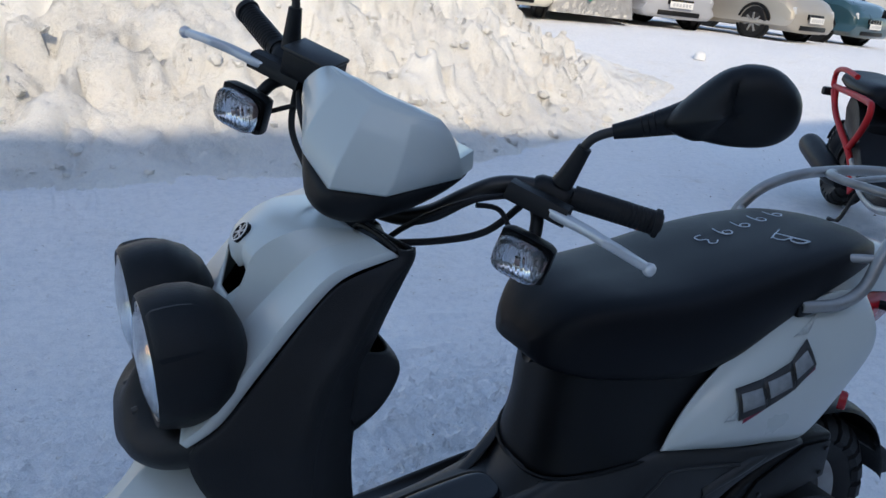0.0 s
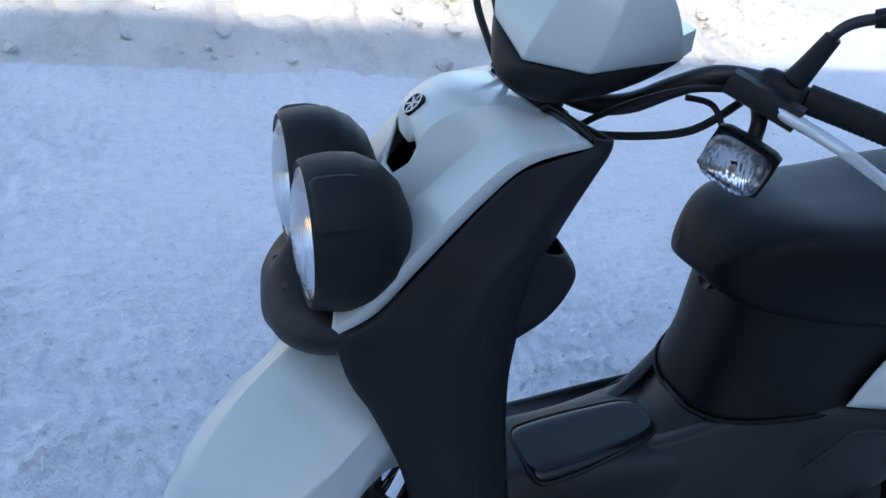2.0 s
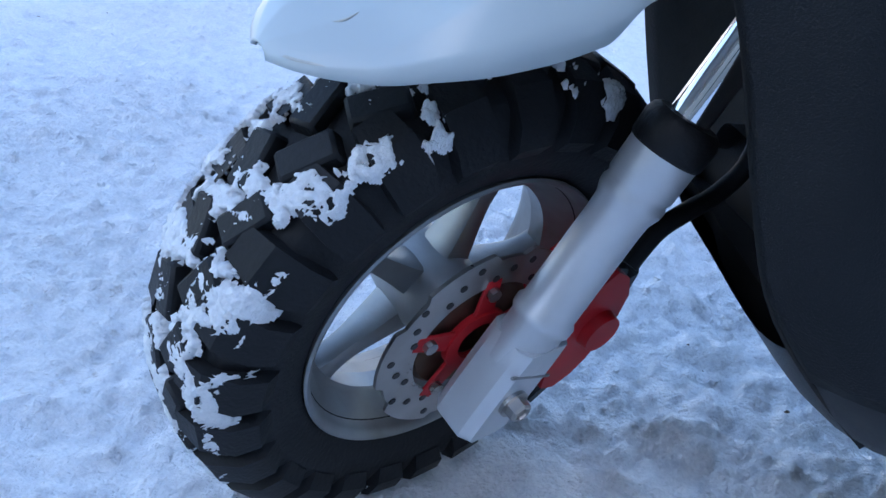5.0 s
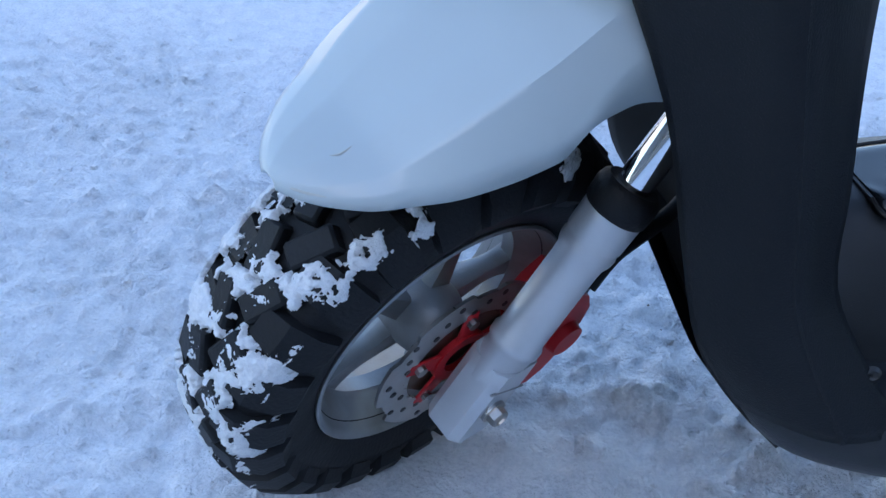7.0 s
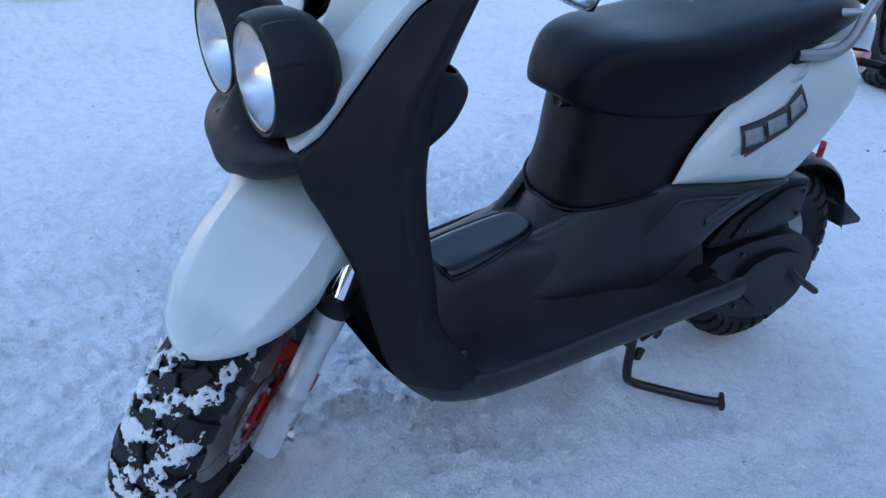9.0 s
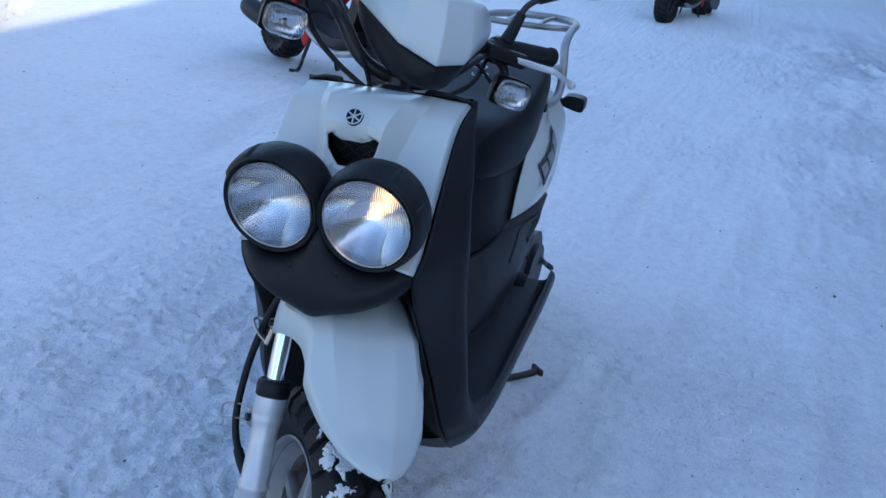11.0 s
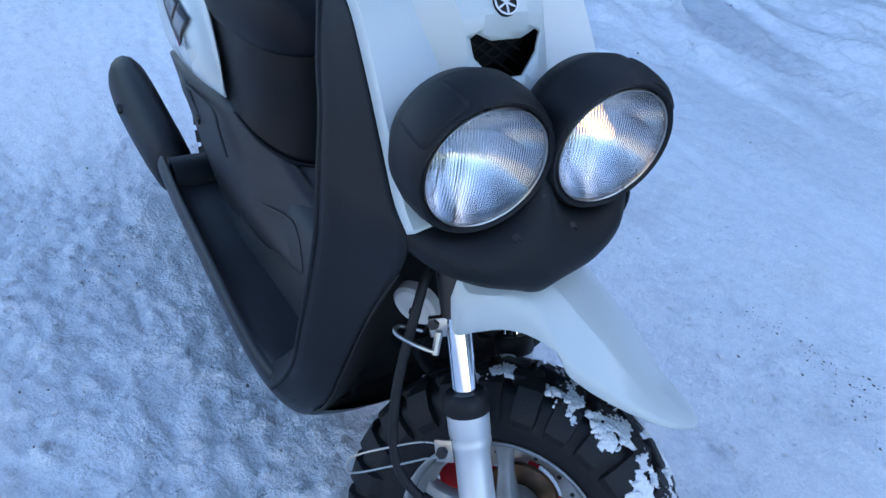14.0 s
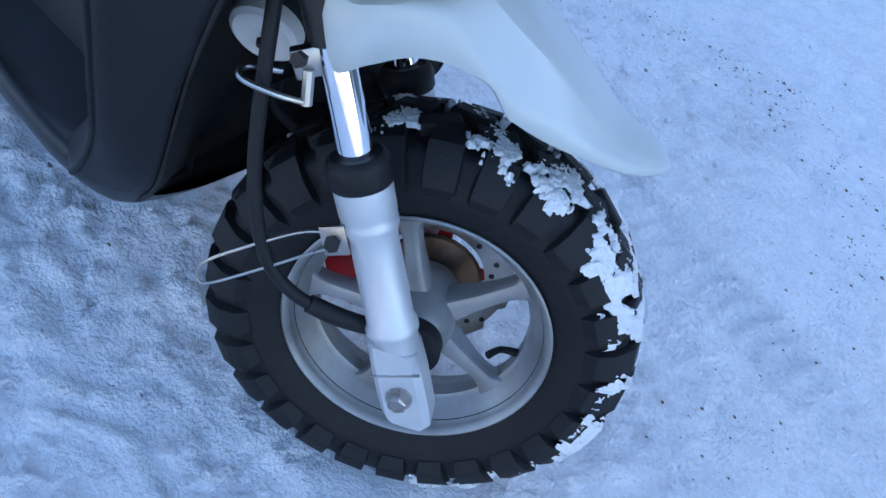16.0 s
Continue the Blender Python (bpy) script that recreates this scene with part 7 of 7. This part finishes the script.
def car(name, label, paint, at, heading, L=4.2, W=1.7, H=1.45, hood=0.95, hood_len=1.05, cab=(1.0, 1.7, 3.3, 4.0), wheel_r=0.31, plate=True, lamps=LAMPGLASS, boxy=False):
    """A car that faces -x, its nose at x = 0."""
    c = thing(name, label, "car", "parked cars")
    w = W / 2
    rows = []
    nose = 0.62 * hood if not boxy else 0.9 * hood
    for x, hz, k in ((0.0, nose, 0.80), (0.06, nose + 0.08, 0.90), (0.35, hood * 0.93, 0.97), (hood_len, hood, 1.0), (L * 0.5, hood + 0.03, 1.0), (L - 0.6, hood + 0.03, 0.98), (L - 0.08, hood, 0.92), (L, hood * 0.85, 0.84)):
        b = 0.22 if 0.05 < x < L - 0.05 else 0.32
        rows.append([(x, -w * k * 0.94, b), (x, -w * k, b + 0.2), (x, -w * k, hz * 0.72), (x, -w * k * 0.92, hz), (x, 0, hz + 0.02), (x, w * k * 0.92, hz), (x, w * k, hz * 0.72), (x, w * k, b + 0.2), (x, w * k * 0.94, b)])
    bevelled(part("body", loft(rows, 3, 2, closed=True, caps=True), paint, c, smooth=50), 0.02, 2, 40)
    a, b0, b1, d = cab
    base = [(a, w * 0.86), (d, w * 0.82)]
    top = [(b0, w * 0.70), (b1, w * 0.68)]
    lo, hi = hood - 0.02, H

    def corner(k, s, u, v, out):
        """A point on the greenhouse's side k: 0 front, 1 rear, 2 flank; u along it, v up it."""
        if k < 2:
            p = Vector((base[k][0], base[k][1] * u, lo)).lerp(Vector((top[k][0], top[k][1] * u, hi)), v)
            return p + Vector((-out if k == 0 else out, 0, out * 0.6))
        p = Vector((base[0][0] + (base[1][0] - base[0][0]) * u, s * (base[0][1] + (base[1][1] - base[0][1]) * u), lo))
        q = Vector((top[0][0] + (top[1][0] - top[0][0]) * u, s * (top[0][1] + (top[1][1] - top[0][1]) * u), hi))
        return p.lerp(q, v) + Vector((0, s * out, out * 0.3))

    green = loft([[(base[0][0], y * base[0][1], lo), (top[0][0], y * top[0][1], hi - 0.01), (top[0][0] + 0.15, y * top[0][1], hi + 0.02 * (1 - abs(y))), (top[1][0] - 0.15, y * top[1][1], hi + 0.02 * (1 - abs(y))), (top[1][0], y * top[1][1], hi - 0.01), (base[1][0], y * base[1][1], lo)] for y in (-1, -0.96, 0, 0.96, 1)], 1, 1)
    caps = [bmesh.ops.contextual_create(green, geom=[e for e in green.edges if e.is_boundary and all(v.co.y * s > 0.3 for v in e.verts)]) for s in (-1, 1)]
    bevelled(part("cabin", green, paint, c, smooth=30), 0.03, 3)
    for k, s, u0, u1, v0, v1, nm in ((0, 1, -0.90, 0.90, 0.06, 0.90, "windscreen"), (1, 1, -0.88, 0.88, 0.1, 0.88, "rear_window"), (2, -1, 0.08, 0.47, 0.10, 0.88, "side_window"), (2, -1, 0.51, 0.90, 0.10, 0.88, "side_window"), (2, 1, 0.08, 0.47, 0.10, 0.88, "side_window"), (2, 1, 0.51, 0.90, 0.10, 0.88, "side_window")):
        bm = bmesh.new()
        vs = [bm.verts.new(corner(k, s, u, v, o)) for o in (0.004, 0.010) for u, v in ((u0, v0), (u1, v0), (u1, v1), (u0, v1))]
        for f in ((0, 1, 2, 3), (7, 6, 5, 4), (0, 4, 5, 1), (1, 5, 6, 2), (2, 6, 7, 3), (3, 7, 4, 0)):
            bm.faces.new([vs[i] for i in f])
        part(nm, bm, CARGLASS, c)
    for s in (-1, 1):
        for x in (0.78, L - 0.78):
            wh = part("wheel", lathe([(-0.10, 0.0), (-0.10, wheel_r * 0.62), (0.0, wheel_r * 0.66), (0.1, wheel_r * 0.62), (0.1, 0.0)], (x, s * (w - 0.08), wheel_r), (0, 1, 0), 24), BARK, c)
            part("tyre", lathe([(-0.10, wheel_r * 0.62), (-0.11, wheel_r * 0.9), (-0.07, wheel_r), (0.07, wheel_r), (0.11, wheel_r * 0.9), (0.10, wheel_r * 0.62)], (x, s * (w - 0.08), wheel_r), (0, 1, 0), 28), RUBBER, wh)
            part("arch", lathe([(-0.02, wheel_r * 1.0), (-0.02, wheel_r * 1.18), (0.03, wheel_r * 1.18), (0.03, wheel_r * 1.0)], (x, s * (w - 0.015), wheel_r + 0.01), (0, 1, 0), 28), BLACK, c)
            for i in range(7):
                sp = block((0.035, 0.03, wheel_r * 0.5), (0, 0, wheel_r * 0.34))
                sp.transform(Matrix.Translation((x, s * (w + 0.025), wheel_r)) @ Matrix.Rotation(2 * math.pi * i / 7, 4, "Y"))
                part("spoke", sp, ALU2, wh)
        part("headlight", block((0.10, 0.34 if not boxy else 0.26, 0.15), (0.10 if not boxy else 0.0, s * w * 0.66, nose + 0.02 if not boxy else 0.66), (0, 20 if not boxy else 0, s * (16 if not boxy else 0)), 0.03), lamps, c)
        part("door_mirror", block((0.10, 0.16, 0.11), (a + 0.35, s * (w + 0.05), hood + 0.08), (0, 0, 0), 0.03), paint, c)
    part("grille", block((0.06, 0.55 if not boxy else 0.75, 0.10 if not boxy else 0.17), (-0.005, 0, nose - 0.06 if not boxy else 0.66), (0, 0, 0), 0.015), BLACK, c)
    for i in range(5):
        part("grille_bar", block((0.02, 0.012, 0.09 if not boxy else 0.16), (-0.04, -0.24 + 0.12 * i if not boxy else -0.3 + 0.15 * i, nose - 0.06 if not boxy else 0.66)), CHROME if not boxy else PLATEWHITE, c)
    part("bumper_slot", block((0.05, W * 0.55, 0.09), (0.005, 0, 0.30), (0, 0, 0), 0.02), BLACK, c)
    if plate:
        pl = part("number_plate", block((0.015, 0.50, 0.115), (-0.06, 0, 0.46 if not boxy else 0.42), (0, 0, 0), 0.004), PLATEWHITE, c)
        part("plate_bars", join(*[block((0.004, 0.045, 0.06), (-0.07, -0.18 + 0.07 * i, 0.46 if not boxy else 0.42)) for i in range(6)]), PRINT, pl)
    c.matrix_world = pose(*at, 0, 0, heading)
    return c


def gz(x, y):
    return float(ground_height(np.array([float(x)]), np.array([float(y)]))[0])


car("hatchback", "silver hatchback with snow under its wheels", CARSILVER, (11.4, 11.65, 0.69), 80, 3.85, 1.68, 1.52, 0.92, 0.85, (0.8, 1.75, 3.3, 3.75), 0.29)
car("sedan", "beige silver sedan parked on snow", CARBEIGE, (13.98, 10.67, 0.69), 100, 4.4, 1.70, 1.44, 0.93, 1.15, (1.1, 1.9, 3.2, 3.9), 0.31)
car("estate_car", "dark teal estate car parked on snow", CARGREEN, (17.0, 11.6, 0.69), 100, 4.5, 1.75, 1.55, 1.0, 1.2, (1.2, 1.9, 4.0, 4.4), 0.33)
car("old_saloon", "old cream saloon with square headlights", CARCREAM, (7.75, 11.9, 0.66), 70, 4.0, 1.62, 1.42, 0.95, 1.2, (1.2, 1.8, 3.0, 3.6), 0.30, boxy=True)
# a car wrapped in a silver sheet
wrap = thing("covered_car", "car wrapped in a silver tarpaulin tied with green cord", "car", "parked cars")
TG = Grid(31)
wr = []
for x, h, w in ((0.0, 0.55, 0.70), (0.05, 0.86, 0.78), (0.5, 0.98, 0.84), (1.1, 1.05, 0.86), (1.7, 1.46, 0.80), (2.9, 1.46, 0.80), (3.6, 1.10, 0.84), (4.0, 0.9, 0.78), (4.05, 0.5, 0.72)):
    wr.append([(x + 0.04 * math.sin(9 * t), w * math.cos(t) * (1.05 if i in (0, 10) else 1), max(0.1, h * (math.sin(t) ** 0.45) if 0 < i < 10 else 0.12)) for i, t in enumerate(np.linspace(0, math.pi, 11))])
part("sheet", loft(wr, 4, 3, caps=True), TARP, wrap, smooth=60)
part("snow_on_sheet", loft([[(x, y, z + 0.06 * (1 - (y / 0.7) ** 2)) for y in (-0.7, -0.35, 0, 0.35, 0.7)] for x, z in ((0.45, 0.98), (1.05, 1.06), (1.65, 1.44), (2.9, 1.46))], 3, 3), TYRESNOW, wrap)
part("cord_knot", lathe([(-0.06, 0.0), (-0.03, 0.05), (0.03, 0.05), (0.06, 0.0)], (-0.06, 0.1, 0.42), (0, 0, 1), 10), GREENCORD, wrap)
part("cord", tube([(-0.04, -0.5, 0.55), (-0.05, 0.1, 0.42), (-0.04, 0.6, 0.58)], 0.015, 8), GREENCORD, wrap)
wrap.matrix_world = pose(9.45, 11.75, 0.68, 0, 0, 74)

FENCE_H = 2.3
fence = thing("sheet_fence", "pale sheet-metal fence with dark posts", "fence")
for i in range(26):
    x0 = 2 + i * 1.6
    b = block((1.69, 0.05, FENCE_H), (0, 0, FENCE_H / 2))
    b.transform(pose(x0, 27 - 0.30 * (x0 - 2), 0.35, 0, 0, -17))
    part("fence_panel", b, FENCE, fence)
    b = block((0.08, 0.08, FENCE_H + 0.1), (0, 0, FENCE_H / 2))
    b.transform(pose(x0 + 0.8, 26.9 - 0.30 * (x0 - 1.2), 0.35, 0, 0, -17))
    part("fence_post", b, BARK, fence)
lump = tagged(part("snow_lump", lathe([(-0.02, 0.0), (0.0, 0.09), (0.08, 0.09), (0.12, 0.05), (0.13, 0.0)], (9.2, 8.6, gz(9.2, 8.6)), (0.1, 0, 1), 10), TYRESNOW), "small white lump of snow on the lane", "snow lump")

hall = thing("blue_hall", "bright blue sheet-metal hall behind the fence", "building")
for i in range(14):
    b = block((2.9, 0.06, 3.2), (0, 0, 1.6))
    b.transform(pose(14 + 2.9 * i, 32 - 0.30 * 2.9 * i, 0.4 + 1.6, 0, 0, -17))
    part("wall_sheet", b, BLUEROOF, hall)
b = block((40, 8, 0.3), (18, 4, 0))
b.transform(pose(14, 32, 5.3, 0, 0, -17))
part("roof", b, BLUEROOF, hall)
b = block((40, 0.3, 1.8), (18, 0.2, 0.9))
b.transform(pose(14, 32, 0.3, 0, 0, -17))
part("plinth", b, PLASTER, hall)
